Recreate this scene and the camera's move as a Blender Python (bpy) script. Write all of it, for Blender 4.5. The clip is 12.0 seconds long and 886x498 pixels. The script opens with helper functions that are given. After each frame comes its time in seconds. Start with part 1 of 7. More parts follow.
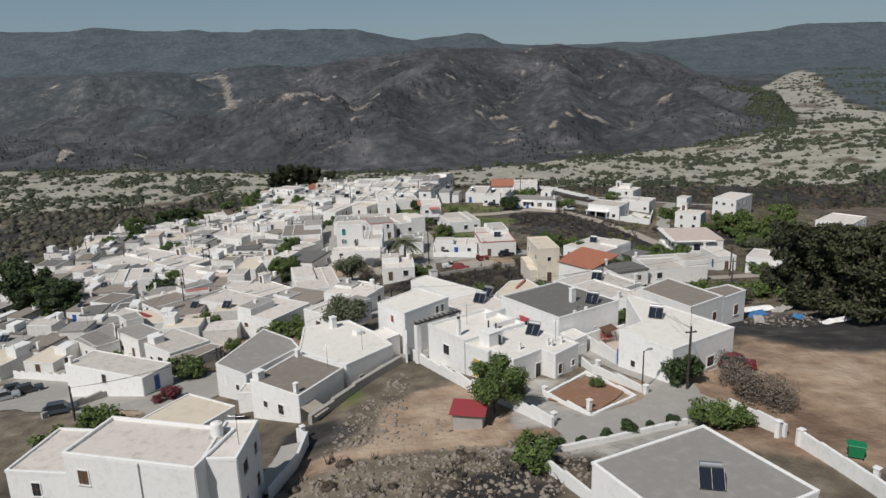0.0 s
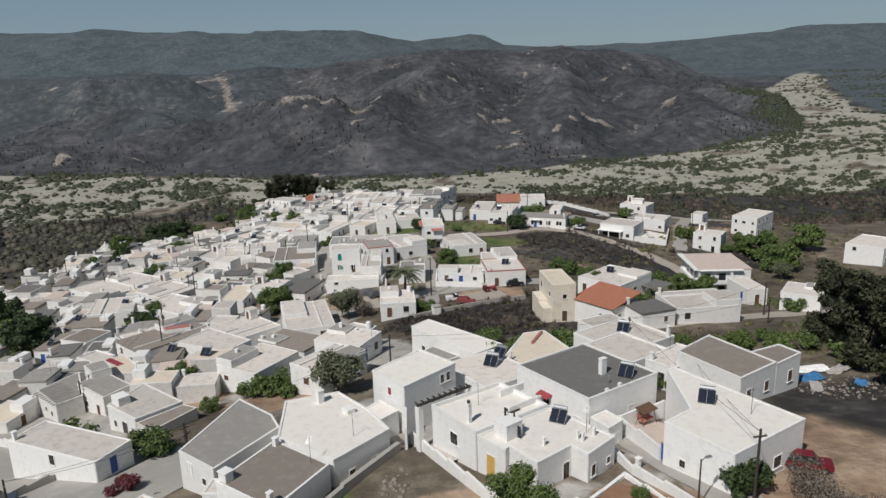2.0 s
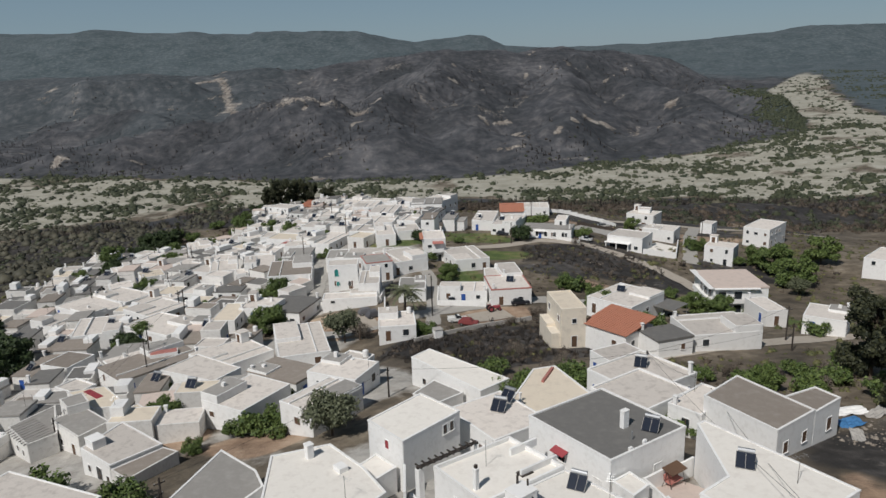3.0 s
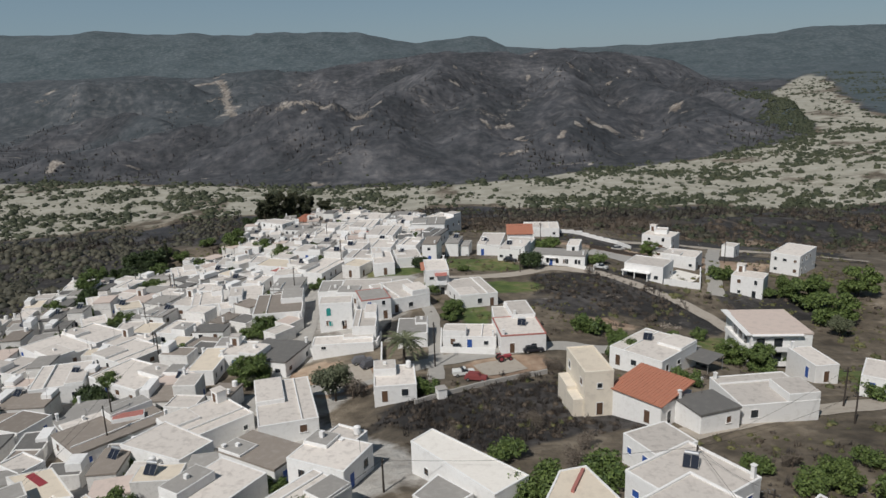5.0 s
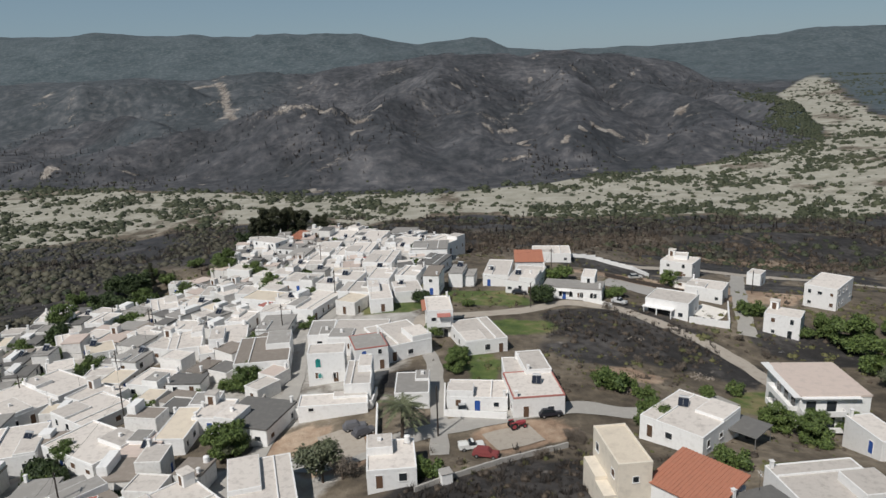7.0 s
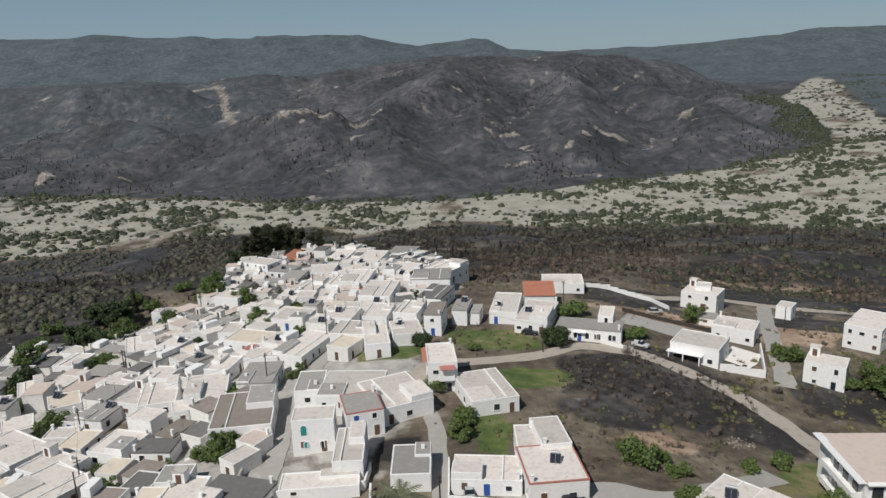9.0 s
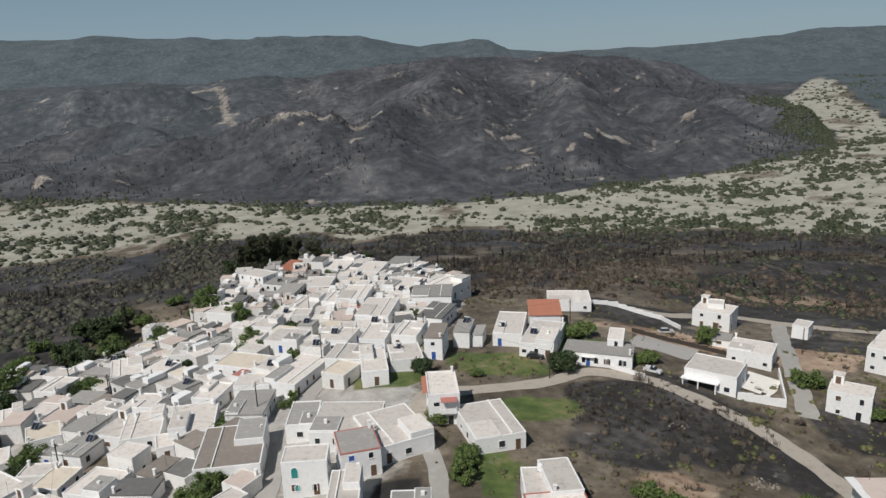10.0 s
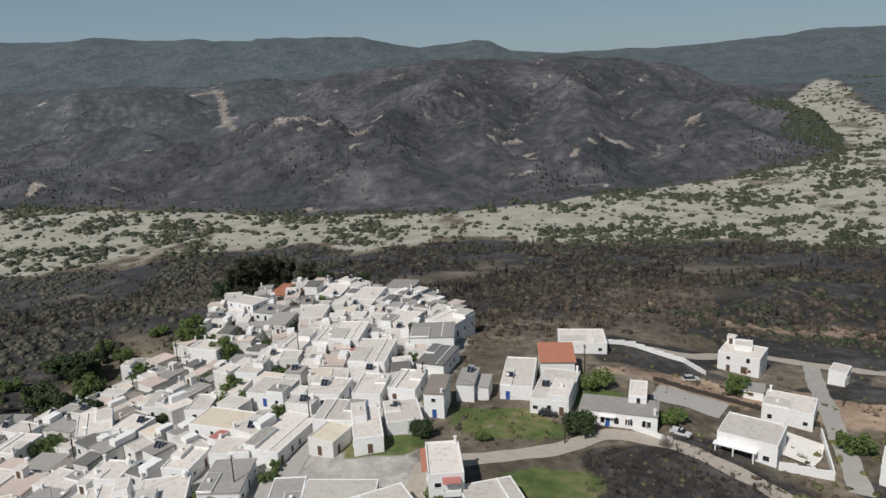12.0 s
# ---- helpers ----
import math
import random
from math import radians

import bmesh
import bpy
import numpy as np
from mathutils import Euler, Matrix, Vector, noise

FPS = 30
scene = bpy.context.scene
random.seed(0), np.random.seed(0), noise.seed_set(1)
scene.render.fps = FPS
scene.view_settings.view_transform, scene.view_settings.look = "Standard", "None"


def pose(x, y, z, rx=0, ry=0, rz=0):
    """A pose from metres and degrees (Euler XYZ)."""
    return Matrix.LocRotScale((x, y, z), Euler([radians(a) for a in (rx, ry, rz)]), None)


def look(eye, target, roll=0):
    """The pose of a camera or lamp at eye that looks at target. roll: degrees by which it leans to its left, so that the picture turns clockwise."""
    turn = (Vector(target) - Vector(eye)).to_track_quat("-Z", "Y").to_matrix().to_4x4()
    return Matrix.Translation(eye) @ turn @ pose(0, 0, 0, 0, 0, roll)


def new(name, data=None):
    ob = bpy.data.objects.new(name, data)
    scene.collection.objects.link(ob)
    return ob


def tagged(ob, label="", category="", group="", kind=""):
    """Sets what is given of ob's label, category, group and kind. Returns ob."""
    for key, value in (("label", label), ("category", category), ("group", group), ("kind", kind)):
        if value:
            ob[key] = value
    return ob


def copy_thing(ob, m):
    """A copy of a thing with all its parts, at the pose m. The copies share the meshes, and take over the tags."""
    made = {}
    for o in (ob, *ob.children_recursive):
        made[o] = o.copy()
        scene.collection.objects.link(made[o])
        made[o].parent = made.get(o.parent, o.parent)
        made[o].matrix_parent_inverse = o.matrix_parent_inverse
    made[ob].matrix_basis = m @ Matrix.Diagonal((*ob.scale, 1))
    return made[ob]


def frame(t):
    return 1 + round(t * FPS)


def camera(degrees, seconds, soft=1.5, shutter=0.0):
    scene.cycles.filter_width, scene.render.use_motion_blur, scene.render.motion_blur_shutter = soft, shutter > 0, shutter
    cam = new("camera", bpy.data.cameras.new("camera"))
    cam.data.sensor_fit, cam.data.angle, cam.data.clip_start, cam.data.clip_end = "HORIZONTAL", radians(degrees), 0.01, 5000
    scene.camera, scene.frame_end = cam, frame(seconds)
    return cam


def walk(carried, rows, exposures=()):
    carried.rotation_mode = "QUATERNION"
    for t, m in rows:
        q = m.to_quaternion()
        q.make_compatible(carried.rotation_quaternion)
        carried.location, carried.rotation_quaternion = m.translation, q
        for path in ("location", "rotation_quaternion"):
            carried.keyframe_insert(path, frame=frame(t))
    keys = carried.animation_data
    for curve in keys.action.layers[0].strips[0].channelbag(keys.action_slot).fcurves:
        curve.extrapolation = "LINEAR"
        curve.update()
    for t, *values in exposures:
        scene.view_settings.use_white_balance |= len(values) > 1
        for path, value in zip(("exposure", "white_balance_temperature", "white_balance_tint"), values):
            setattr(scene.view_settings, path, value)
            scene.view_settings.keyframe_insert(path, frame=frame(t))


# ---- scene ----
# ---------------------------------------------------------------- camera
cam = camera(63.58, 12.0)


def drone(x, y, z, pitch, roll, yaw):
    return pose(x, y, z, 90 + pitch, 0, yaw) @ pose(0, 0, 0, 0, 0, roll)


FLIGHT = [  # seconds, place, pitch, roll, heading
    (0, 0.00, 0.00, 130.00, -14.79, -1.64, -0.27),
    (1, -0.16, 7.13, 131.36, -14.76, -1.63, -0.23),
    (2, -0.31, 15.10, 132.82, -14.73, -1.64, -0.18),
    (3, -0.44, 23.69, 134.38, -14.70, -1.65, -0.14),
    (4, -0.57, 32.73, 136.01, -14.67, -1.66, -0.09),
    (5, -0.70, 42.07, 137.72, -14.65, -1.69, -0.05),
    (6, -0.81, 51.59, 139.50, -14.62, -1.72, -0.00),
    (7, -0.90, 61.18, 141.36, -14.60, -1.76, 0.05),
    (8, -0.97, 70.79, 143.31, -14.58, -1.80, 0.09),
    (9, -1.02, 80.37, 145.35, -14.55, -1.86, 0.14),
    (10, -1.01, 89.92, 147.50, -14.53, -1.92, 0.19),
    (11, -0.96, 99.44, 149.79, -14.52, -1.98, 0.24),
    (12, -0.83, 109.00, 152.23, -14.50, -2.06, 0.29),
]
walk(cam, [(row[0], drone(*row[1:])) for row in FLIGHT], exposures=((0, -0.18), (2, -0.20), (3.2, -0.24), (5, -0.20), (6, -0.13), (9, -0.06), (12, -0.06)))


# ---------------------------------------------------------------- light
SUN = Vector((-0.38, -0.53, 0.76)).normalized()
sun_data = bpy.data.lights.new("sun", "SUN")
sun_data.energy, sun_data.angle, sun_data.color = 4.1, radians(0.6), (1.0, 0.965, 0.92)
sun_lamp = new("sun", sun_data)
sun_lamp.matrix_world = look(SUN * 500, (0, 0, 0))
world = bpy.data.worlds.new("sky")
scene.world = world
world.use_nodes = True
wn, wl = world.node_tree.nodes, world.node_tree.links
sky = wn.new("ShaderNodeTexSky")
sky.sky_type, sky.sun_disc = "NISHITA", False
sky.sun_elevation = math.asin(SUN.z)
sky.sun_rotation = math.atan2(SUN.x, SUN.y)
sky.altitude, sky.air_density, sky.dust_density, sky.ozone_density = 100, 1.0, 0.4, 4.0
up = wn.new("ShaderNodeSeparateXYZ")
aim = wn.new("ShaderNodeTexCoord")
wl.new(aim.outputs["Generated"], up.inputs[0])
veil = wn.new("ShaderNodeValToRGB")  # the haze is thickest low down
veil.color_ramp.elements[0].color, veil.color_ramp.elements[1].color = (3.0, 4.35, 5.5, 1), (0.80, 1.15, 1.55, 1)
veil.color_ramp.elements[1].position = 0.7
veil.color_ramp.elements.new(0.25).color = (2.1, 3.0, 3.85, 1)
wl.new(up.outputs[2], veil.inputs[0])
haze = wn.new("ShaderNodeMixRGB")  # a dull summer haze over the whole sky
haze.inputs[0].default_value = 0.75
wl.new(veil.outputs[0], haze.inputs[2])
wl.new(sky.outputs[0], haze.inputs[1])
wl.new(haze.outputs[0], wn["Background"].inputs[0])
wn["Background"].inputs[1].default_value = 0.075
scene.view_settings.exposure = 0.0


# ---------------------------------------------------------------- materials
def surface(name, colour, other=None, size=2.0, rough=0.9, bump=0.15, stain=None, stain_size=6.0, stain_amount=0.35, vary=0.08, metal=0.0):
    """A weathered surface: two colours broken up by grain, larger stains, a little relief."""
    m = bpy.data.materials.new(name)
    m.use_nodes = True
    n, l = m.node_tree.nodes, m.node_tree.links
    bsdf = n["Principled BSDF"]
    bsdf.inputs["Roughness"].default_value, bsdf.inputs["Metallic"].default_value = rough, metal
    place = n.new("ShaderNodeNewGeometry")
    fine = n.new("ShaderNodeTexNoise")
    fine.inputs["Scale"].default_value, fine.inputs["Detail"].default_value = 1 / size * 4, 6
    l.new(place.outputs["Position"], fine.inputs["Vector"])
    mix = n.new("ShaderNodeMixRGB")
    mix.inputs[1].default_value = (*colour, 1)
    mix.inputs[2].default_value = (*(other or [c * 0.8 for c in colour]), 1)
    l.new(fine.outputs["Fac"], mix.inputs[0])
    last = mix
    if stain:
        broad = n.new("ShaderNodeTexNoise")
        broad.inputs["Scale"].default_value, broad.inputs["Detail"].default_value = 1 / stain_size * 4, 8
        broad.inputs["Roughness"].default_value = 0.65
        l.new(place.outputs["Position"], broad.inputs["Vector"])
        ramp = n.new("ShaderNodeMapRange")
        ramp.inputs[1].default_value, ramp.inputs[2].default_value = 0.5, 0.72
        ramp.inputs[4].default_value = stain_amount
        l.new(broad.outputs["Fac"], ramp.inputs[0])
        mix2 = n.new("ShaderNodeMixRGB")
        mix2.inputs[2].default_value = (*stain, 1)
        l.new(ramp.outputs[0], mix2.inputs[0])
        l.new(last.outputs[0], mix2.inputs[1])
        last = mix2
    if vary:
        info = n.new("ShaderNodeObjectInfo")
        hsv = n.new("ShaderNodeHueSaturation")
        span = n.new("ShaderNodeMapRange")
        span.inputs[3].default_value, span.inputs[4].default_value = 1 - vary, 1 + vary
        l.new(info.outputs["Random"], span.inputs[0])
        l.new(span.outputs[0], hsv.inputs["Value"])
        l.new(last.outputs[0], hsv.inputs["Color"])
        last = hsv
    l.new(last.outputs[0], bsdf.inputs["Base Color"])
    if bump:
        b = n.new("ShaderNodeBump")
        b.inputs["Strength"].default_value, b.inputs["Distance"].default_value = bump, 0.05
        l.new(fine.outputs["Fac"], b.inputs["Height"])
        l.new(b.outputs[0], bsdf.inputs["Normal"])
    return m


def leafy(name, colour, other):
    m = bpy.data.materials.new(name)
    m.use_nodes = True
    n, l = m.node_tree.nodes, m.node_tree.links
    bsdf = n["Principled BSDF"]
    bsdf.inputs["Roughness"].default_value = 0.7
    isle = n.new("ShaderNodeNewGeometry")
    info = n.new("ShaderNodeObjectInfo")
    add = n.new("ShaderNodeMath")
    add.operation = "MULTIPLY_ADD"
    l.new(isle.outputs["Random Per Island"], add.inputs[0])
    add.inputs[1].default_value = 0.8
    half = n.new("ShaderNodeMath")
    half.operation = "MULTIPLY"
    half.inputs[1].default_value = 0.2
    l.new(info.outputs["Random"], half.inputs[0])
    l.new(half.outputs[0], add.inputs[2])
    mix = n.new("ShaderNodeMixRGB")
    mix.inputs[1].default_value, mix.inputs[2].default_value = (*colour, 1), (*other, 1)
    l.new(add.outputs[0], mix.inputs[0])
    l.new(mix.outputs[0], bsdf.inputs["Base Color"])
    return m


PLASTER = surface("white_plaster", (0.80, 0.795, 0.785), (0.75, 0.74, 0.72), 1.5, 0.9, 0.15, (0.47, 0.45, 0.42), 3.0, 0.30, 0.06)
OLD_PLASTER = surface("old_limewash", (0.74, 0.725, 0.70), (0.66, 0.64, 0.61), 1.2, 0.92, 0.2, (0.38, 0.35, 0.32), 2.5, 0.5, 0.10)
PINK_ROOF = surface("pinkish_screed_roof", (0.60, 0.50, 0.44), (0.52, 0.43, 0.38), 1.2, 0.95, 0.2, (0.36, 0.31, 0.28), 5.0, 0.45, 0.10)
LIME_ROOF = surface("limewashed_roof", (0.80, 0.765, 0.71), (0.73, 0.69, 0.63), 1.5, 0.95, 0.15, (0.52, 0.47, 0.42), 4.0, 0.4, 0.04)
WHITE_ROOF = surface("whitewashed_roof", (0.65, 0.60, 0.55), (0.55, 0.505, 0.46), 1.2, 0.95, 0.2, (0.30, 0.265, 0.24), 4.0, 0.6, 0.2)
CREAM_ROOF = surface("cream_roof", (0.70, 0.62, 0.50), (0.62, 0.54, 0.44), 1.2, 0.95, 0.2, (0.40, 0.34, 0.28), 6.0, 0.4, 0.06)
GREY_ROOF = surface("grey_roof", (0.34, 0.32, 0.30), (0.26, 0.25, 0.23), 1.0, 0.95, 0.2, (0.50, 0.48, 0.45), 4.0, 0.4, 0.15)
DARK_ROOF = surface("dark_felt_roof", (0.17, 0.165, 0.155), (0.13, 0.125, 0.12), 1.0, 0.95, 0.2, (0.25, 0.24, 0.22), 4.0, 0.4, 0.08)
BROWN_ROOF = surface("brown_mud_roof", (0.27, 0.235, 0.20), (0.21, 0.18, 0.155), 1.0, 0.95, 0.25, (0.36, 0.33, 0.30), 4.0, 0.45, 0.12)
CREAM_WALL = surface("cream_render", (0.76, 0.69, 0.58), (0.68, 0.61, 0.51), 1.5, 0.9, 0.15, (0.40, 0.36, 0.31), 5.0, 0.4, 0.04)
TERRACOTTA = surface("terracotta", (0.46, 0.19, 0.12), (0.38, 0.16, 0.10), 0.6, 0.85, 0.3, (0.25, 0.12, 0.08), 2.0, 0.4, 0.05)
RED_EDGE = surface("red_painted_edge", (0.42, 0.17, 0.14), (0.36, 0.14, 0.12), 0.6, 0.8, 0.1, None, 1, 0, 0.05)
RED_SHEET = surface("red_sheet", (0.34, 0.05, 0.06), (0.26, 0.04, 0.05), 0.8, 0.6, 0.1, (0.2, 0.08, 0.07), 2.0, 0.4, 0.05)
TEAL = surface("teal_paint", (0.06, 0.50, 0.46), (0.05, 0.42, 0.40), 0.5, 0.6, 0.05, None, 1, 0, 0.04)
BLUE = surface("blue_paint", (0.03, 0.10, 0.36), (0.025, 0.08, 0.30), 0.5, 0.6, 0.05, None, 1, 0, 0.06)
YELLOW = surface("ochre_paint", (0.62, 0.40, 0.10), (0.5, 0.33, 0.09), 0.5, 0.6, 0.05, None, 1, 0, 0.04)
TIMBER = surface("brown_timber", (0.13, 0.075, 0.045), (0.09, 0.05, 0.03), 0.4, 0.7, 0.2, None, 1, 0, 0.15)
POLE_WOOD = surface("tarred_pole", (0.05, 0.04, 0.033), (0.035, 0.028, 0.024), 0.4, 0.85, 0.2, None, 1, 0, 0.1)
PANE = surface("dark_pane", (0.03, 0.035, 0.04), (0.02, 0.025, 0.03), 2.0, 0.12, 0.0, None, 1, 0, 0.2)
SOLAR = surface("solar_glass", (0.02, 0.025, 0.04), (0.015, 0.02, 0.03), 1.0, 0.15, 0.0, None, 1, 0, 0.1)
STEEL = surface("galvanised_steel", (0.55, 0.56, 0.57), (0.45, 0.46, 0.47), 0.5, 0.4, 0.05, None, 1, 0, 0.1, 0.8)
CONCRETE = surface("concrete", (0.42, 0.40, 0.37), (0.35, 0.33, 0.31), 1.0, 0.95, 0.2, (0.25, 0.24, 0.22), 4.0, 0.4, 0.06)
ASPHALT = surface("worn_asphalt", (0.39, 0.37, 0.34), (0.31, 0.295, 0.27), 0.8, 0.95, 0.2, (0.48, 0.455, 0.41), 7.0, 0.5, 0.0)
TRACK = surface("pale_dirt_track", (0.44, 0.39, 0.33), (0.35, 0.31, 0.26), 1.2, 0.95, 0.3, (0.22, 0.18, 0.15), 5.0, 0.5, 0.0)
RED_SOIL = surface("red_garden_soil", (0.30, 0.165, 0.10), (0.22, 0.12, 0.075), 0.8, 0.95, 0.3, (0.36, 0.24, 0.16), 3.0, 0.5, 0.0)
BARK = surface("bark", (0.10, 0.075, 0.055), (0.06, 0.045, 0.035), 0.4, 0.9, 0.4, None, 1, 0, 0.15)
ROCK = surface("pale_rubble", (0.40, 0.355, 0.305), (0.22, 0.18, 0.145), 1.6, 0.95, 0.4, (0.11, 0.08, 0.06), 3.0, 0.8, 0.2)
LEAF = leafy("broad_leaves", (0.032, 0.060, 0.014), (0.135, 0.185, 0.045))
OLIVE = leafy("olive_leaves", (0.075, 0.09, 0.05), (0.13, 0.14, 0.08))
NEEDLE = leafy("pine_needles", (0.010, 0.016, 0.007), (0.072, 0.074, 0.030))
TWIG = leafy("dead_twigs", (0.085, 0.068, 0.052), (0.21, 0.175, 0.14))
DARKLEAF = leafy("dark_leaves", (0.010, 0.022, 0.007), (0.055, 0.085, 0.022))
SHRUB = leafy("valley_scrub", (0.022, 0.032, 0.016), (0.065, 0.072, 0.036))
WEED = leafy("dry_weeds", (0.05, 0.06, 0.02), (0.15, 0.14, 0.055))
DULL = leafy("dull_thicket", (0.036, 0.036, 0.024), (0.098, 0.090, 0.060))
SCORCHED = leafy("scorched_scrub", (0.045, 0.035, 0.027), (0.10, 0.075, 0.052))
BURNT = leafy("burnt_scrub", (0.016, 0.014, 0.013), (0.055, 0.045, 0.038))
PALM_LEAF = leafy("palm_leaves", (0.055, 0.066, 0.034), (0.165, 0.175, 0.095))
FLOWER = leafy("magenta_flowers", (0.20, 0.01, 0.05), (0.07, 0.045, 0.025))


# ---------------------------------------------------------------- lie of the land
LATTICE = np.random.RandomState(7).rand(256, 256)


def value_noise(x, y):
    xi, yi = np.floor(x).astype(int), np.floor(y).astype(int)
    fx, fy = x - xi, y - yi
    fx, fy = fx * fx * (3 - 2 * fx), fy * fy * (3 - 2 * fy)
    a, b = LATTICE[xi & 255, yi & 255], LATTICE[(xi + 1) & 255, yi & 255]
    c, d = LATTICE[xi & 255, (yi + 1) & 255], LATTICE[(xi + 1) & 255, (yi + 1) & 255]
    return (a * (1 - fx) + b * fx) * (1 - fy) + (c * (1 - fx) + d * fx) * fy - 0.5


def fractal(x, y, size, octaves=4, ridged=False):
    total, amp = 0.0, 1.0
    for k in range(octaves):
        n = value_noise(x / size + 17.3 * k, y / size + 5.1 * k)
        total = total + amp * ((0.25 - abs(n)) * 2 if ridged else n * 2)
        size, amp = size * 0.5, amp * 0.5
        x, y = 0.8 * x - 0.6 * y, 0.6 * x + 0.8 * y
    return total


def valley_floor(x):
    return 4 + np.interp(x, [-900, 0, 310, 520, 1100, 2500], [-8, 0, 6, 26, 50, 80])


def far_bank(x):
    return np.interp(x, [-900, -560, -317, -129, 6, 85, 234, 334, 509, 568, 632, 815, 1170, 1500], [1090, 990, 915, 850, 840, 866, 915, 945, 1020, 1135, 1330, 1830, 2430, 3000])


def near_bank(x):
    return np.interp(x, [-900, -356, -243, -112, -44, 74, 134, 226, 315, 450, 560, 700, 760, 940, 1250, 1400], [640, 650, 685, 728, 705, 685, 660, 650, 612, 590, 700, 1180, 1352, 1760, 2400, 2790])


def ridge(x, y):
    crest = np.interp(y, [-120, 50, 80, 110, 140, 165, 210, 255, 290, 330, 385, 450, 540, 640, 720],
                      [101, 98.5, 97, 91, 86, 83.2, 82, 81, 78.5, 72, 62, 47, 28, 11, -6])
    left = np.interp(y, [60, 100, 200, 300, 345, 385, 450], [0.15, 0.17, 0.09, 0.12, 0.07, 0.04, 0.08]) * np.maximum(0, -x - 8)
    right = np.interp(y, [60, 150, 210, 260, 330, 400], [0, 0.03, 0.08, 0.1, 0.16, 0.02]) * np.maximum(0, x - 45)
    return crest - np.minimum(left, 45) - np.minimum(right, 14)


SPOTS = np.array([  # known heights of the village ground
    (12, 61, 98.2), (-5, 67, 96.5), (-45, 101, 86.5), (-34, 93, 87.5), (-19, 105, 87.5), (2, 161, 82.8), (-24, 171, 81), (24, 229, 80.3),
    (12, 257, 79.8), (60, 219, 78.6), (73, 238, 77.2), (-31, 245, 80.6), (-16, 72, 91), (-4, 84, 94), (33, 76, 96.2), (-5, 126, 87.2),
    (-21, 147, 80.3), (-71, 172, 77), (36, 155, 83.6), (30, 138, 85.3), (-55, 214, 77.8), (-61, 197, 75.2), (10, 172, 82), (-88, 381, 59.5),
    (-75, 318, 63), (5, 319, 73.5), (-26, 286, 79), (-96, 300, 59.5), (-50, 228, 78), (66, 205, 74.5), (75, 273, 73.4), (64, 186, 76.5), (80, 190, 76), (-80, 404, 61.5), (-64, 410, 60)])


# crest lines of the burnt spurs across the river
SPURS_WEST = [[(-587, 1000, 10), (-518, 1050, 30), (-431, 1100, 45), (-354, 1140, 54), (-265, 1160, 71), (-187, 1160, 78), (-134, 1150, 76), (-109, 1060, 58), (-123, 950, 34)],
              [(-562, 2000, 105), (-466, 2050, 137), (-368, 2100, 131), (-250, 1900, 93)],
              [(-1102, 1900, 104), (-878, 1850, 113), (-730, 1900, 121), (-633, 1900, 104)],
              [(-739, 1500, 59), (-646, 1480, 60), (-550, 1420, 57), (-454, 1350, 41)]]
SPURS_EAST = [[(1, 1700, 150), (-32, 1380, 102), (-65, 1130, 65), (-64, 960, 36)],
              [(129, 1350, 98), (59, 1110, 63), (44, 1000, 45), (104, 930, 24)],
              [(308, 1650, 144), (229, 1320, 96), (195, 1130, 70), (161, 980, 38)],
              [(410, 1600, 117), (393, 1280, 78), (394, 1120, 56), (340, 1010, 30)],
              [(566, 1600, 101), (549, 1330, 67), (508, 1150, 45)]]


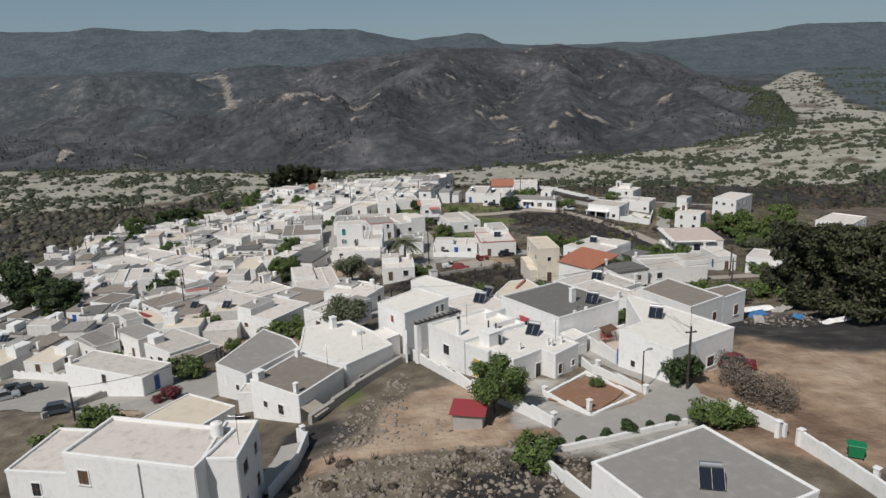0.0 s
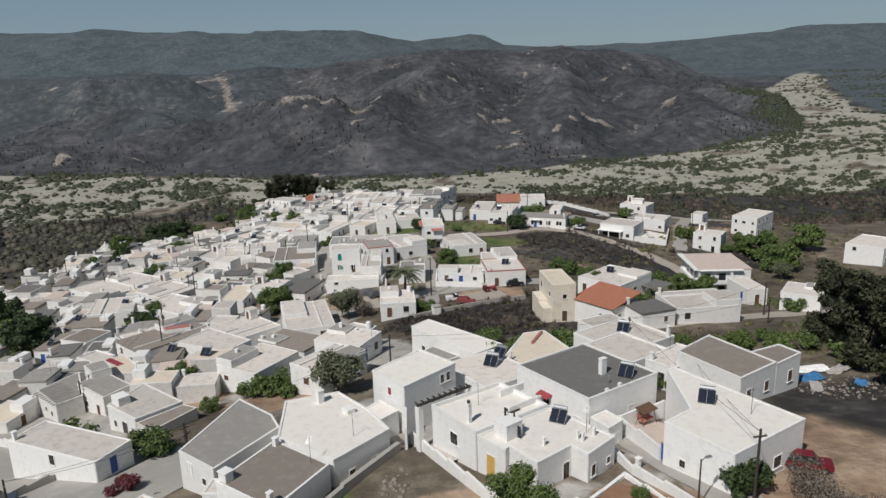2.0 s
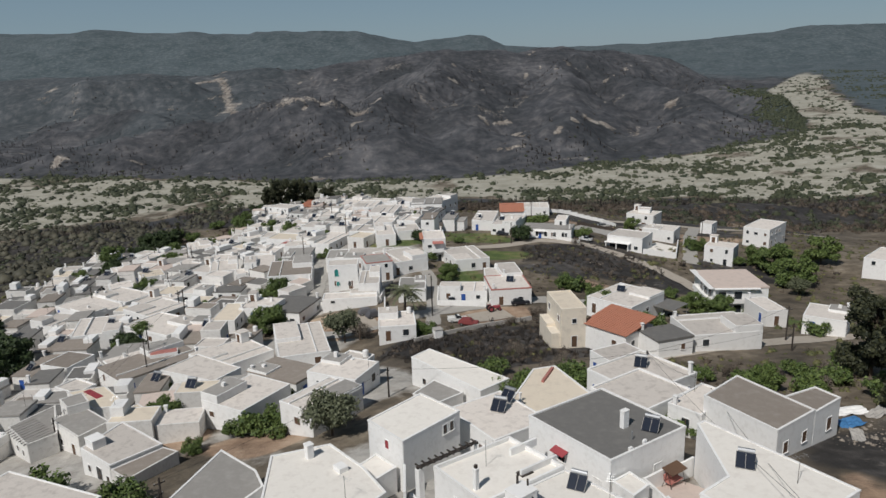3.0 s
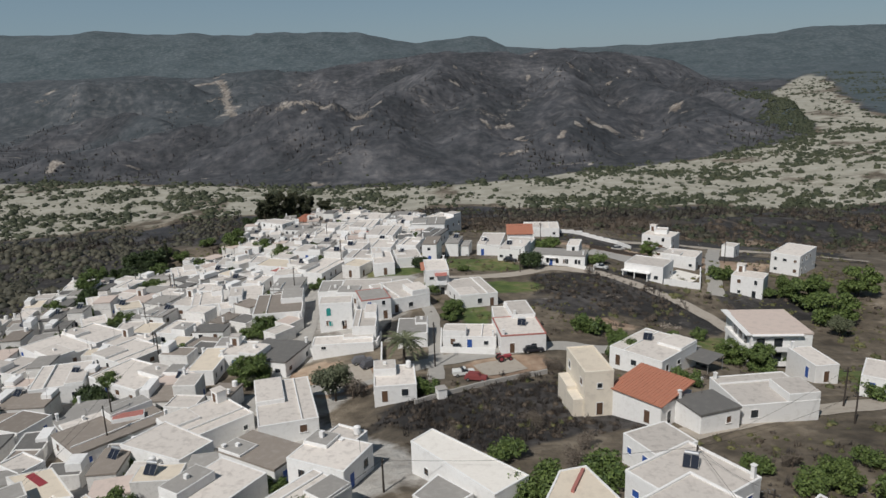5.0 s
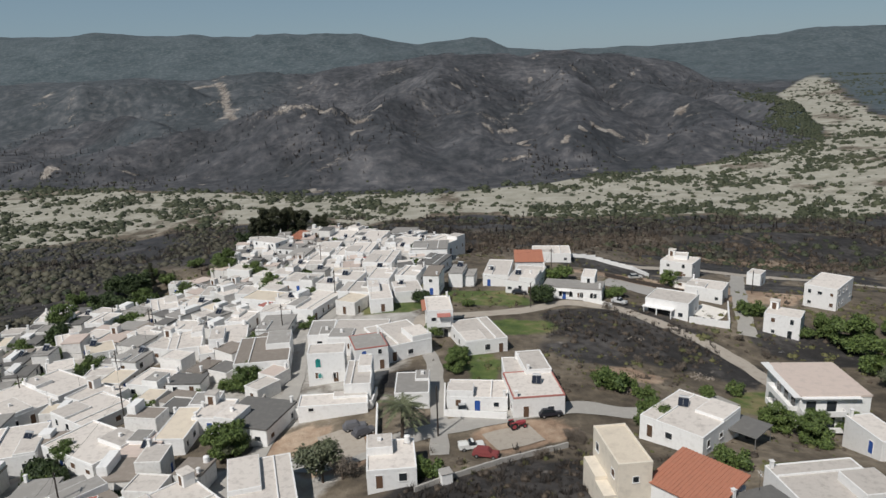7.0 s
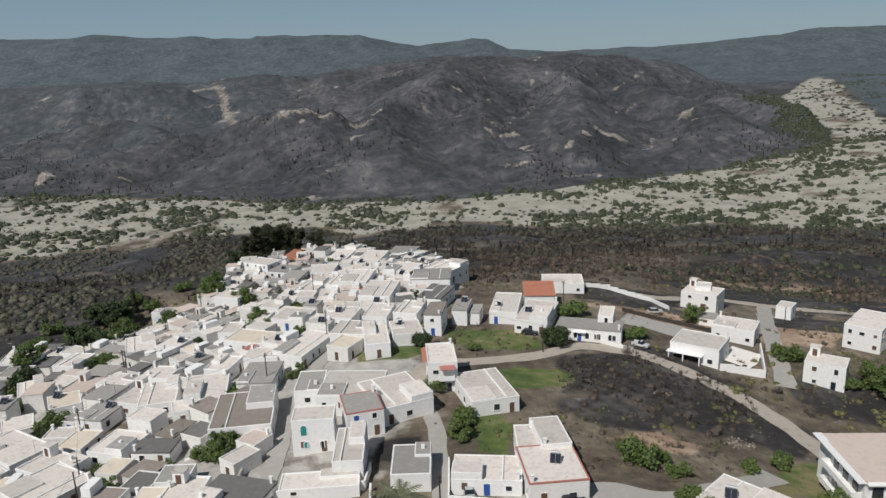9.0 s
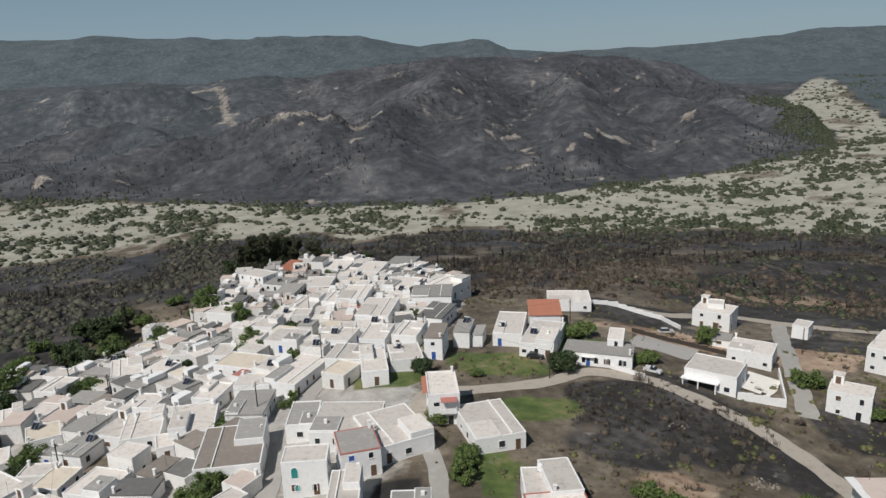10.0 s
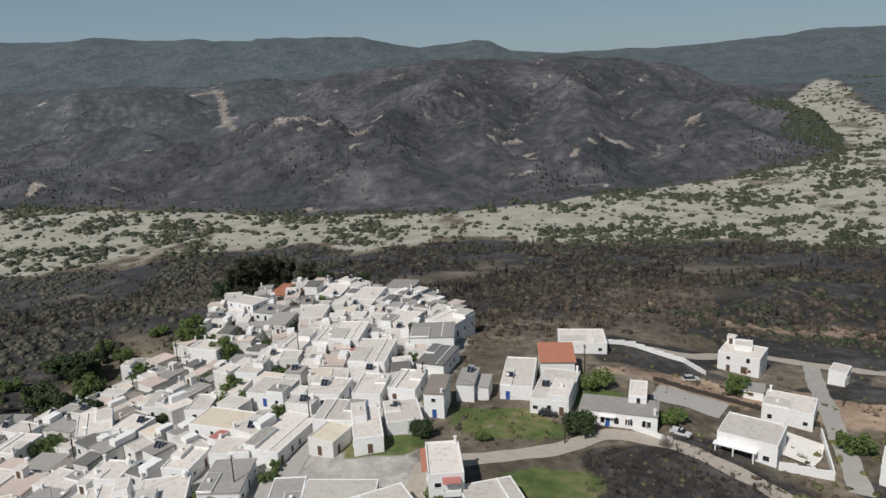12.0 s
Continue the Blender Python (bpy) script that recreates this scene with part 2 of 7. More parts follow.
def land(x, y):
    """Height of the ground in metres: a ridge that carries the village, a gravel river, burnt hills, a far range."""
    x, y = np.asarray(x, float), np.asarray(y, float)
    rough = np.clip((y - 330) / 120, 0, 1) * 3.0 * fractal(x, y, 70.0) + np.clip(-(x + 90) / 60, 0, 1) * 2.0 * fractal(x, y, 50.0)
    village = ridge(x, y) + rough
    weight, shift = 0.15, 0.0
    for sx, sy, sz in SPOTS:
        near = np.exp(-((x - sx) ** 2 + (y - sy) ** 2) / 400.0)
        weight, shift = weight + near, shift + near * (sz - ridge(sx, sy))
    village = village + shift / weight
    floor_z = valley_floor(x)
    z = floor_z + 0.5 * (village - floor_z + np.sqrt((village - floor_z) ** 2 + 9))
    z = z + np.clip((y - 560) / 100, 0, 1) * 0.8 * fractal(x, y, 40.0)
    beyond = np.maximum(0, y - far_bank(x) - 12 * fractal(x, y, 90.0))
    if not np.any(beyond > 0):
        return z
    reach = np.interp(x, [-900, -450, -150, 400, 900], [1700, 1300, 750, 800, 900])
    wx, wy = x + 45 * fractal(x + 900, y, 240.0, 3), y + 45 * fractal(x, y + 900, 240.0, 3)
    gully = -fractal(wx, wy * 0.6, 300.0, 4, True)
    ribs = -fractal(wx + 300, wy * 0.6, 120.0, 4, True)
    near_hill = np.clip(beyond / 110, 0, 1)
    slope = floor_z + 84 * (1 - np.exp(-beyond / reach)) * (0.75 + 0.55 * gully)
    total = np.exp(slope / 7)
    for line in SPURS_WEST + SPURS_EAST:
        best = -1e3 + 0 * x
        for (ax, ay, az), (bx, by, bz) in zip(line, line[1:]):
            t = np.clip(((wx - ax) * (bx - ax) + (wy - ay) * (by - ay)) / ((bx - ax) ** 2 + (by - ay) ** 2), 0, 1)
            away = np.hypot(wx - ax - t * (bx - ax), wy - ay - t * (by - ay))
            best = np.maximum(best, az + t * (bz - az) - 0.56 * (np.sqrt(away * away + 300) - 17))
        total = total + np.exp(best / 7)
    rise = 7 * np.log(total) - floor_z + near_hill * (17 * ribs + 4 * fractal(x, y, 34.0, 3))
    ledge = np.clip((y - 1138 - 0.1 * x - 14 * fractal(x, y, 60.0)) / 14, 0, 1) * np.clip((x + 330) / 60, 0, 1) * np.clip((-10 - x) / 50, 0, 1) * np.clip((1420 - y) / 220, 0, 1)
    rise = (rise + 9 * ledge) * np.clip(beyond / 60, 0, 1)
    # crests of the middle hills and of the far range, as seen against the sky
    bearing = x / np.maximum(y, 1)
    mid = np.interp(bearing, [-0.62, -0.45, -0.3, -0.24, -0.18, -0.1, -0.01, 0.06, 0.17, 0.24, 0.32, 0.45, 0.62],
                    [120, 130, 118, 140, 128, 150, 168, 162, 166, 150, 122, 120, 125])
    middle = mid * np.exp(-((y - 2150) / 330) ** 2) * (0.99 + 0.11 * gully + 0.06 * ribs)
    wave = bearing + 0.012 * fractal(x, y, 500.0, 3)
    far = np.interp(wave, [-0.75, -0.57, -0.43, -0.33, -0.294, -0.25, -0.205, -0.16, -0.094, -0.058, -0.028, 0.005, 0.039, 0.061, 0.09, 0.135, 0.194, 0.24, 0.35, 0.41, 0.46, 0.504, 0.533, 0.6, 0.75],
                    [345, 344, 339, 334, 308, 302, 312, 305, 310, 269, 246, 257, 274, 266, 215, 197, 197, 202, 213, 224, 230, 252, 262, 248, 240])
    far = far + 9 * fractal(x, y, 240.0, 4)
    spurs = fractal(x, y * 0.7, 700.0, 6, True)
    distant = far * np.exp(-((y - 4100) / 750) ** 2) * (0.99 + 0.22 * spurs * np.clip((4150 - y) / 400, 0.22, 1))
    hills = floor_z + rise
    hills = np.where(beyond > 0, np.maximum(hills, np.maximum(middle * np.clip(beyond / 700, 0, 1), distant)), z)
    return np.where(beyond > 0, np.maximum(hills, z), z)


# ---------------------------------------------------------------- ground
def mesh_from(name, verts, faces_list, material, smooth=False):
    me = bpy.data.meshes.new(name)
    me.from_pydata(verts, [], faces_list)
    me.materials.append(material)
    if smooth:
        me.shade_smooth()
    return me


def arrays_mesh(name, verts, faces, material, smooth=False):
    """A mesh from numpy arrays: n x 3 places and m x k corners."""
    me = bpy.data.meshes.new(name)
    m, k = faces.shape
    me.vertices.add(len(verts))
    me.vertices.foreach_set("co", np.asarray(verts, np.float32).ravel())
    me.loops.add(m * k)
    me.loops.foreach_set("vertex_index", np.asarray(faces, np.int32).ravel())
    me.polygons.add(m)
    me.polygons.foreach_set("loop_start", np.arange(0, m * k, k, dtype=np.int32))
    me.update(calc_edges=True)
    me.materials.append(material)
    if smooth:
        me.shade_smooth()
    return me


def steps(fine_from, fine_to, fine, low, high, growth):
    mids = list(np.arange(fine_from, fine_to, fine))
    up, s = [fine_to], fine
    while up[-1] < high:
        s *= growth
        up.append(up[-1] + s)
    down, s = [], fine
    edge = fine_from
    while edge > low:
        s *= growth
        edge -= s
        down.append(edge)
    return np.array(down[::-1] + mids + up)


def blob(x, y, cx, cy, rx, ry, turn=0.0, edge=0.35):
    c, s = math.cos(radians(turn)), math.sin(radians(turn))
    u, v = ((x - cx) * c + (y - cy) * s) / rx, (-(x - cx) * s + (y - cy) * c) / ry
    r = np.sqrt(u * u + v * v) + 0.35 * fractal(x, y, 9.0, 3)
    return np.clip((1 + edge / 2 - r) / edge, 0, 1)


def near_path(x, y, path, width):
    """1 on a path, falling off to 0 at its width."""
    best = 1e9 + 0 * x
    for (ax, ay), (bx, by) in zip(path, path[1:]):
        t = np.clip(((x - ax) * (bx - ax) + (y - ay) * (by - ay)) / ((bx - ax) ** 2 + (by - ay) ** 2), 0, 1)
        best = np.minimum(best, np.hypot(x - ax - t * (bx - ax), y - ay - t * (by - ay)))
    return np.clip(1.6 - 1.4 * best / width, 0, 1)


def covers(x, y):
    """How much of the ground is gravel, ash, grass, bare earth and pale rock."""
    wob = 22 * fractal(x, y, 85.0, 4)
    gravel = np.clip((y - near_bank(x) + 1.8 * wob) / 14, 0, 1) * np.clip((far_bank(x) - y + wob * 0.5) / 14, 0, 1)
    gravel = gravel * np.clip(1.25 + 1.0 * fractal(x, y, 60.0, 4), 0.35, 1)
    hills = np.clip((y - far_bank(x) + wob * 0.5 + 16) / 14, 0, 1)
    patchy = np.clip(1.25 + 0.9 * fractal(x, y, 240.0, 4), 0.8, 1)
    ash = hills * patchy * np.clip((3400 - y) / 900, 0.15, 1)
    slope = np.clip((y - 305 - 0.35 * np.maximum(0, -x - 30)) / 40, 0, 1) * np.clip((near_bank(x) - y - 1.8 * wob) / 12, 0, 1)
    ash = np.maximum(ash, slope * np.clip(0.9 + 1.0 * fractal(x, y, 70.0, 4), 0.35, 1))
    left = np.clip((-x - 105) / 25, 0, 1) * np.clip((y - 200) / 60, 0, 1) * np.clip((near_bank(x) - y - wob) / 12, 0, 1)
    ash = np.maximum(ash, left * np.clip(0.72 + 1.0 * fractal(x, y, 45.0, 4), 0.12, 0.95))
    for b in ((9, 144, 23, 14, 12), (42, 220, 21, 15, -30), (57, 201, 9, 8, -50), (-12.5, 62.8, 4.0, 2.6, 0), (3.2, 47.5, 4, 3, 0), (-10, 190, 5, 4, 0),
              (52, 274, 17, 7, -20), (60, 285, 30, 10, 0), (46, 213, 23, 13, -38), (33, 207, 10, 9, 0), (84, 214, 14, 10, 0), (96, 262, 16, 10, 0), (110, 300, 40, 30, 0)):
        ash = np.maximum(ash, blob(x, y, *b))
    ash = np.maximum(ash, 0.85 * blob(x, y, 51, 84, 13, 15, 30, 0.7))
    grass = 0 * x
    for b in ((10, 243, 13, 7, -15), (15, 220, 9, 6, -10), (-14, 232, 7, 4, 0), (30, 254, 7, 6, 0), (62, 182, 9, 6, 0), (-9.6, 71.5, 1.6, 3.2, -40), (75, 165, 10, 5, 0),
              (6, 193, 4, 9, 0), (46, 176, 6, 5, 0), (48, 150, 4, 4, 0)):
        grass = np.maximum(grass, blob(x, y, *b))
    earth = 0 * x
    for b in ((36, 192, 6.5, 3.2, 0), (37, 64, 13, 15, 30), (44, 52, 10, 12, 0), (0, 64, 5, 7, 30), (14.5, 66, 3.9, 3.9, 0), (-22, 166, 9, 7, 0), (10, 165, 9, 4.5, 15), (-44, 126, 7, 5, 0), (-25, 108, 6, 5, 0), (58, 262, 22, 8, -20),
              (86, 252, 12, 10, -20), (-40, 84, 6, 6, 0)):
        earth = np.maximum(earth, blob(x, y, *b))
    for path, wide in (([(50, 352), (59, 337), (81, 375), (105, 430), (133, 498)], 4), ([(150, 352), (143, 376), (139, 397), (120, 440)], 4), ([(56, 366), (30, 400), (20, 441)], 4)):
        earth = np.maximum(earth, 0.48 * near_path(x, y, path, 0.6 * wide))
    earth = np.maximum(earth, near_path(x, y, [(-13, 56.0), (-7, 57.0), (1, 58.2), (9, 58.0)], 1.7))
    earth = np.maximum(earth, blob(x, y, -39, 113.6, 4.2, 3.4))
    earth = np.maximum(earth, 0.5 * blob(x, y, 125, 338, 45, 9, 0, 0.8))
    ash = ash * (1 - np.clip(earth * 1.2, 0, 1))
    rocky = hills * np.clip(5.0 * fractal(x, y, 38.0, 4) - 5.2 + 2.0 * np.exp(-((x - 230) / 260) ** 2 - ((y - 1640) / 220) ** 2), 0, 1) * np.clip((2600 - y) / 500, 0, 1)
    face = np.clip(1 - abs(y - 1146 - 0.1 * x - 14 * fractal(x, y, 60.0)) / 11, 0, 1) * np.clip((x + 290) / 30, 0, 1) * np.clip((-95 - x) / 20, 0, 1)
    rocky = np.maximum(rocky, 0.75 * face * np.clip(1.0 + 1.0 * fractal(x, y, 30.0, 3), 0, 1))
    for b in ((-500, 1800, 9, 50, -25), (-545, 1850, 35, 7, 20), (-690, 1625, 30, 9, 0), (100, 958, 22, 4, 5), (230, 990, 16, 4, 10)):
        rocky = np.maximum(rocky, 0.6 * blob(x, y, *b, 0.9))
    for b in ((-720, 1660, 60, 18), (-555, 1465, 40, 22), (-494, 1215, 26, 10), (-395, 1320, 60, 11), (-235, 1335, 55, 9), (-116, 1984, 34, 18), (80, 1166, 26, 9),
              (334, 1660, 30, 24), (151, 1268, 30, 6), (296, 1112, 8, 26), (280, 1070, 6, 18), (172, 930, 34, 5), (-1080, 2010, 50, 14)):
        rocky = np.maximum(rocky, 0.42 * blob(x, y, *b, 0, 1.2))
    trail = near_path(x, y, [(-640, 1990), (-584, 2022), (-545, 1930), (-524, 1853), (-497, 1781), (-431, 1680), (-360, 1560)], 11)
    trail = np.maximum(trail, 0.5 * near_path(x, y, [(-314, 1442), (-400, 1330), (-480, 1224), (-573, 1120), (-640, 1035)], 8))
    for path in ([(-97, 976), (-124, 974), (-150, 930)], [(100, 1180), (160, 1270), (330, 1320)], [(284, 1070), (300, 1120), (318, 1162)], [(-911, 1884), (-860, 1760), (-827, 1676)], [(40, 1183), (-40, 1300), (-119, 1500)]):
        trail = np.maximum(trail, 0.42 * near_path(x, y, path, 6))
    rocky = np.maximum(rocky, 0.9 * trail)
    # far range and green thickets, drawn in a woods colour with haze mixed in
    hazy_woods = np.clip((y - 2250) / 250, 0, 1)
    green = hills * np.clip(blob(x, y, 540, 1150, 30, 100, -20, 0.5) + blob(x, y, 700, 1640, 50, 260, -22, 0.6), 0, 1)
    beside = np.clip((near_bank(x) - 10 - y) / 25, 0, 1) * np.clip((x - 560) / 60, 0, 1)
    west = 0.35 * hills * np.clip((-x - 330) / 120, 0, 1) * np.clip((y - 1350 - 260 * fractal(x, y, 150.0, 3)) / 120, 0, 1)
    hazy_woods = np.maximum(np.maximum(hazy_woods, west), np.maximum(green, beside))
    gravel = gravel * np.clip((2750 - y) / 200, 0, 1)
    hazy_woods = hazy_woods * (1 - gravel)
    ash = ash * (1 - green)
    paved = np.clip((x - np.interp(y, [90, 150, 200, 260, 300, 340, 385], [-70, -95, -120, -124, -108, -90, -92])) / 6, 0, 1) * np.clip((np.interp(y, [60, 90, 150, 165, 240, 260, 300, 398], [30, 30, -20, -8, -4, 0, 8, -16]) - x) / 5, 0, 1)
    paved = paved * np.clip((y - 78 + 0.4 * x) / 5, 0, 1) * np.clip((400 - y) / 6, 0, 1) * np.clip(0.75 + 0.8 * fractal(x, y, 16.0, 3), 0, 1)
    paved = np.maximum(paved, blob(x, y, 14, 62, 9, 8, 0))
    paved = paved * (1 - np.clip(ash + earth, 0, 1))
    return gravel, ash, grass, earth, rocky, hazy_woods, paved


xs = steps(-150, 150, 2.5, -3800, 3800, 1.021)
ys = steps(20, 420, 2.5, -160, 780, 1.022)
ys = np.concatenate([ys, steps(ys[-1] + 7, 1400, 7.0, 1e9, 4700, 1.018)])
gx, gy = np.meshgrid(xs, ys)
gz = land(gx, gy)
nx, ny = len(xs), len(ys)
index = np.arange(nx * ny).reshape(ny, nx)
quads = np.stack([index[:-1, :-1], index[:-1, 1:], index[1:, 1:], index[1:, :-1]], -1).reshape(-1, 4)


def ground_material():
    m = bpy.data.materials.new("ground")
    m.use_nodes = True
    n, l = m.node_tree.nodes, m.node_tree.links
    bsdf = n["Principled BSDF"]
    bsdf.inputs["Roughness"].default_value = 0.95
    place = n.new("ShaderNodeNewGeometry")

    def noise_at(scale, detail=8, rough=0.6):
        t = n.new("ShaderNodeTexNoise")
        t.inputs["Scale"].default_value, t.inputs["Detail"].default_value, t.inputs["Roughness"].default_value = scale, detail, rough
        l.new(place.outputs["Position"], t.inputs["Vector"])
        return t.outputs["Fac"]

    def ramp(fac, *stops):
        r = n.new("ShaderNodeValToRGB")
        e = r.color_ramp.elements
        while len(e) < len(stops):
            e.new(0.5)
        for k, (at, c) in enumerate(stops):
            e[k].position, e[k].color = at, (*c, 1)
        l.new(fac, r.inputs[0])
        return r.outputs[0]

    def over(fac, under, top):
        x = n.new("ShaderNodeMixRGB")
        l.new(fac, x.inputs[0])
        l.new(under, x.inputs[1])
        l.new(top, x.inputs[2])
        return x.outputs[0]

    def sharpen(fac, broken, amount=0.7):
        """Breaks up the soft edge of a cover."""
        a = n.new("ShaderNodeMath")
        a.operation = "MULTIPLY_ADD"
        l.new(broken, a.inputs[0])
        a.inputs[1].default_value, a.inputs[2].default_value = amount, -amount / 2
        b = n.new("ShaderNodeMath")
        b.operation = "ADD"
        l.new(a.outputs[0], b.inputs[0])
        l.new(fac, b.inputs[1])
        r = n.new("ShaderNodeMapRange")
        r.inputs[1].default_value, r.inputs[2].default_value = 0.3, 0.62
        l.new(b.outputs[0], r.inputs[0])
        return r.outputs[0]

    half = n.new("ShaderNodeValue")
    half.outputs[0].default_value = 0.55
    fine, mid, broad, huge = noise_at(1.6), noise_at(0.35), noise_at(0.06), noise_at(0.012)
    scrub = ramp(over(half.outputs[0], mid, broad), (0.36, (0.055, 0.044, 0.031)), (0.5, (0.125, 0.101, 0.073)), (0.64, (0.25, 0.208, 0.155)))
    gravel = ramp(broad, (0.3, (0.25, 0.24, 0.19)), (0.5, (0.33, 0.315, 0.26)), (0.68, (0.40, 0.38, 0.325)))
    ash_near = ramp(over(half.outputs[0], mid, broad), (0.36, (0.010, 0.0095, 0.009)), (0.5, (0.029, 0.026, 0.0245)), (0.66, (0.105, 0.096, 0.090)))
    # ash of the hills beyond, tinted blue in its colour to stand for haze
    hazy_ash = ramp(huge, (0.36, (0.028, 0.031, 0.037)), (0.5, (0.050, 0.054, 0.062)), (0.62, (0.090, 0.094, 0.104)))
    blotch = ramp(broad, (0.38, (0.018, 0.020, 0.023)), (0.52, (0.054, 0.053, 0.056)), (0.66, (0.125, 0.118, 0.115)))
    ash = over(half.outputs[0], hazy_ash, blotch)
    stand = noise_at(0.0075, 5, 0.55)  # stands of burnt wood against bare ash
    tone = n.new("ShaderNodeMixRGB")
    tone.blend_type = "MULTIPLY"
    tone.inputs[0].default_value = 1.0
    l.new(ash, tone.inputs[1])
    l.new(ramp(stand, (0.36, (0.50, 0.54, 0.58)), (0.5, (0.88, 0.88, 0.92)), (0.64, (1.55, 1.50, 1.48))), tone.inputs[2])
    quarter = n.new("ShaderNodeValue")
    quarter.outputs[0].default_value = 0.22
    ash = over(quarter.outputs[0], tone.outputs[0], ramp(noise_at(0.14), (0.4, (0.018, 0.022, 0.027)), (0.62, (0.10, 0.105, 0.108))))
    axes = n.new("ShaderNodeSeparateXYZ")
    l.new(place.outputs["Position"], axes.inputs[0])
    # across the valley, dark ash gives way to the haze-tinted ash
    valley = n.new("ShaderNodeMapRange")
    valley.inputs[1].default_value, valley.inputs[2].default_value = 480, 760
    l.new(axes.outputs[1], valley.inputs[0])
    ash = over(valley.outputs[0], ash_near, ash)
    grass = ramp(over(half.outputs[0], mid, broad), (0.38, (0.048, 0.080, 0.018)), (0.5, (0.095, 0.128, 0.034)), (0.60, (0.19, 0.165, 0.08)))
    earth = ramp(over(half.outputs[0], mid, broad), (0.36, (0.165, 0.105, 0.070)), (0.5, (0.32, 0.222, 0.152)), (0.63, (0.46, 0.355, 0.262)))
    rock = ramp(over(half.outputs[0], mid, broad), (0.38, (0.10, 0.082, 0.07)), (0.5, (0.21, 0.185, 0.16)), (0.62, (0.37, 0.34, 0.305)))
    col = scrub
    one = n.new("ShaderNodeVertexColor")
    one.layer_name = "cover"
    two = n.new("ShaderNodeVertexColor")
    two.layer_name = "cover_more"
    s1, s2 = n.new("ShaderNodeSeparateColor"), n.new("ShaderNodeSeparateColor")
    l.new(one.outputs["Color"], s1.inputs[0])
    l.new(two.outputs["Color"], s2.inputs[0])
    three = n.new("ShaderNodeVertexColor")
    three.layer_name = "cover_last"
    paving = ramp(mid, (0.3, (0.28, 0.26, 0.235)), (0.5, (0.38, 0.36, 0.33)), (0.7, (0.48, 0.46, 0.425)))
    col = over(sharpen(three.outputs["Color"], mid), col, paving)
    col = over(sharpen(s2.outputs[0], mid), col, earth)
    col = over(sharpen(s1.outputs[0], broad, 0.9), col, gravel)
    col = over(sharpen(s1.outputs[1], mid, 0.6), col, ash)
    # woods, with the blue of distance haze put into the base colour
    hazy_woods = over(half.outputs[0], ramp(broad, (0.35, (0.026, 0.042, 0.044)), (0.5, (0.046, 0.066, 0.070)), (0.66, (0.14, 0.15, 0.15))), ramp(huge, (0.35, (0.045, 0.066, 0.078)), (0.6, (0.09, 0.112, 0.128))))
    col = over(s2.outputs[2], col, hazy_woods)
    col = over(sharpen(s1.outputs[2], mid), col, grass)
    col = over(sharpen(s2.outputs[1], noise_at(0.2, 10, 0.7), 2.4), col, rock)
    l.new(col, bsdf.inputs["Base Color"])
    bump = n.new("ShaderNodeBump")
    bump.inputs["Strength"].default_value, bump.inputs["Distance"].default_value = 0.6, 0.4
    l.new(mid, bump.inputs["Height"])
    bump2 = n.new("ShaderNodeBump")
    bump2.inputs["Strength"].default_value, bump2.inputs["Distance"].default_value = 0.8, 3.0
    l.new(broad, bump2.inputs["Height"])
    l.new(bump.outputs[0], bump2.inputs["Normal"])
    l.new(bump2.outputs[0], bsdf.inputs["Normal"])
    return m


ground_mesh = arrays_mesh("ground", np.stack([gx, gy, gz], -1).reshape(-1, 3), quads, ground_material(), True)
gravel_c, ash_c, grass_c, earth_c, rock_c, hazy_wood_c, paved_c = [a.ravel() for a in covers(gx, gy)]
for layer_name, channels in (("cover", (gravel_c, ash_c, grass_c)), ("cover_more", (earth_c, rock_c, hazy_wood_c)), ("cover_last", (paved_c, paved_c, paved_c))):
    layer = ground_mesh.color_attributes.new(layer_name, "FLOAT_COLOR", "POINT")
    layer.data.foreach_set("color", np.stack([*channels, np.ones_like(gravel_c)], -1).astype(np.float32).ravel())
ground = tagged(new("ground", ground_mesh), "dry scrub ridge, gravel river and burnt hills", "ground", kind="structure")


def height(x, y):
    return float(land(x, y))


# a road or yard is a thin sheet laid over the ground
def strip(name, path, width, material, lift=0.06, label="", category="road"):
    pts = [Vector((a, b)) for a, b in path]
    dense = []
    for a, b in zip(pts, pts[1:]):
        k = max(1, int((b - a).length / 1.5))
        dense += [a.lerp(b, i / k) for i in range(k)]
    dense.append(pts[-1])
    for _ in range(3):
        dense = [dense[0]] + [(p + q * 2 + r) / 4 for p, q, r in zip(dense, dense[1:], dense[2:])] + [dense[-1]]
    verts, faces = [], []
    for i, p in enumerate(dense):
        d = (dense[min(i + 1, len(dense) - 1)] - dense[max(i - 1, 0)]).normalized()
        side = Vector((-d.y, d.x))
        wobble = 1 + 0.12 * math.sin(i * 0.9) * math.sin(i * 0.37)
        for k in range(5):
            q = p + side * width * wobble * (k / 4 - 0.5)
            verts.append((q.x, q.y, height(q.x, q.y) + lift))
        if i:
            faces += [(5 * i - 5 + k, 5 * i - 4 + k, 5 * i + 1 + k, 5 * i + k) for k in range(4)]
    return tagged(new(name, mesh_from(name, verts, faces, material, True)), label, category, kind="structure")


strip("road", [(-8, 213), (-6, 226), (3, 228), (19, 231), (30, 237), (42, 232), (51, 223), (59, 213), (63, 203), (65, 192), (66, 182)], 4.2, TRACK, 0.08, "pale concrete lane past burnt fields")
strip("road", [(-2.5, 160), (-2.6, 178), (-3.4, 196), (-7, 213)], 3.0, ASPHALT, 0.09, "narrow grey village street")
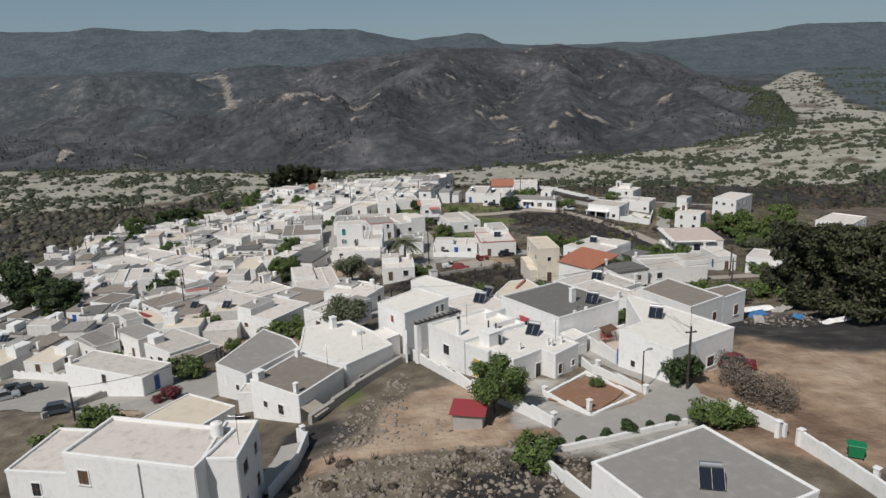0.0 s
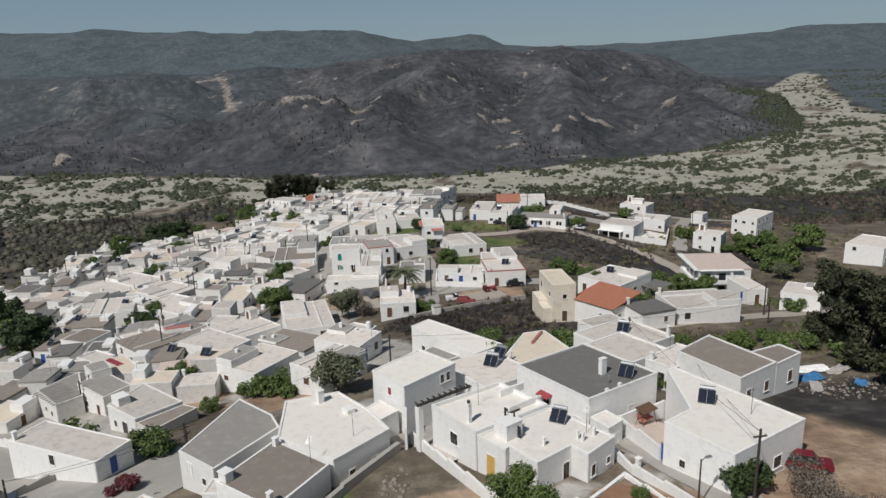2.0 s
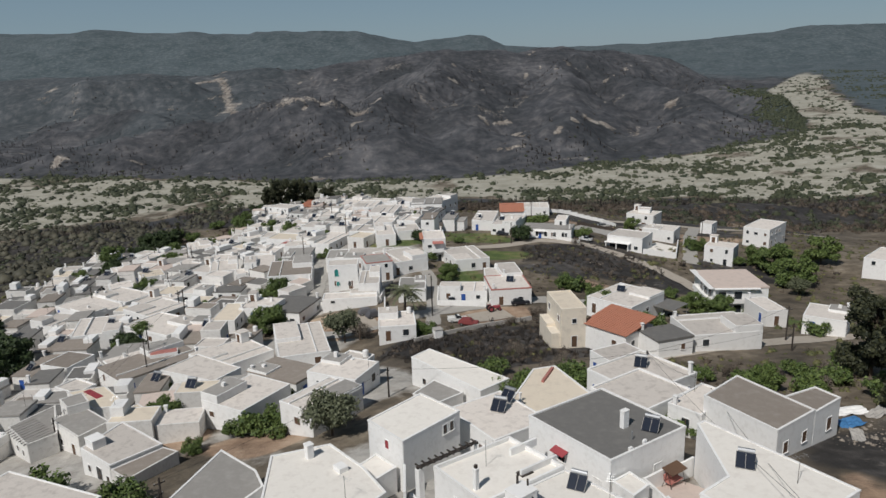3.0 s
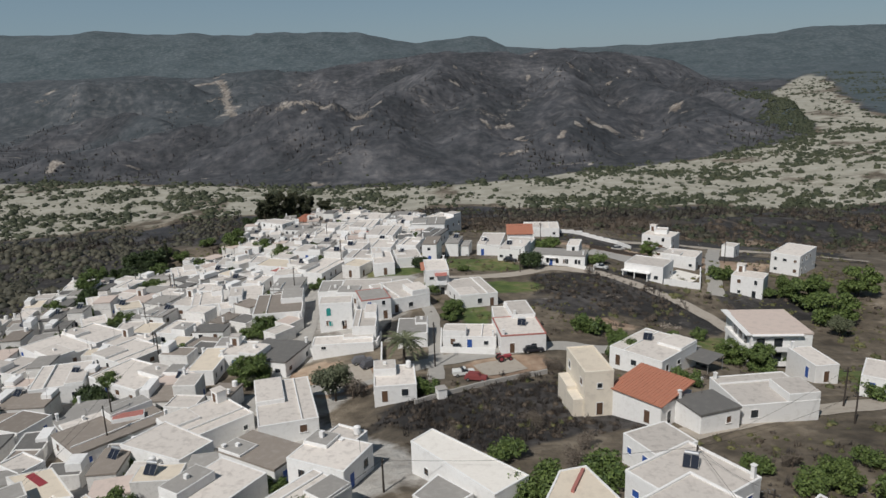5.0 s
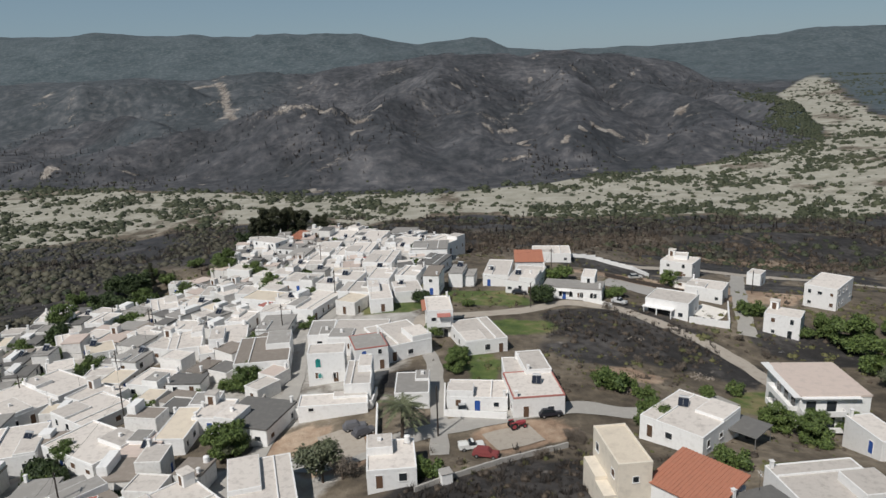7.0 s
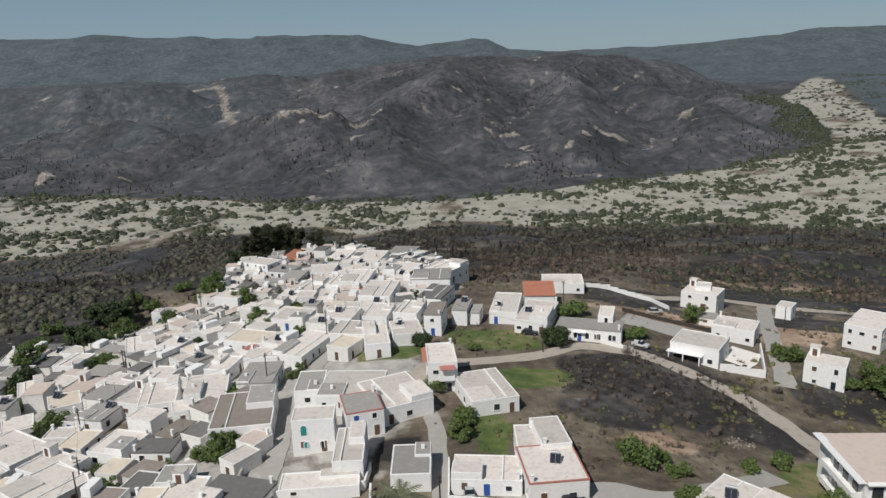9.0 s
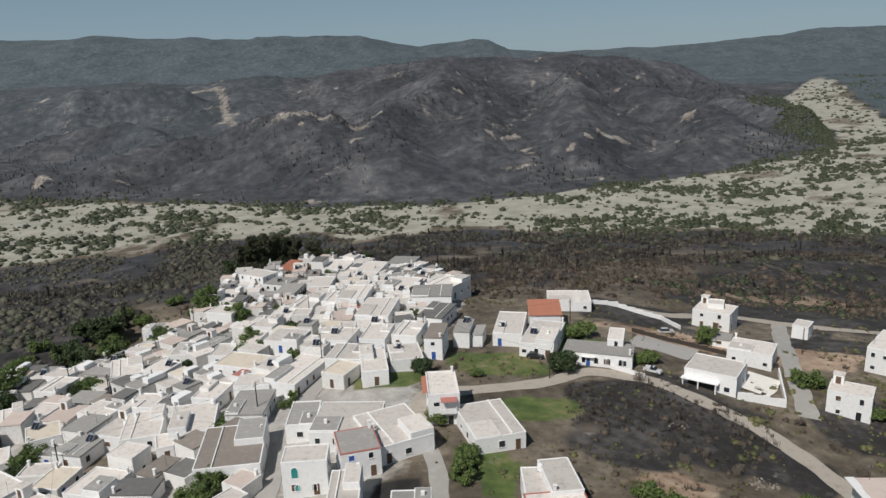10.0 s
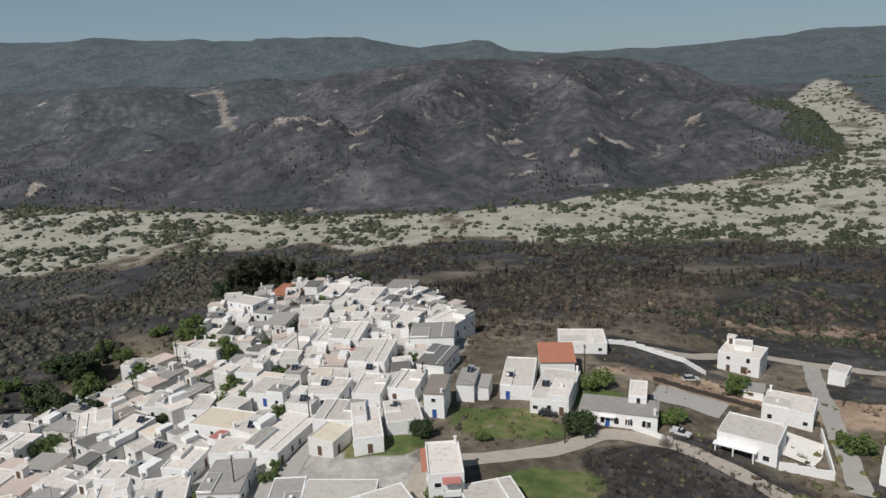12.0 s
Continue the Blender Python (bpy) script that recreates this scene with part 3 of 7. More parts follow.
strip("road", [(-32, 164), (-20, 161), (-3, 169), (9, 173), (22, 176), (31, 172), (40, 176), (52, 184)], 4.6, ASPHALT, 0.10, "grey lane beside burnt plot")
strip("road", [(-36, 140), (-33, 164), (-31, 182), (-32, 200), (-32, 218), (-30, 233), (-25, 246), (-24, 256)], 3.4, ASPHALT, 0.11, "steep grey village street")
strip("road", [(29, 130), (38, 134), (50, 139), (69, 143), (95, 146)], 4.5, TRACK, 0.08, "pale track beside long white house")
strip("road", [(17, 84), (19, 76), (24, 67), (21, 61.5), (15, 58.6), (10.6, 57.4)], 4.6, ASPHALT, 0.09, "worn grey asphalt lane")
strip("road", [(10.4, 56.8), (21, 60.5), (26, 63.5)], 4.0, ASPHALT, 0.07, "grey asphalt lane by white garden wall")
strip("road", [(-72, 106), (-58, 96), (-46, 88), (-36, 87), (-28, 80)], 15, ASPHALT, 0.08, "asphalt car park at village edge", "car park")
strip("road", [(70.5, 219), (77, 239), (82.5, 254), (87, 266), (95, 285)], 4.2, ASPHALT, 0.10, "asphalt lane past white villas")
strip("road", [(52, 288), (64, 286), (82, 293), (109, 279), (140, 268)], 4.5, TRACK, 0.10, "pale track above burnt slope")
strip("yard", [(44.6, 255.6), (51.5, 251.6), (57.2, 247.6)], 9.5, CONCRETE, 0.14, "bare concrete yard behind a dark fence", "yard")
strip("patio", [(62.6, 229.2), (69.4, 236.6)], 8.0, LIME_ROOF, 0.35, "pale terrace beside the white villa", "patio")
strip("yard", [(5.5, 163.6), (13.5, 166.6)], 6.5, TRACK, 0.12, "pale dusty plot with parked vehicles", "yard")
strip("road", [(-22, 166), (-15, 168)], 9, TRACK, 0.12, "dusty parking plot below white house", "yard")

strip("patio", [(18.6, 78.6), (22.4, 81.0)], 6.0, PINK_ROOF, 0.3, "dusty pinkish concrete courtyard floor", "patio")
strip("patio", [(-2.6, 82.6), (0.4, 76.6)], 2.6, WHITE_ROOF, 0.3, "pale gravel side terrace", "patio")
strip("patio", [(-16.2, 53.0), (-14.9, 57.5), (-14.8, 62.2)], 2.4, CONCRETE, 0.25, "bare concrete terrace beside a two-storey house", "patio")
strip("garden_bed", [(12.4, 63.2), (16.6, 68.4)], 5.6, RED_SOIL, 0.13, "red-brown soil of a small walled garden", "garden bed")


# ---------------------------------------------------------------- parts and houses
def part(name, bm, material, parent, label="", smooth=False):
    me = bpy.data.meshes.new(name)
    bm.to_mesh(me)
    bm.free()
    for m in (material if isinstance(material, (list, tuple)) else [material]):
        me.materials.append(m)
    if smooth:
        me.shade_smooth()
    ob = new(name, me)
    ob.parent = parent
    if label:
        ob["label"] = label
    return ob


def block(bm, x0, x1, y0, y1, z0, z1, bevel=0.0, slot=0):
    made = bmesh.ops.create_cube(bm, size=1, matrix=Matrix.Translation(((x0 + x1) / 2, (y0 + y1) / 2, (z0 + z1) / 2)) @ Matrix.Diagonal((x1 - x0, y1 - y0, z1 - z0, 1)))
    if slot:
        for f in {f for v in made["verts"] for f in v.link_faces}:
            f.material_index = slot
    if bevel:
        edges = {e for v in made["verts"] for e in v.link_edges}
        bmesh.ops.bevel(bm, geom=list(edges), offset=bevel, segments=1, affect="EDGES")
    return made["verts"]


def tube(bm, a, b, r0, r1, sides=8):
    a, b = Vector(a), Vector(b)
    turn = (b - a).to_track_quat("Z", "Y").to_matrix().to_4x4()
    bmesh.ops.create_cone(bm, cap_ends=True, segments=sides, radius1=r0, radius2=r1, depth=(b - a).length, matrix=Matrix.Translation((a + b) / 2) @ turn)


def shape_mesh(name, material, *boxes):
    bm = bmesh.new()
    for b in boxes:
        block(bm, *b)
    me = bpy.data.meshes.new(name)
    bm.to_mesh(me)
    bm.free()
    me.materials.append(material)
    return me


def frame_mesh(name, w, h, material, sill=True):
    t = 0.09
    boxes = [(-w / 2 - t, -w / 2, -0.05, 0.06, 0, h), (w / 2, w / 2 + t, -0.05, 0.06, 0, h), (-w / 2 - t, w / 2 + t, -0.05, 0.06, h, h + t)]
    if sill:
        boxes.append((-w / 2 - 0.14, w / 2 + 0.14, -0.12, 0.06, -0.08, 0))
    return shape_mesh(name, material, *boxes)


OPENINGS = {}


def opening_meshes(kind, w, h, leaf):
    key = (kind, w, h, leaf.name)
    if key not in OPENINGS:
        surround = frame_mesh(kind + "_surround", w, h, PLASTER, kind == "window")
        bars = [(-w / 2, w / 2, -0.012, 0.05, 0, h)]
        inner = shape_mesh(kind + "_leaf", leaf, *bars)
        mullion = shape_mesh("mullion", TIMBER if leaf is PANE else leaf, (-0.03, 0.03, -0.035, 0.0, 0, h), (-w / 2, w / 2, -0.033, 0.0, h * 0.48, h * 0.48 + 0.05))
        OPENINGS[key] = surround, inner, mullion
    return OPENINGS[key]


def add_opening(house_ob, kind, x, y, z, turn, w, h, leaf, bars=True):
    surround, inner, mullion = opening_meshes(kind, w, h, leaf)
    ob = new(kind, surround)
    ob.parent = house_ob
    ob.matrix_local = pose(x, y, z, 0, 0, turn)
    for nm, me in (("pane" if leaf is PANE else "panel", inner), ("mullion", mullion))[:2 if bars else 1]:
        p = new(nm, me)
        p.parent = ob
    return ob


ROOF_OF = {"gray": GREY_ROOF, "graydark": DARK_ROOF, "brown": BROWN_ROOF, "cream": CREAM_ROOF, "brown2": BROWN_ROOF, "graytwo": GREY_ROOF, "graywin": GREY_ROOF, "brownarch": BROWN_ROOF,
           "rededgegray": GREY_ROOF, "graynear": GREY_ROOF, "apt": PINK_ROOF, "arch": GREY_ROOF, "near": WHITE_ROOF, "pink": PINK_ROOF}
FOOTPRINTS = []


ROOFS = []


def house(x, y, w, d, turn, top, tall, style="white", seed=0, name="house"):
    """A flat-roofed village house; top is the height of its parapet, tall its height over the ground."""
    rnd = random.Random(int(x * 31 + y * 17 + seed))
    FOOTPRINTS.append((x, y, w, d, turn))
    wall_mat = CREAM_WALL if style == "cream" and tall > 5 else OLD_PLASTER if name == "cottage" else PLASTER
    roof_mat = ROOF_OF.get(style, TERRACOTTA if style == "tile" else WHITE_ROOF)
    storeys = 2 if tall > 4.8 else 1
    word = "cream-rendered" if wall_mat is CREAM_WALL else "whitewashed"
    roof_word = {GREY_ROOF: "grey concrete roof", DARK_ROOF: "dark grey felt roof", BROWN_ROOF: "brown mud roof", PINK_ROOF: "pinkish screed roof", CREAM_ROOF: "cream roof", TERRACOTTA: "terracotta roof"}.get(roof_mat, "pale flat roof")
    label = "%s %s village house with %s" % (word, "two-storey" if storeys == 2 else "single-storey", roof_word)
    body = tagged(new(name), label.replace("house", name), "house", "village houses" if name == "house" else "old quarter cottages")
    body.empty_display_size = 0.5
    base = top - tall
    body.matrix_world = pose(x, y, base, 0, 0, turn)
    lip = (rnd.choice((0.06, 0.1, 0.14, 0.24)) if name == "cottage" else rnd.choice((0.12, 0.16, 0.22, 0.3))) if style != "tile" else 0.05
    hw, hd = w / 2, d / 2
    deck = tall - lip
    bm = bmesh.new()
    verts = block(bm, -hw, hw, -hd, hd, -4.0, deck)
    for v in verts:
        if v.co.z > 0:
            v.co.z += rnd.uniform(-0.04, 0.04)
    bmesh.ops.bevel(bm, geom=[e for e in bm.edges if abs(e.verts[0].co.z - e.verts[1].co.z) > 1], offset=0.07, segments=2, affect="EDGES")
    part("wall", bm, wall_mat, body)
    bm = bmesh.new()
    if style == "tile":
        rise = min(w, d) * 0.16
        verts = block(bm, -hw - 0.3, hw + 0.3, -hd - 0.3, hd + 0.3, deck + 0.06, deck + 0.2)
        for v in verts:
            if v.co.z > deck + 0.1 and v.co.y > 0:
                v.co.z += rise
            elif v.co.y > 0:
                v.co.z += rise * 0.9
        part("roof", bm, roof_mat, body, "terracotta tiled roof")
        rows = int(w / 0.5)
        bm = bmesh.new()
        tube(bm, (0, -hd - 0.3, deck + 0.2), (0, hd + 0.3, deck + 0.2 + rise), 0.1, 0.1, 6)
        course = part("tile_course", bm, roof_mat, body)
        for k in range(rows):
            ob = course if k == 0 else new("tile_course", course.data)
            ob.parent = body
            ob.location.x = -hw + (k + 0.5) * w / rows
    else:
        bare = roof_mat in (GREY_ROOF, BROWN_ROOF, DARK_ROOF, PINK_ROOF) and (name == "cottage" or y > 112) and style != "rededgegray" and rnd.random() < 0.75
        reach = -0.1 if bare else 0.2
        block(bm, -hw + reach, hw - reach, -hd + reach, hd - reach, deck - 0.05, deck + (0.1 if bare else 0.05))
        if bare:
            for v in bm.verts:
                if v.co.z > deck:
                    v.co.z += 0.1 * (1 + v.co.x / hw)
        part("roof", bm, roof_mat, body, roof_word)
    if style != "tile" and not bare:
        bm = bmesh.new()
        t = 0.22
        for b in ((-hw - 0.02, hw + 0.02, -hd - 0.02, -hd + t), (-hw - 0.02, hw + 0.02, hd - t, hd + 0.02), (-hw - 0.02, -hw + t, -hd + t, hd - t), (hw - t, hw + 0.02, -hd + t, hd - t)):
            block(bm, *b, deck - 0.12, tall + rnd.uniform(-0.03, 0.03), 0.03)
        part("parapet", bm, RED_EDGE if style.startswith("rededge") else wall_mat, body, "red painted parapet" if style.startswith("rededge") else "")
    # openings on the four sides
    leaf_pool = {"blue": [BLUE, BLUE, PANE], "yellow": [PANE, YELLOW]}.get(style, [PANE, PANE, PANE, TIMBER, TIMBER, BLUE] if rnd.random() < 0.3 else [PANE, PANE, TIMBER])
    for side, (length, off) in enumerate(((w, hd), (d, hw), (w, hd), (d, hw))):
        if length < 2.6 or style == "apt":
            continue
        bays = max(1, int(length / rnd.uniform(2.6, 3.8)))
        if side == 2 and bays > 1:
            bays -= 1
        door_bay = rnd.randrange(bays) if side in (0, 1) else -1
        for s in range(storeys):
            floor_z = s * (deck / storeys)
            for b in range(bays):
                if side == 2 or (name == "cottage" and rnd.random() < 0.3):
                    continue
                if rnd.random() < (0.30 if style not in ("apt", "blue", "graywin") else 0.05):
                    continue
                along = -length / 2 + (b + 0.5) * length / bays + rnd.uniform(-0.3, 0.3)
                is_door = b == door_bay and s == 0 and rnd.random() < 0.8
                wide, high, up = (0.95, 2.0, 0.05) if is_door else (rnd.choice((0.75, 0.9, 1.1)), rnd.choice((0.8, 1.0, 1.15)), 0.95)
                if up + high > deck / storeys - 0.15:
                    high = deck / storeys - 0.25 - up
                if high < 0.5:
                    continue
                high = round(high * 5) / 5
                px, py, turn_by = ((along, -off, 0), (off, along, 90), (-along, off, 180), (-off, -along, 270))[side]
                add_opening(body, "door" if is_door else "window", px, py, floor_z + up, turn_by, wide, high, rnd.choice(leaf_pool if not is_door or style in ("teal", "blue", "yellow") else [TIMBER, TIMBER, PANE, BLUE]), y < 130)
    if name == "cottage" and rnd.random() < 0.4 and w > 4.5:
        bm = bmesh.new()
        sx = rnd.choice((-1, 1))
        aw, ad, ah = rnd.uniform(1.6, 2.4), d * rnd.uniform(0.4, 0.8), rnd.uniform(0.5, 1.6)
        block(bm, sx * (hw - aw / 2) - aw / 2, sx * (hw - aw / 2) + aw / 2, hd - ad, hd - 0.02, deck - 0.02, tall + ah, 0.04)
        part("upper_room", bm, PLASTER, body)
    if name == "house" and style not in ("tile", "apt", "near", "graynear", "villa", "two", "arch", "balcony", "teal", "cream") and 112 < y < 330 and w * d > 46 and not style.startswith("rededge"):
        sx, sy = rnd.choice((-1, 1)), rnd.choice((-1, 1))
        bw, bd, bh = w * rnd.uniform(0.35, 0.55), d * rnd.uniform(0.4, 0.6), rnd.choice((0.35, 0.5, 0.8, 1.3))
        bx, by = sx * (hw - bw / 2 - 0.03), sy * (hd - bd / 2 - 0.03)
        bm = bmesh.new()
        block(bm, bx - bw / 2, bx + bw / 2, by - bd / 2, by + bd / 2, deck - 0.05, deck + bh, 0.04)
        part("raised_bay", bm, wall_mat, body)
        bm = bmesh.new()
        block(bm, bx - bw / 2 + 0.15, bx + bw / 2 - 0.15, by - bd / 2 + 0.15, by + bd / 2 - 0.15, deck + bh - 0.02, deck + bh + 0.03)
        part("raised_roof", bm, rnd.choice((roof_mat, WHITE_ROOF, GREY_ROOF)), body)
        if rnd.random() < 0.6:
            bm = bmesh.new()
            block(bm, bx - 0.3, bx + 0.3, by - 0.25, by + 0.25, deck + bh, deck + bh + rnd.uniform(0.4, 0.9), 0.03)
            part("vent_block", bm, wall_mat, body)
        else:
            bm = bmesh.new()
            block(bm, -sx * hw * 0.45 - 0.1, -sx * hw * 0.45 + 0.1, -hd + 0.2, hd - 0.2, deck - 0.05, deck + rnd.uniform(0.25, 0.45), 0.02)
            part("dividing_wall", bm, wall_mat, body)
    # a chimney or a low parapet post now and then
    if style != "tile" and rnd.random() < 0.45 and min(w, d) > 4:
        bm = bmesh.new()
        cx, cy = rnd.choice((-1, 1)) * (hw - 0.6), rnd.choice((-1, 1)) * (hd - 0.6)
        ch = rnd.uniform(0.7, 1.3)
        block(bm, cx - 0.22, cx + 0.22, cy - 0.22, cy + 0.22, deck, tall + ch, 0.03)
        block(bm, cx - 0.3, cx + 0.3, cy - 0.3, cy + 0.3, tall + ch, tall + ch + 0.12, 0.03)
        part("chimney", bm, PLASTER, body)
    if style != "tile" and tall > 2.5:
        ROOFS.append((x, y, w, d, turn, base + deck + 0.05, style))
    return body


WINGS = {}


def wing(key, pts, base, top, roof, label, lip=0.15, openings=(), wall=None, rim=None):
    """A house on any footprint, its corners named counter-clockwise; openings: edge, share of the edge, height, width, tallness, kind, leaf."""
    wall = wall or PLASTER
    cx, cy = sum(p[0] for p in pts) / len(pts), sum(p[1] for p in pts) / len(pts)
    body = tagged(new("house"), label, "house", "village houses")
    body.matrix_world = pose(cx, cy, base)
    loc = [Vector((x - cx, y - cy)) for x, y in pts]
    n = len(loc)
    runs = [(loc[(k + 1) % n] - loc[k]).normalized() for k in range(n)]
    outs = [Vector((r.y, -r.x)) for r in runs]

    def inset(by):
        ring = []
        for k in range(n):
            a, b = outs[k - 1], outs[k]
            ring.append(loc[k] - (a + b) * (by / max(0.3, 1 + a.dot(b))))
        return ring

    def prism(bm, ring, low, high):
        v0 = [bm.verts.new((p.x, p.y, low)) for p in ring]
        v1 = [bm.verts.new((p.x, p.y, high)) for p in ring]
        bm.faces.new(v0[::-1])
        bm.faces.new(v1)
        for k in range(n):
            bm.faces.new((v0[k], v0[(k + 1) % n], v1[(k + 1) % n], v1[k]))

    tall = top - base
    deck = tall - lip
    bm = bmesh.new()
    prism(bm, loc, -4.0, deck - 0.06)
    bmesh.ops.bevel(bm, geom=[e for e in bm.edges if abs(e.verts[0].co.z - e.verts[1].co.z) > 1], offset=0.06, segments=2, affect="EDGES")
    part("wall", bm, wall, body)
    bm = bmesh.new()
    prism(bm, inset(0.15), deck - 0.3, deck)
    part("roof", bm, roof, body)
    outer, inner = inset(-0.02), inset(0.2)
    for k in range(n):
        bm = bmesh.new()
        j = (k + 1) % n
        quad = [outer[k], outer[j], inner[j], inner[k]]
        low = [bm.verts.new((p.x, p.y, deck - 0.1)) for p in quad]
        high = [bm.verts.new((p.x, p.y, tall)) for p in quad]
        bm.faces.new(low[::-1])
        bm.faces.new(high)
        for i in range(4):
            bm.faces.new((low[i], low[(i + 1) % 4], high[(i + 1) % 4], high[i]))
        part("parapet", bm, rim or wall, body)
    WINGS[key] = (body, loc, runs, outs, base, cx, cy)
    for edge, share, z, w, h, kind, leaf in openings:
        m = on_edge(key, edge, share, z)
        add_opening(body, kind, *m.translation, math.degrees(m.to_euler().z), w, h, leaf)
    long = max(range(n), key=lambda k: (loc[(k + 1) % n] - loc[k]).length)
    turn = math.atan2(runs[long].y, runs[long].x)
    us = [p.x * math.cos(turn) + p.y * math.sin(turn) for p in loc]
    vs = [-p.x * math.sin(turn) + p.y * math.cos(turn) for p in loc]
    FOOTPRINTS.append((cx, cy, max(us) - min(us), max(vs) - min(vs), math.degrees(turn)))
    return body


def on_edge(key, edge, share, z):
    body, loc, runs, outs, base, cx, cy = WINGS[key]
    p = loc[edge].lerp(loc[(edge + 1) % len(loc)], share)
    return pose(p.x, p.y, z, 0, 0, math.degrees(math.atan2(outs[edge].x, -outs[edge].y)))


def wing_box(key, name, x, y, z, w, d, h, material, label="", turn=-50, cap=0.0):
    """An upright block on a roof: chimney, stair head, vent."""
    body, loc, runs, outs, base, cx, cy = WINGS[key]
    bm = bmesh.new()
    block(bm, -w / 2, w / 2, -d / 2, d / 2, -0.06, h, 0.02)
    if cap:
        block(bm, -w / 2 - cap, w / 2 + cap, -d / 2 - cap, d / 2 + cap, h + 0.003, h + 0.12, 0.02)
    ob = part(name, bm, material, body, label)
    ob.matrix_local = pose(x - cx, y - cy, z - base, 0, 0, turn)
    return ob


# houses that stand clear of one another, from the near edge of the village to its tip
HOMES = {}
house(24.6, 268.6, 8.0, 8.6, -4, 83.7, 4.0, "tile")
house(22.1, 252.9, 8.2, 16.0, -19, 83.7, 3.4, "white")
house(14.9, 260.8, 7.2, 15.9, -11, 83.5, 3.4, "white")
house(3.0, 256.8, 4.0, 8.8, -11, 84.5, 4.2, "gray")
house(6.5, 256.4, 3.0, 6.6, -11, 83.4, 3.2, "gray")
house(34.0, 285.6, 12.1, 10.0, -6, 81.7, 3.2, "white")
HOMES["arcade"] = house(33.4, 242.4, 15.4, 6.9, -19, 83.6, 3.5, "arch")
house(38.3, 246.4, 3.6, 7.9, -17, 85.2, 5.0, "white")
HOMES["villa"] = house(56.6, 232.8, 10.8, 9.2, -35, 82.7, 4.6, "villa")
house(70.3, 246.2, 9.8, 8.3, -32, 81.1, 3.8, "white")
house(67.6, 257.7, 4.7, 4.5, -28, 79.2, 2.4, "gray")
HOMES["far_villa"] = house(74.1, 279.2, 10.1, 8.7, -36, 79.0, 5.2, "villa")
house(74.7, 280.5, 4.2, 4.6, -23, 80.3, 7.0, "white")
house(95.4, 272.2, 4.1, 5.6, -39, 76.2, 3.6, "white")
HOMES["boxy"] = house(80.4, 222.6, 8.0, 6.3, -35, 81.2, 5.6, "two")
house(103.0, 245.1, 8.1, 14.3, -44, 81.4, 6.0, "two")
HOMES["red_edged_house"] = house(14.2, 177.7, 9.0, 10.5, 5, 86.0, 3.8, "rededge")
house(15.3, 186.3, 4.9, 9.1, 6, 86.7, 4.8, "white")
house(11.6, 185.8, 4.0, 8.7, -1, 85.7, 3.8, "white")
house(4.5, 178.8, 10.7, 7.2, -6, 84.8, 2.7, "white")
HOMES["balcony_house"] = house(-2.5, 217.5, 5.9, 10.4, 4, 87.9, 6.6, "balcony")
house(5.9, 208.4, 9.3, 13.5, 15, 84.7, 3.2, "white")
house(-11.5, 206.1, 10.4, 13.1, 26, 85.3, 3.5, "white")
house(-20.0, 210.6, 12.2, 12.1, -3, 84.8, 3.3, "white")
house(-17.0, 198.8, 6.8, 7.9, 16, 86.6, 5.0, "rededgegray")
HOMES["teal_house"] = house(-24.8, 194.1, 7.3, 5.2, 4, 87.1, 6.2, "teal")
house(-17.5, 185.7, 4.9, 10.8, 2, 85.7, 4.2, "white")
house(-21.5, 179.0, 12.3, 4.8, 4, 83.5, 2.0, "white")
house(-29.0, 214.3, 5.6, 9.5, 2, 84.0, 3.5, "gray")
house(-7.3, 181.1, 6.2, 8.8, -0, 85.3, 3.2, "gray")
house(-9.5, 154.7, 7.1, 8.2, 5, 86.4, 3.0, "white")
HOMES["tower_house"] = house(21.7, 145.3, 4.5, 9.9, 6, 92.5, 7.2, "cream")
house(29.9, 140.2, 8.8, 8.0, -50, 89.5, 3.4, "tile")
house(36.5, 135.3, 6.2, 6.7, -72, 89.6, 3.0, "graydark")
house(46.8, 140.2, 9.8, 12.0, -84, 89.1, 3.0, "white")
house(37.4, 163.9, 10.6, 12.3, -47, 86.8, 3.3, "white")
HOMES["apartments"] = house(64.8, 177.9, 14.0, 11.7, -93, 85.2, 6.4, "apt")
house(65.0, 160.4, 8.6, 4.4, -84, 85.1, 3.2, "white")
house(70.7, 148.0, 7.1, 8.1, -35, 87.6, 3.0, "white")
house(118.9, 205.1, 9.5, 14.1, -47, 81.6, 5.0, "two")
house(25.5, 121.4, 5.9, 6.7, -65, 92.2, 3.2, "blue")
house(24.9, 108.6, 9.2, 10.3, -57, 95.2, 3.5, "blue")
house(23.0, 102.1, 8.0, 8.9, -55, 95.9, 3.2, "white")
house(28.7, 97.9, 4.1, 7.3, -49, 96.5, 3.2, "white")
house(5.2, 95.0, 8.7, 7.5, -57, 96.8, 3.6, "white")
house(-22.0, 75.1, 2.3, 2.6, -5, 94.5, 2.2, "white")
house(-43.8, 89.6, 13.7, 5.2, -23, 91.8, 2.6, "white")
house(-62.8, 135.1, 5.5, 4.0, -30, 83.3, 3.8, "white")
house(-17.2, 112.4, 6.3, 9.4, -38, 91.4, 3.4, "white")
HOMES["front_house"] = house(-23.2, 50.8, 11.4, 5.9, -14, 101.8, 6.8, "near")
house(-32.7, 55.1, 5.5, 7.0, -8, 98.8, 6.2, "white")
house(-16.9, 50.9, 2.7, 5.9, -2, 101.7, 6.2, "white")
house(17.4, 43.1, 10.0, 10.8, -64, 102.1, 3.4, "graynear")
house(-76.6, 173.3, 9.7, 11.9, 16, 80.1, 3.5, "white")
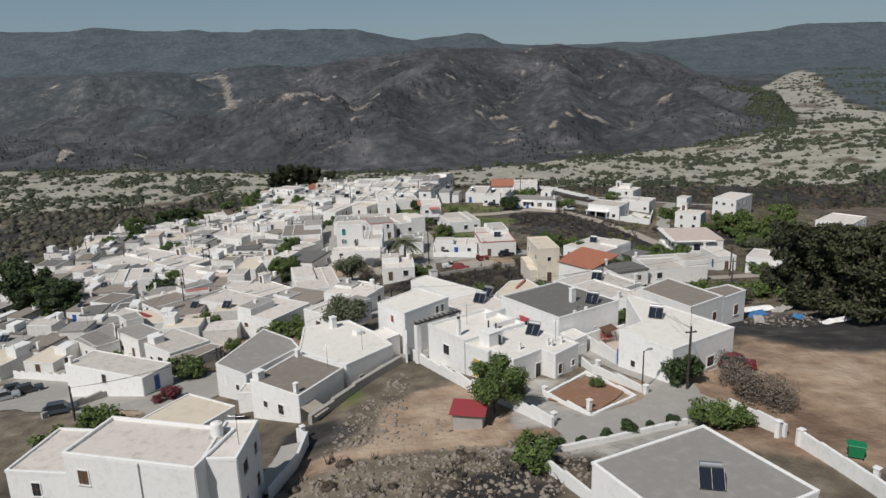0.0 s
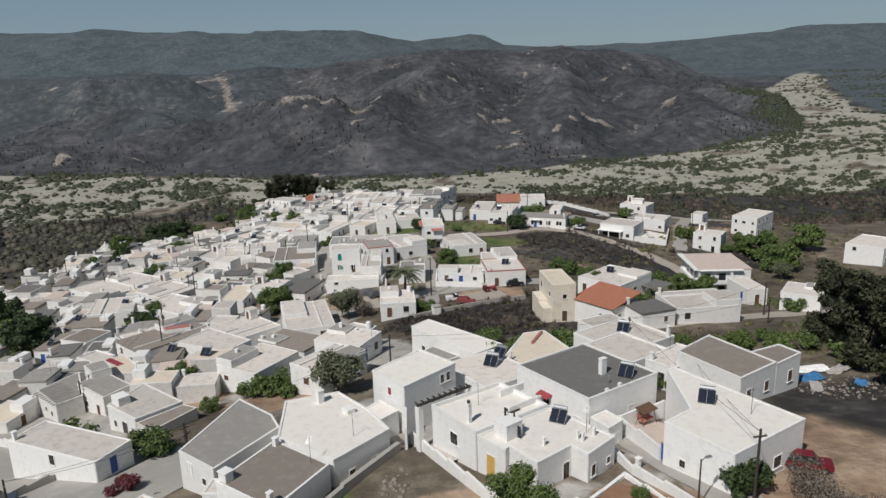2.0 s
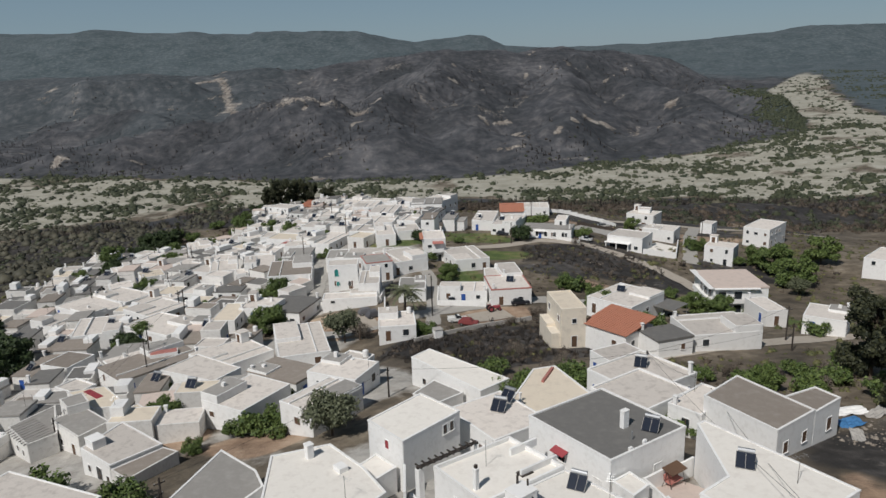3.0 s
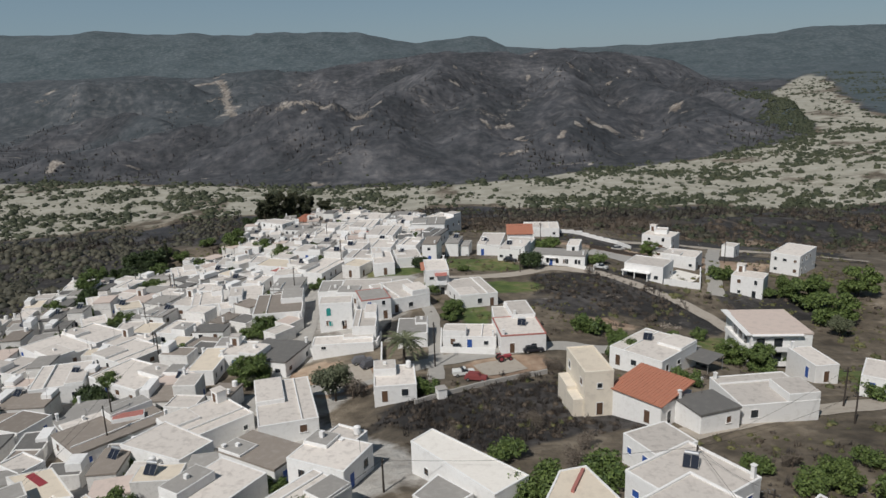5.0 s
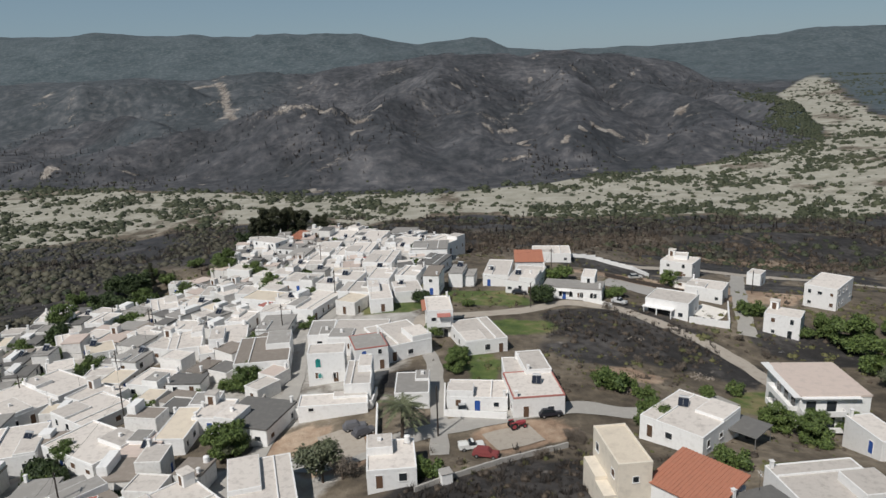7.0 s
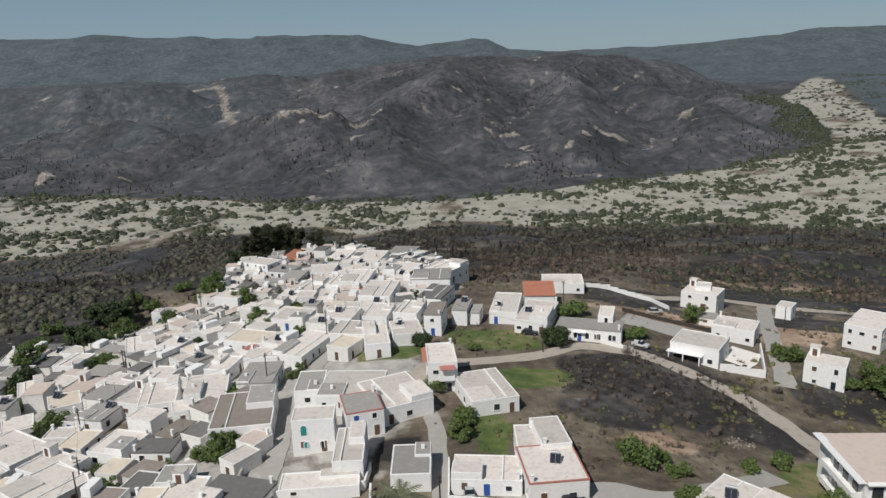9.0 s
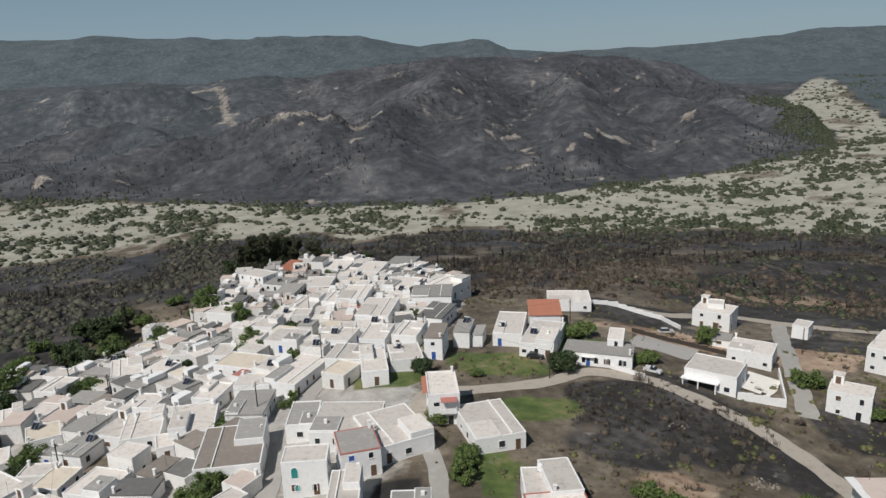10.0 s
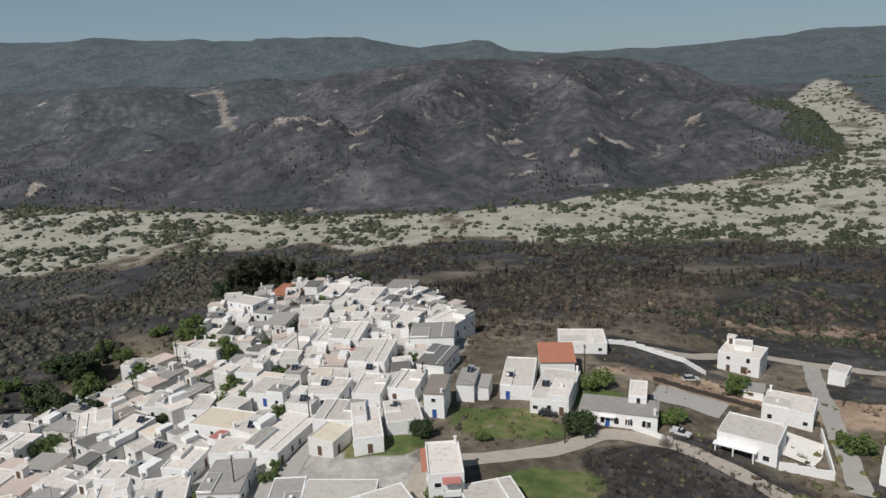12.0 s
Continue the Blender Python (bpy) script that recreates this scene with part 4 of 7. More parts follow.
house(-61.5, 171.0, 13.7, 9.9, -30, 80.9, 3.0, "white")
house(-48.0, 175.6, 5.3, 11.7, -2, 81.5, 3.0, "cream")
house(-52.2, 169.1, 5.9, 7.8, -6, 81.0, 2.8, "pink")
house(-34.7, 175.8, 10.1, 10.6, -17, 82.9, 3.2, "graydark")
house(-43.2, 179.9, 5.9, 7.7, -5, 81.9, 3.0, "white")
house(-27.3, 149.5, 9.2, 16.0, 16, 84.9, 3.0, "white")
house(-55.2, 147.7, 9.8, 15.3, -42, 82.1, 3.0, "brown")
house(-60.5, 153.6, 5.7, 12.4, -48, 81.5, 3.2, "gray")
house(-40.3, 148.5, 10.0, 11.9, -44, 82.9, 3.4, "white")
house(-25.9, 129.3, 10.3, 6.4, -31, 87.6, 3.0, "brown")
house(-29.5, 119.7, 8.0, 9.9, -31, 88.6, 3.2, "white")
house(-15.8, 124.0, 8.5, 7.1, -25, 90.2, 3.3, "white")
house(-15.2, 129.4, 4.8, 5.8, -28, 89.1, 3.4, "white")
house(-73.8, 153.6, 6.5, 7.0, -19, 80.3, 3.0, "brown")
house(-88.7, 194.1, 15.0, 9.9, -35, 77.8, 3.0, "white")
house(-91.7, 184.3, 8.1, 8.6, -17, 77.7, 3.0, "white")
house(-83.9, 202.2, 13.2, 8.4, -31, 77.9, 3.0, "white")
house(-68.9, 186.4, 10.7, 10.9, -33, 79.5, 3.0, "white")
house(-71.7, 194.0, 10.0, 7.4, -25, 78.8, 3.0, "white")
house(-62.4, 199.9, 7.5, 8.5, -14, 79.5, 3.0, "white")
house(-72.7, 214.3, 6.2, 7.7, -13, 78.6, 3.0, "gray")
house(-67.1, 220.4, 6.1, 9.2, -15, 79.4, 3.2, "white")
house(-84.2, 222.1, 6.4, 7.3, 30, 77.7, 3.0, "cream")
house(-91.0, 233.8, 5.1, 7.4, -13, 76.5, 3.0, "white")
house(-62.0, 218.9, 7.4, 11.5, 14, 80.3, 3.2, "white")
house(-51.6, 218.5, 8.3, 12.3, 12, 81.6, 3.3, "white")
house(-55.2, 211.8, 3.2, 5.5, 22, 80.5, 3.0, "white")
HOMES["arched_house"] = house(-40.0, 204.4, 11.2, 14.6, 8, 83.2, 3.6, "brownarch")
house(-41.5, 222.9, 7.5, 10.8, -1, 82.3, 3.0, "gray")
house(-52.1, 231.7, 5.7, 8.1, -11, 81.1, 3.2, "white")
house(-54.4, 197.0, 7.2, 4.9, -3, 80.2, 2.8, "graydark")
house(-46.8, 185.9, 5.3, 5.4, 1, 81.1, 2.8, "gray")
house(-80.6, 254.1, 7.3, 11.4, 23, 77.7, 3.4, "white")
house(-96.3, 250.1, 6.1, 8.7, -11, 75.3, 3.0, "white")
house(-118.9, 262.2, 4.6, 10.1, 11, 72.2, 3.0, "white")
house(-97.4, 232.5, 5.6, 8.6, 30, 76.1, 3.0, "white")
house(-89.1, 212.8, 5.9, 7.0, 29, 77.2, 3.0, "white")
house(-97.3, 297.7, 6.9, 3.8, -6, 64.7, 3.2, "white")
house(-70.7, 251.4, 6.2, 6.7, -20, 78.6, 3.4, "white")
house(-100.1, 258.9, 6.5, 5.2, -19, 74.4, 3.2, "white")
house(-49.1, 246.2, 11.6, 8.1, -18, 81.7, 3.2, "cream")
house(-89.9, 309.3, 8.0, 7.8, -33, 64.6, 3.0, "white")
house(-65.1, 270.4, 7.1, 8.0, -29, 77.4, 3.0, "gray")
house(-57.5, 257.7, 5.1, 8.4, -3, 79.9, 3.0, "white")
house(-70.4, 265.3, 5.2, 9.1, 1, 77.5, 3.2, "white")
house(-101.7, 321.9, 5.7, 8.8, -0, 62.9, 3.2, "gray")
house(-75.7, 318.2, 9.4, 8.0, -17, 69.9, 6.0, "two")
house(-76.4, 366.0, 12.8, 8.9, -29, 68.6, 5.0, "two")
house(-68.2, 389.5, 6.6, 11.9, -18, 64.3, 3.4, "tile")
house(-66.5, 230.9, 6.9, 6.8, -9, 79.6, 3.2, "white")
house(-75.3, 229.5, 7.8, 6.5, -21, 78.6, 3.2, "white")
house(-34.5, 237.2, 7.7, 15.4, -21, 83.1, 3.2, "white")
house(-43.3, 233.4, 7.8, 6.4, -1, 82.5, 3.3, "white")
house(-23.7, 242.5, 8.9, 9.2, -10, 84.6, 3.2, "white")
house(-17.6, 235.8, 5.7, 12.6, 9, 85.3, 3.5, "white")
house(-10.9, 241.3, 7.2, 9.3, 10, 84.7, 3.2, "white")
house(-3.8, 249.0, 4.3, 9.5, -9, 86.5, 5.6, "brown2")
house(-3.8, 272.8, 7.1, 11.9, -20, 83.3, 3.4, "graydark")
house(-5.2, 287.5, 11.5, 10.9, -3, 84.1, 4.6, "graytwo")
house(-0.5, 301.7, 9.7, 11.1, -35, 82.5, 4.2, "white")
house(-28.3, 293.9, 8.4, 13.7, -7, 82.4, 3.6, "white")
house(-20.0, 275.4, 9.1, 15.2, -8, 83.9, 3.4, "white")
house(-14.9, 307.0, 9.2, 11.7, -22, 80.9, 3.4, "white")
house(-30.8, 367.8, 9.5, 14.9, -11, 69.2, 3.4, "white")
house(-46.6, 383.1, 10.2, 16.0, -10, 66.3, 3.4, "white")
house(-47.4, 344.7, 8.2, 12.9, -4, 70.6, 3.4, "white")
house(-59.8, 346.1, 8.0, 13.1, -8, 68.0, 3.2, "gray")
house(-42.9, 293.1, 7.2, 12.0, -14, 80.0, 3.2, "white")
house(-35.0, 294.8, 4.7, 10.4, -10, 80.9, 3.4, "white")
house(-47.9, 285.5, 5.9, 10.6, -5, 79.7, 3.2, "white")
house(-41.6, 259.8, 9.0, 8.7, -14, 82.4, 3.2, "white")
house(-28.2, 255.2, 8.4, 9.0, -12, 84.1, 3.4, "white")
house(-18.3, 254.4, 6.3, 10.8, -9, 84.7, 3.4, "white")
house(-10.4, 256.0, 6.3, 10.1, -15, 84.7, 3.4, "white")
house(-19.2, 389.8, 11.5, 11.4, -15, 65.7, 3.4, "gray")
house(-65.5, 357.7, 10.0, 9.6, -20, 67.6, 3.2, "gray")
house(-52.5, 264.1, 6.7, 8.9, -8, 80.5, 3.2, "white")
house(-50.9, 277.0, 6.2, 7.5, -13, 79.7, 3.2, "white")
house(-27.4, 69.5, 7.0, 6.9, -29, 94.5, 2.6, "cream")

# the cluster at the near edge of the village
wing("terrace_house", [(-1.7, 80.2), (2.4, 74.6), (9.8, 79.6), (5.5, 85.0)], 95.0, 99.7, LIME_ROOF, "whitewashed house with cream roof terrace and low parapet", 0.38, [(0, 0.52, 1.9, 1.1, 1.2, "window", PANE)])
wing_box("terrace_house", "chimney", 1.9, 77.0, 99.32, 0.4, 0.4, 1.9, PLASTER, "slim white chimney with dark cowl", cap=0.03)
wing_box("terrace_house", "cowl", 1.9, 77.0, 101.34, 0.26, 0.26, 0.3, POLE_WOOD)
wing_box("terrace_house", "low_wall", 6.6, 83.0, 99.32, 0.25, 3.2, 0.75, PLASTER, turn=-55)
wing_box("terrace_house", "low_wall", 7.6, 79.9, 99.32, 4.2, 0.25, 0.6, PLASTER, turn=34)
wing_box("terrace_house", "hatch", 6.3, 79.2, 99.32, 1.3, 0.9, 0.12, POLE_WOOD, "dark roof hatch", turn=34)
wing("yellow_door_house", [(2.5, 74.5), (4.9, 71.8), (5.3, 72.4), (7.4, 69.5), (10.8, 72.2), (12.0, 70.6), (15.1, 73.6), (9.9, 79.5)], 95.6, 99.4, LIME_ROOF,
     "stepped white house with pale roof and ochre doors", 0.1, [(0, 0.5, 0.3, 1.0, 2.1, "door", YELLOW), (2, 0.3, 0.3, 1.0, 2.1, "door", YELLOW), (3, 0.86, 0.3, 0.8, 2.0, "door", PANE), (5, 0.2, 1.3, 0.6, 1.1, "window", PANE), (5, 0.75, 1.5, 0.5, 0.6, "window", PANE)])
wing_box("yellow_door_house", "stair_head", 5.4, 74.4, 99.3, 2.0, 1.7, 1.5, PLASTER, "boxy white stair head", 38, 0.04)
wing_box("yellow_door_house", "hatch_door", 6.28, 73.9, 99.4, 0.08, 0.6, 1.1, PANE, turn=38)
wing_box("yellow_door_house", "flue", 5.2, 75.2, 100.9, 0.16, 0.16, 0.8, POLE_WOOD)
wing_box("yellow_door_house", "flue", 6.0, 74.9, 100.9, 0.14, 0.14, 0.6, POLE_WOOD)
for x, y in ((8.4, 72.4), (11.6, 73.4), (12.0, 73.0), (13.2, 73.9)):
    wing_box("yellow_door_house", "vent", x, y, 99.3, 0.22, 0.22, 0.75, PLASTER, cap=0.04)
wing("tall_house", [(-8.5, 90.0), (-4.7, 85.5), (1.0, 91.4), (-3.2, 95.8)], 93.6, 99.2, LIME_ROOF, "two-storey whitewashed house with flat cream roof", 0.1,
     [(0, 0.55, 3.7, 0.6, 0.9, "window", RED_SHEET), (0, 0.35, 1.2, 0.35, 0.6, "window", PANE), (0, 0.6, 1.1, 0.35, 0.6, "window", PANE), (1, 0.72, 3.9, 0.55, 1.0, "window", PANE), (1, 0.84, 3.9, 0.55, 1.0, "window", PANE)])
wing("lean_to", [(-9.6, 85.6), (-7.6, 83.2), (-5.4, 85.6), (-7.6, 88.2)], 93.6, 96.4, LIME_ROOF, "small white lean-to with dark window", 0.08, [(0, 0.5, 1.0, 0.6, 0.9, "window", TIMBER)])
wing("felt_house", [(7.7, 87.9), (13.8, 79.2), (22.3, 84.8), (16.2, 93.5)], 95.2, 100.3, DARK_ROOF, "whitewashed house with dark grey felt roof and tall chimney", 0.14,
     [(0, 0.44, 2.2, 0.9, 1.0, "window", PANE), (0, 0.86, 0.4, 0.9, 2.1, "door", PLASTER), (1, 0.22, 0.5, 0.9, 2.1, "door", PLASTER), (1, 0.62, 0.5, 0.9, 2.0, "door", PLASTER)])
wing_box("felt_house", "chimney", 16.5, 85.2, 100.16, 0.75, 0.5, 1.7, PLASTER, "tall white chimney", 34, 0.03)
wing_box("felt_house", "vent", 17.6, 82.2, 100.2, 0.4, 0.25, 0.3, PLASTER, turn=34)
wing_box("felt_house", "vent", 16.0, 81.0, 100.2, 0.4, 0.25, 0.3, PLASTER, turn=34)
wing_box("felt_house", "flue", 16.6, 82.8, 100.16, 0.1, 0.1, 0.9, STEEL)
wing("boiler_room", [(13.9, 78.9), (15.2, 76.6), (17.0, 78.2), (15.8, 80.3)], 95.2, 98.5, LIME_ROOF, "small white boiler room against a felt-roofed house", 0.06, [(1, 0.55, 0.3, 0.8, 1.9, "door", PLASTER)])
wing("courtyard_house", [(19.3, 73.0), (23.3, 67.2), (31.9, 72.8), (23.9, 84.6), (23.0, 84.0), (22.4, 75.3)], 96.0, 101.0, LIME_ROOF, "long white house with bare pale roof and barred window", 0.07,
     [(1, 0.62, 1.5, 1.1, 1.1, "window", PANE), (0, 0.3, 1.4, 0.6, 0.7, "window", PANE), (5, 0.5, 1.2, 0.8, 0.9, "window", PANE)])
wing("brown_roof_house", [(27.8, 95.0), (32.2, 87.0), (38.0, 91.0), (33.4, 99.8)], 93.6, 98.3, BROWN_ROOF, "scorched white house with brown streaked roof", 0.12, [(1, 0.25, 1.6, 0.8, 1.2, "window", TIMBER), (1, 0.75, 1.6, 0.8, 1.2, "window", TIMBER)])
wing("brown_roof_annex", [(36.1, 94.6), (38.0, 91.0), (42.4, 94.1), (41.0, 96.9)], 93.4, 98.0, BROWN_ROOF, "scorched white annex with brown roof", 0.12, [(1, 0.6, 1.5, 0.9, 1.4, "window", TIMBER)])
wing("white_roof_house", [(-17.9, 87.0), (-17.1, 79.2), (-10.9, 74.6), (-6.0, 80.2), (-8.4, 84.4), (-12.3, 89.0)], 93.4, 97.2, LIME_ROOF, "low white house with broad whitewashed roof", 0.1, [(2, 0.3, 1.0, 0.7, 0.7, "window", PANE), (2, 0.7, 1.0, 0.7, 0.7, "window", PANE)])
wing_box("white_roof_house", "chimney", -14.0, 86.6, 97.1, 0.7, 0.7, 1.4, PLASTER, cap=0.06)
wing_box("white_roof_house", "skylight", -10.6, 84.2, 97.1, 1.2, 1.0, 0.5, PLASTER)
wing("mud_roof_house", [(-21.1, 71.9), (-15.0, 67.5), (-11.2, 74.3), (-17.3, 79.0)], 93.0, 97.0, BROWN_ROOF, "white house with brown mud roof and thick chimney", 0.08, [(0, 0.3, 1.3, 0.6, 0.7, "window", PANE), (0, 0.62, 1.1, 0.8, 1.1, "window", PANE), (1, 0.3, 1.0, 0.6, 0.8, "window", PANE)])
wing_box("mud_roof_house", "chimney", -20.2, 72.2, 96.9, 1.0, 0.9, 0.9, PLASTER, "thick whitewashed chimney", -35, 0.08)
wing_box("mud_roof_house", "chimney", -15.4, 68.5, 96.9, 0.45, 0.45, 1.0, PLASTER, "", -35, 0.05)
wing_box("mud_roof_house", "chimney", -17.0, 78.0, 96.9, 0.5, 0.5, 0.8, PLASTER, "", -35, 0.05)
wing("grey_roof_house", [(-27.5, 80.2), (-22.9, 76.6), (-18.2, 84.6), (-19.6, 87.4), (-24.3, 91.6)], 91.6, 95.4, GREY_ROOF, "white house with grey screed roof", 0.06, [(0, 0.3, 1.0, 0.8, 2.0, "door", PLASTER), (0, 0.7, 1.4, 0.6, 0.7, "window", PANE)])
wing("long_white_house", [(-5.4, 122.6), (4.2, 110.6), (8.4, 114.2), (-2.7, 125.6)], 87.4, 92.0, LIME_ROOF, "long white house with pale roof above the burnt plot", 0.08, [(0, 0.2, 1.2, 0.8, 0.9, "window", PANE)])
wing("court_roof", [(-4.9, 112.5), (-1.8, 109.2), (2.0, 112.4), (-2.0, 116.6)], 87.6, 91.0, GREY_ROOF, "low grey slab roof between white houses", 0.05)
wing("beige_roof_house", [(7.3, 100.9), (8.9, 96.9), (17.0, 101.9), (14.0, 110.2), (11.0, 109.4)], 91.0, 95.5, CREAM_ROOF, "white house with beige roof and red painted edge", 0.1, [(4, 0.5, 1.5, 0.8, 0.9, "window", PANE)])
wing_box("beige_roof_house", "red_kerb", 12.6, 107.4, 95.4, 0.35, 4.4, 0.3, RED_EDGE, "red painted kerb", -25)
wing_box("beige_roof_house", "flue", 8.3, 100.4, 95.4, 0.25, 0.25, 1.1, PLASTER, cap=0.04)
wing("porch_house", [(-46.9, 105.3), (-41.3, 101.0), (-36.7, 105.9), (-44.4, 112.1)], 84.6, 88.3, WHITE_ROOF, "low white house with open porch and grubby roof", 0.1, [(0, 0.25, 1.0, 0.6, 0.9, "window", PANE), (0, 0.6, 0.4, 1.3, 2.0, "door", PANE), (0, 0.88, 0.9, 0.7, 1.0, "window", PANE)])
wing_box("porch_house", "stair_head", -45.2, 106.0, 88.2, 2.0, 1.7, 1.1, PLASTER, "", -39, 0.05)
wing("mud_roof_shed", [(-41.1, 100.7), (-38.2, 98.4), (-34.3, 104.6), (-36.5, 105.7)], 85.6, 87.9, BROWN_ROOF, "rough shed with brown mud roof beside a white house", 0.05, [(0, 0.5, 0.2, 0.9, 1.8, "door", PANE)], OLD_PLASTER)
wing("slab_roof_house", [(-57.1, 117.2), (-50.8, 112.1), (-48.4, 116.4), (-54.4, 121.3)], 82.0, 86.2, GREY_ROOF, "white house with pale grey slab roof", 0.06, [(0, 0.3, 1.1, 0.8, 0.9, "window", PANE), (0, 0.75, 0.4, 0.9, 2.0, "door", TIMBER)], OLD_PLASTER)
wing("stair_tower", [(-57.9, 121.4), (-55.4, 118.6), (-53.0, 120.4), (-55.5, 123.6)], 81.4, 87.4, GREY_ROOF, "small two-storey white tower with arched window", 0.08, [(0, 0.5, 4.0, 0.7, 1.1, "window", PANE)], OLD_PLASTER)
wing("cream_roof_house", [(-60.2, 127.6), (-53.2, 121.6), (-48.6, 122.6), (-55.0, 129.6)], 80.6, 85.6, CREAM_ROOF, "white house with cream roof and dark red strip", 0.1, [(0, 0.5, 1.2, 0.8, 0.9, "window", PANE)], OLD_PLASTER)
wing_box("cream_roof_house", "red_strip", -55.6, 126.8, 85.5, 4.2, 1.1, 0.06, RED_SHEET, "dark red painted strip", -38)
wing("cream_wing", [(-49.2, 118.4), (-45.6, 115.2), (-43.4, 119.8), (-47.2, 123.0)], 82.2, 85.6, CREAM_ROOF, "low cream-roofed wing beside an earth yard", 0.06, [(1, 0.5, 0.5, 0.9, 1.0, "window", PANE)], OLD_PLASTER)
wing("ribbed_roof_house", [(-63.6, 117.4), (-58.0, 112.2), (-55.4, 115.2), (-60.2, 124.0)], 81.4, 85.2, GREY_ROOF, "white house under a ribbed grey sheet roof", 0.05, [(0, 0.4, 1.2, 0.7, 0.8, "window", PANE), (0, 0.7, 1.2, 0.7, 0.8, "window", PANE)], OLD_PLASTER)
for k in range(9):
    wing_box("ribbed_roof_house", "rib", -62.2 + 0.62 * k, 117.9 - 0.5 * k, 85.15, 0.1, 4.4, 0.09, GREY_ROOF, "", -32)
wing("blue_corner_house", [(-48.9, 136.6), (-38.4, 131.6), (-35.2, 136.8), (-44.6, 143.4)], 80.4, 84.9, WHITE_ROOF, "white house with pale blue corner wall", 0.12, [(0, 0.15, 1.0, 1.2, 1.6, "window", TEAL), (0, 0.5, 1.2, 0.8, 0.9, "window", PANE), (0, 0.8, 0.3, 0.9, 2.0, "door", PANE), (1, 0.5, 1.2, 0.8, 0.9, "window", PANE)])


def sloping_sheet(key, edge, share, z, wide, deep, material, label):
    bm = bmesh.new()
    for v in block(bm, -wide / 2, wide / 2, -deep, 0.05, 0, 0.07):
        if v.co.y < -0.1:
            v.co.z -= deep * 0.35
    part("awning", bm, material, WINGS[key][0], label).matrix_local = on_edge(key, edge, share, z)


sloping_sheet("felt_house", 0, 0.44, 3.5, 1.7, 0.8, RED_SHEET, "small red window awning")
sloping_sheet("mud_roof_house", 1, 0.16, 2.6, 2.2, 2.0, TRACK, "sagging grey sheet over a lean-to")


# ---------------------------------------------------------------- the packed old quarter
def clear(x, y, r):
    for fx, fy, w, d, turn in FOOTPRINTS:
        c, s = math.cos(radians(turn)), math.sin(radians(turn))
        u, v = abs((x - fx) * c + (y - fy) * s), abs(-(x - fx) * s + (y - fy) * c)
        if u < w / 2 + r and v < d / 2 + r:
            return False
    return True


LANES = [((-36, 140), (-33, 164)), ((-33, 164), (-31, 182)), ((-31, 182), (-32, 218)), ((-32, 218), (-30, 233)), ((-30, 233), (-24, 256))]


def off_lane(x, y, gap):
    for (ax, ay), (bx, by) in LANES:
        t = max(0, min(1, ((x - ax) * (bx - ax) + (y - ay) * (by - ay)) / ((bx - ax) ** 2 + (by - ay) ** 2)))
        if math.hypot(x - ax - t * (bx - ax), y - ay - t * (by - ay)) < gap:
            return False
    return True


GARDENS = [(-101, 168, 5), (-112, 180, 5), (-87, 156, 4.5), (-93, 163, 4), (-104, 241, 4), (-109, 231, 4), (-83, 212, 3.5), (-42, 196, 3.5), (-38.5, 168, 4), (-67.5, 165.5, 3.5), (-57.8, 184, 3), (-79.5, 181.5, 2.5), (-97, 316, 3.5), (-38, 249, 3), (-72, 319, 4),
           (-53, 265, 4), (-69.5, 271, 3), (-67, 256, 2.5), (-114, 313, 4), (-90, 251, 3), (-98, 285, 4), (-60, 300, 3), (-82, 335, 3.5), (-44, 275, 2.5), (-70, 235, 2.5), (-93, 205, 3), (-41.5, 118.5, 3.0)]


def off_gardens(x, y, gap):
    return all(math.hypot(x - gx, y - gy) > r + gap for gx, gy, r in GARDENS)


dice = random.Random(11)


def in_old_quarter(x, y):
    low = np.interp(y, [112, 150, 200, 260, 300, 340, 385, 398], [-84, -106, -124, -122, -106, -88, -90, -70])
    high = np.interp(y, [112, 150, 165, 200, 240, 260, 300, 340, 398], [-24, -36, -36, -35, -22, -10, 4, 4, -18])
    return low < x < high


for k in range(5200):
    x, y = dice.uniform(-124, 5), dice.uniform(112, 398)
    w, d = dice.uniform(3.8, 6.8), dice.uniform(3.8, 7.4)
    if not in_old_quarter(x, y) or not off_lane(x, y, min(w, d) / 2 + 1.6) or not off_gardens(x, y, min(w, d) * 0.42) or not clear(x, y, min(w, d) * 0.45):
        continue
    turn = -14 + 22 * math.sin(x * 0.05 + y * 0.031) + dice.uniform(-6, 6)
    tall = dice.choice((2.4, 2.7, 2.9, 3.1, 3.4, 3.8, 4.6))
    style = dice.choices(("white", "cream", "gray", "brown", "graydark", "pink"), (48, 7, 15, 10, 7, 13) if x > -50 else (28, 8, 22, 17, 13, 12) if y > 185 else (8, 6, 30, 28, 26, 4))[0]
    house(x, y, w, d, turn, height(x, y) + tall, tall, style, k, "cottage")


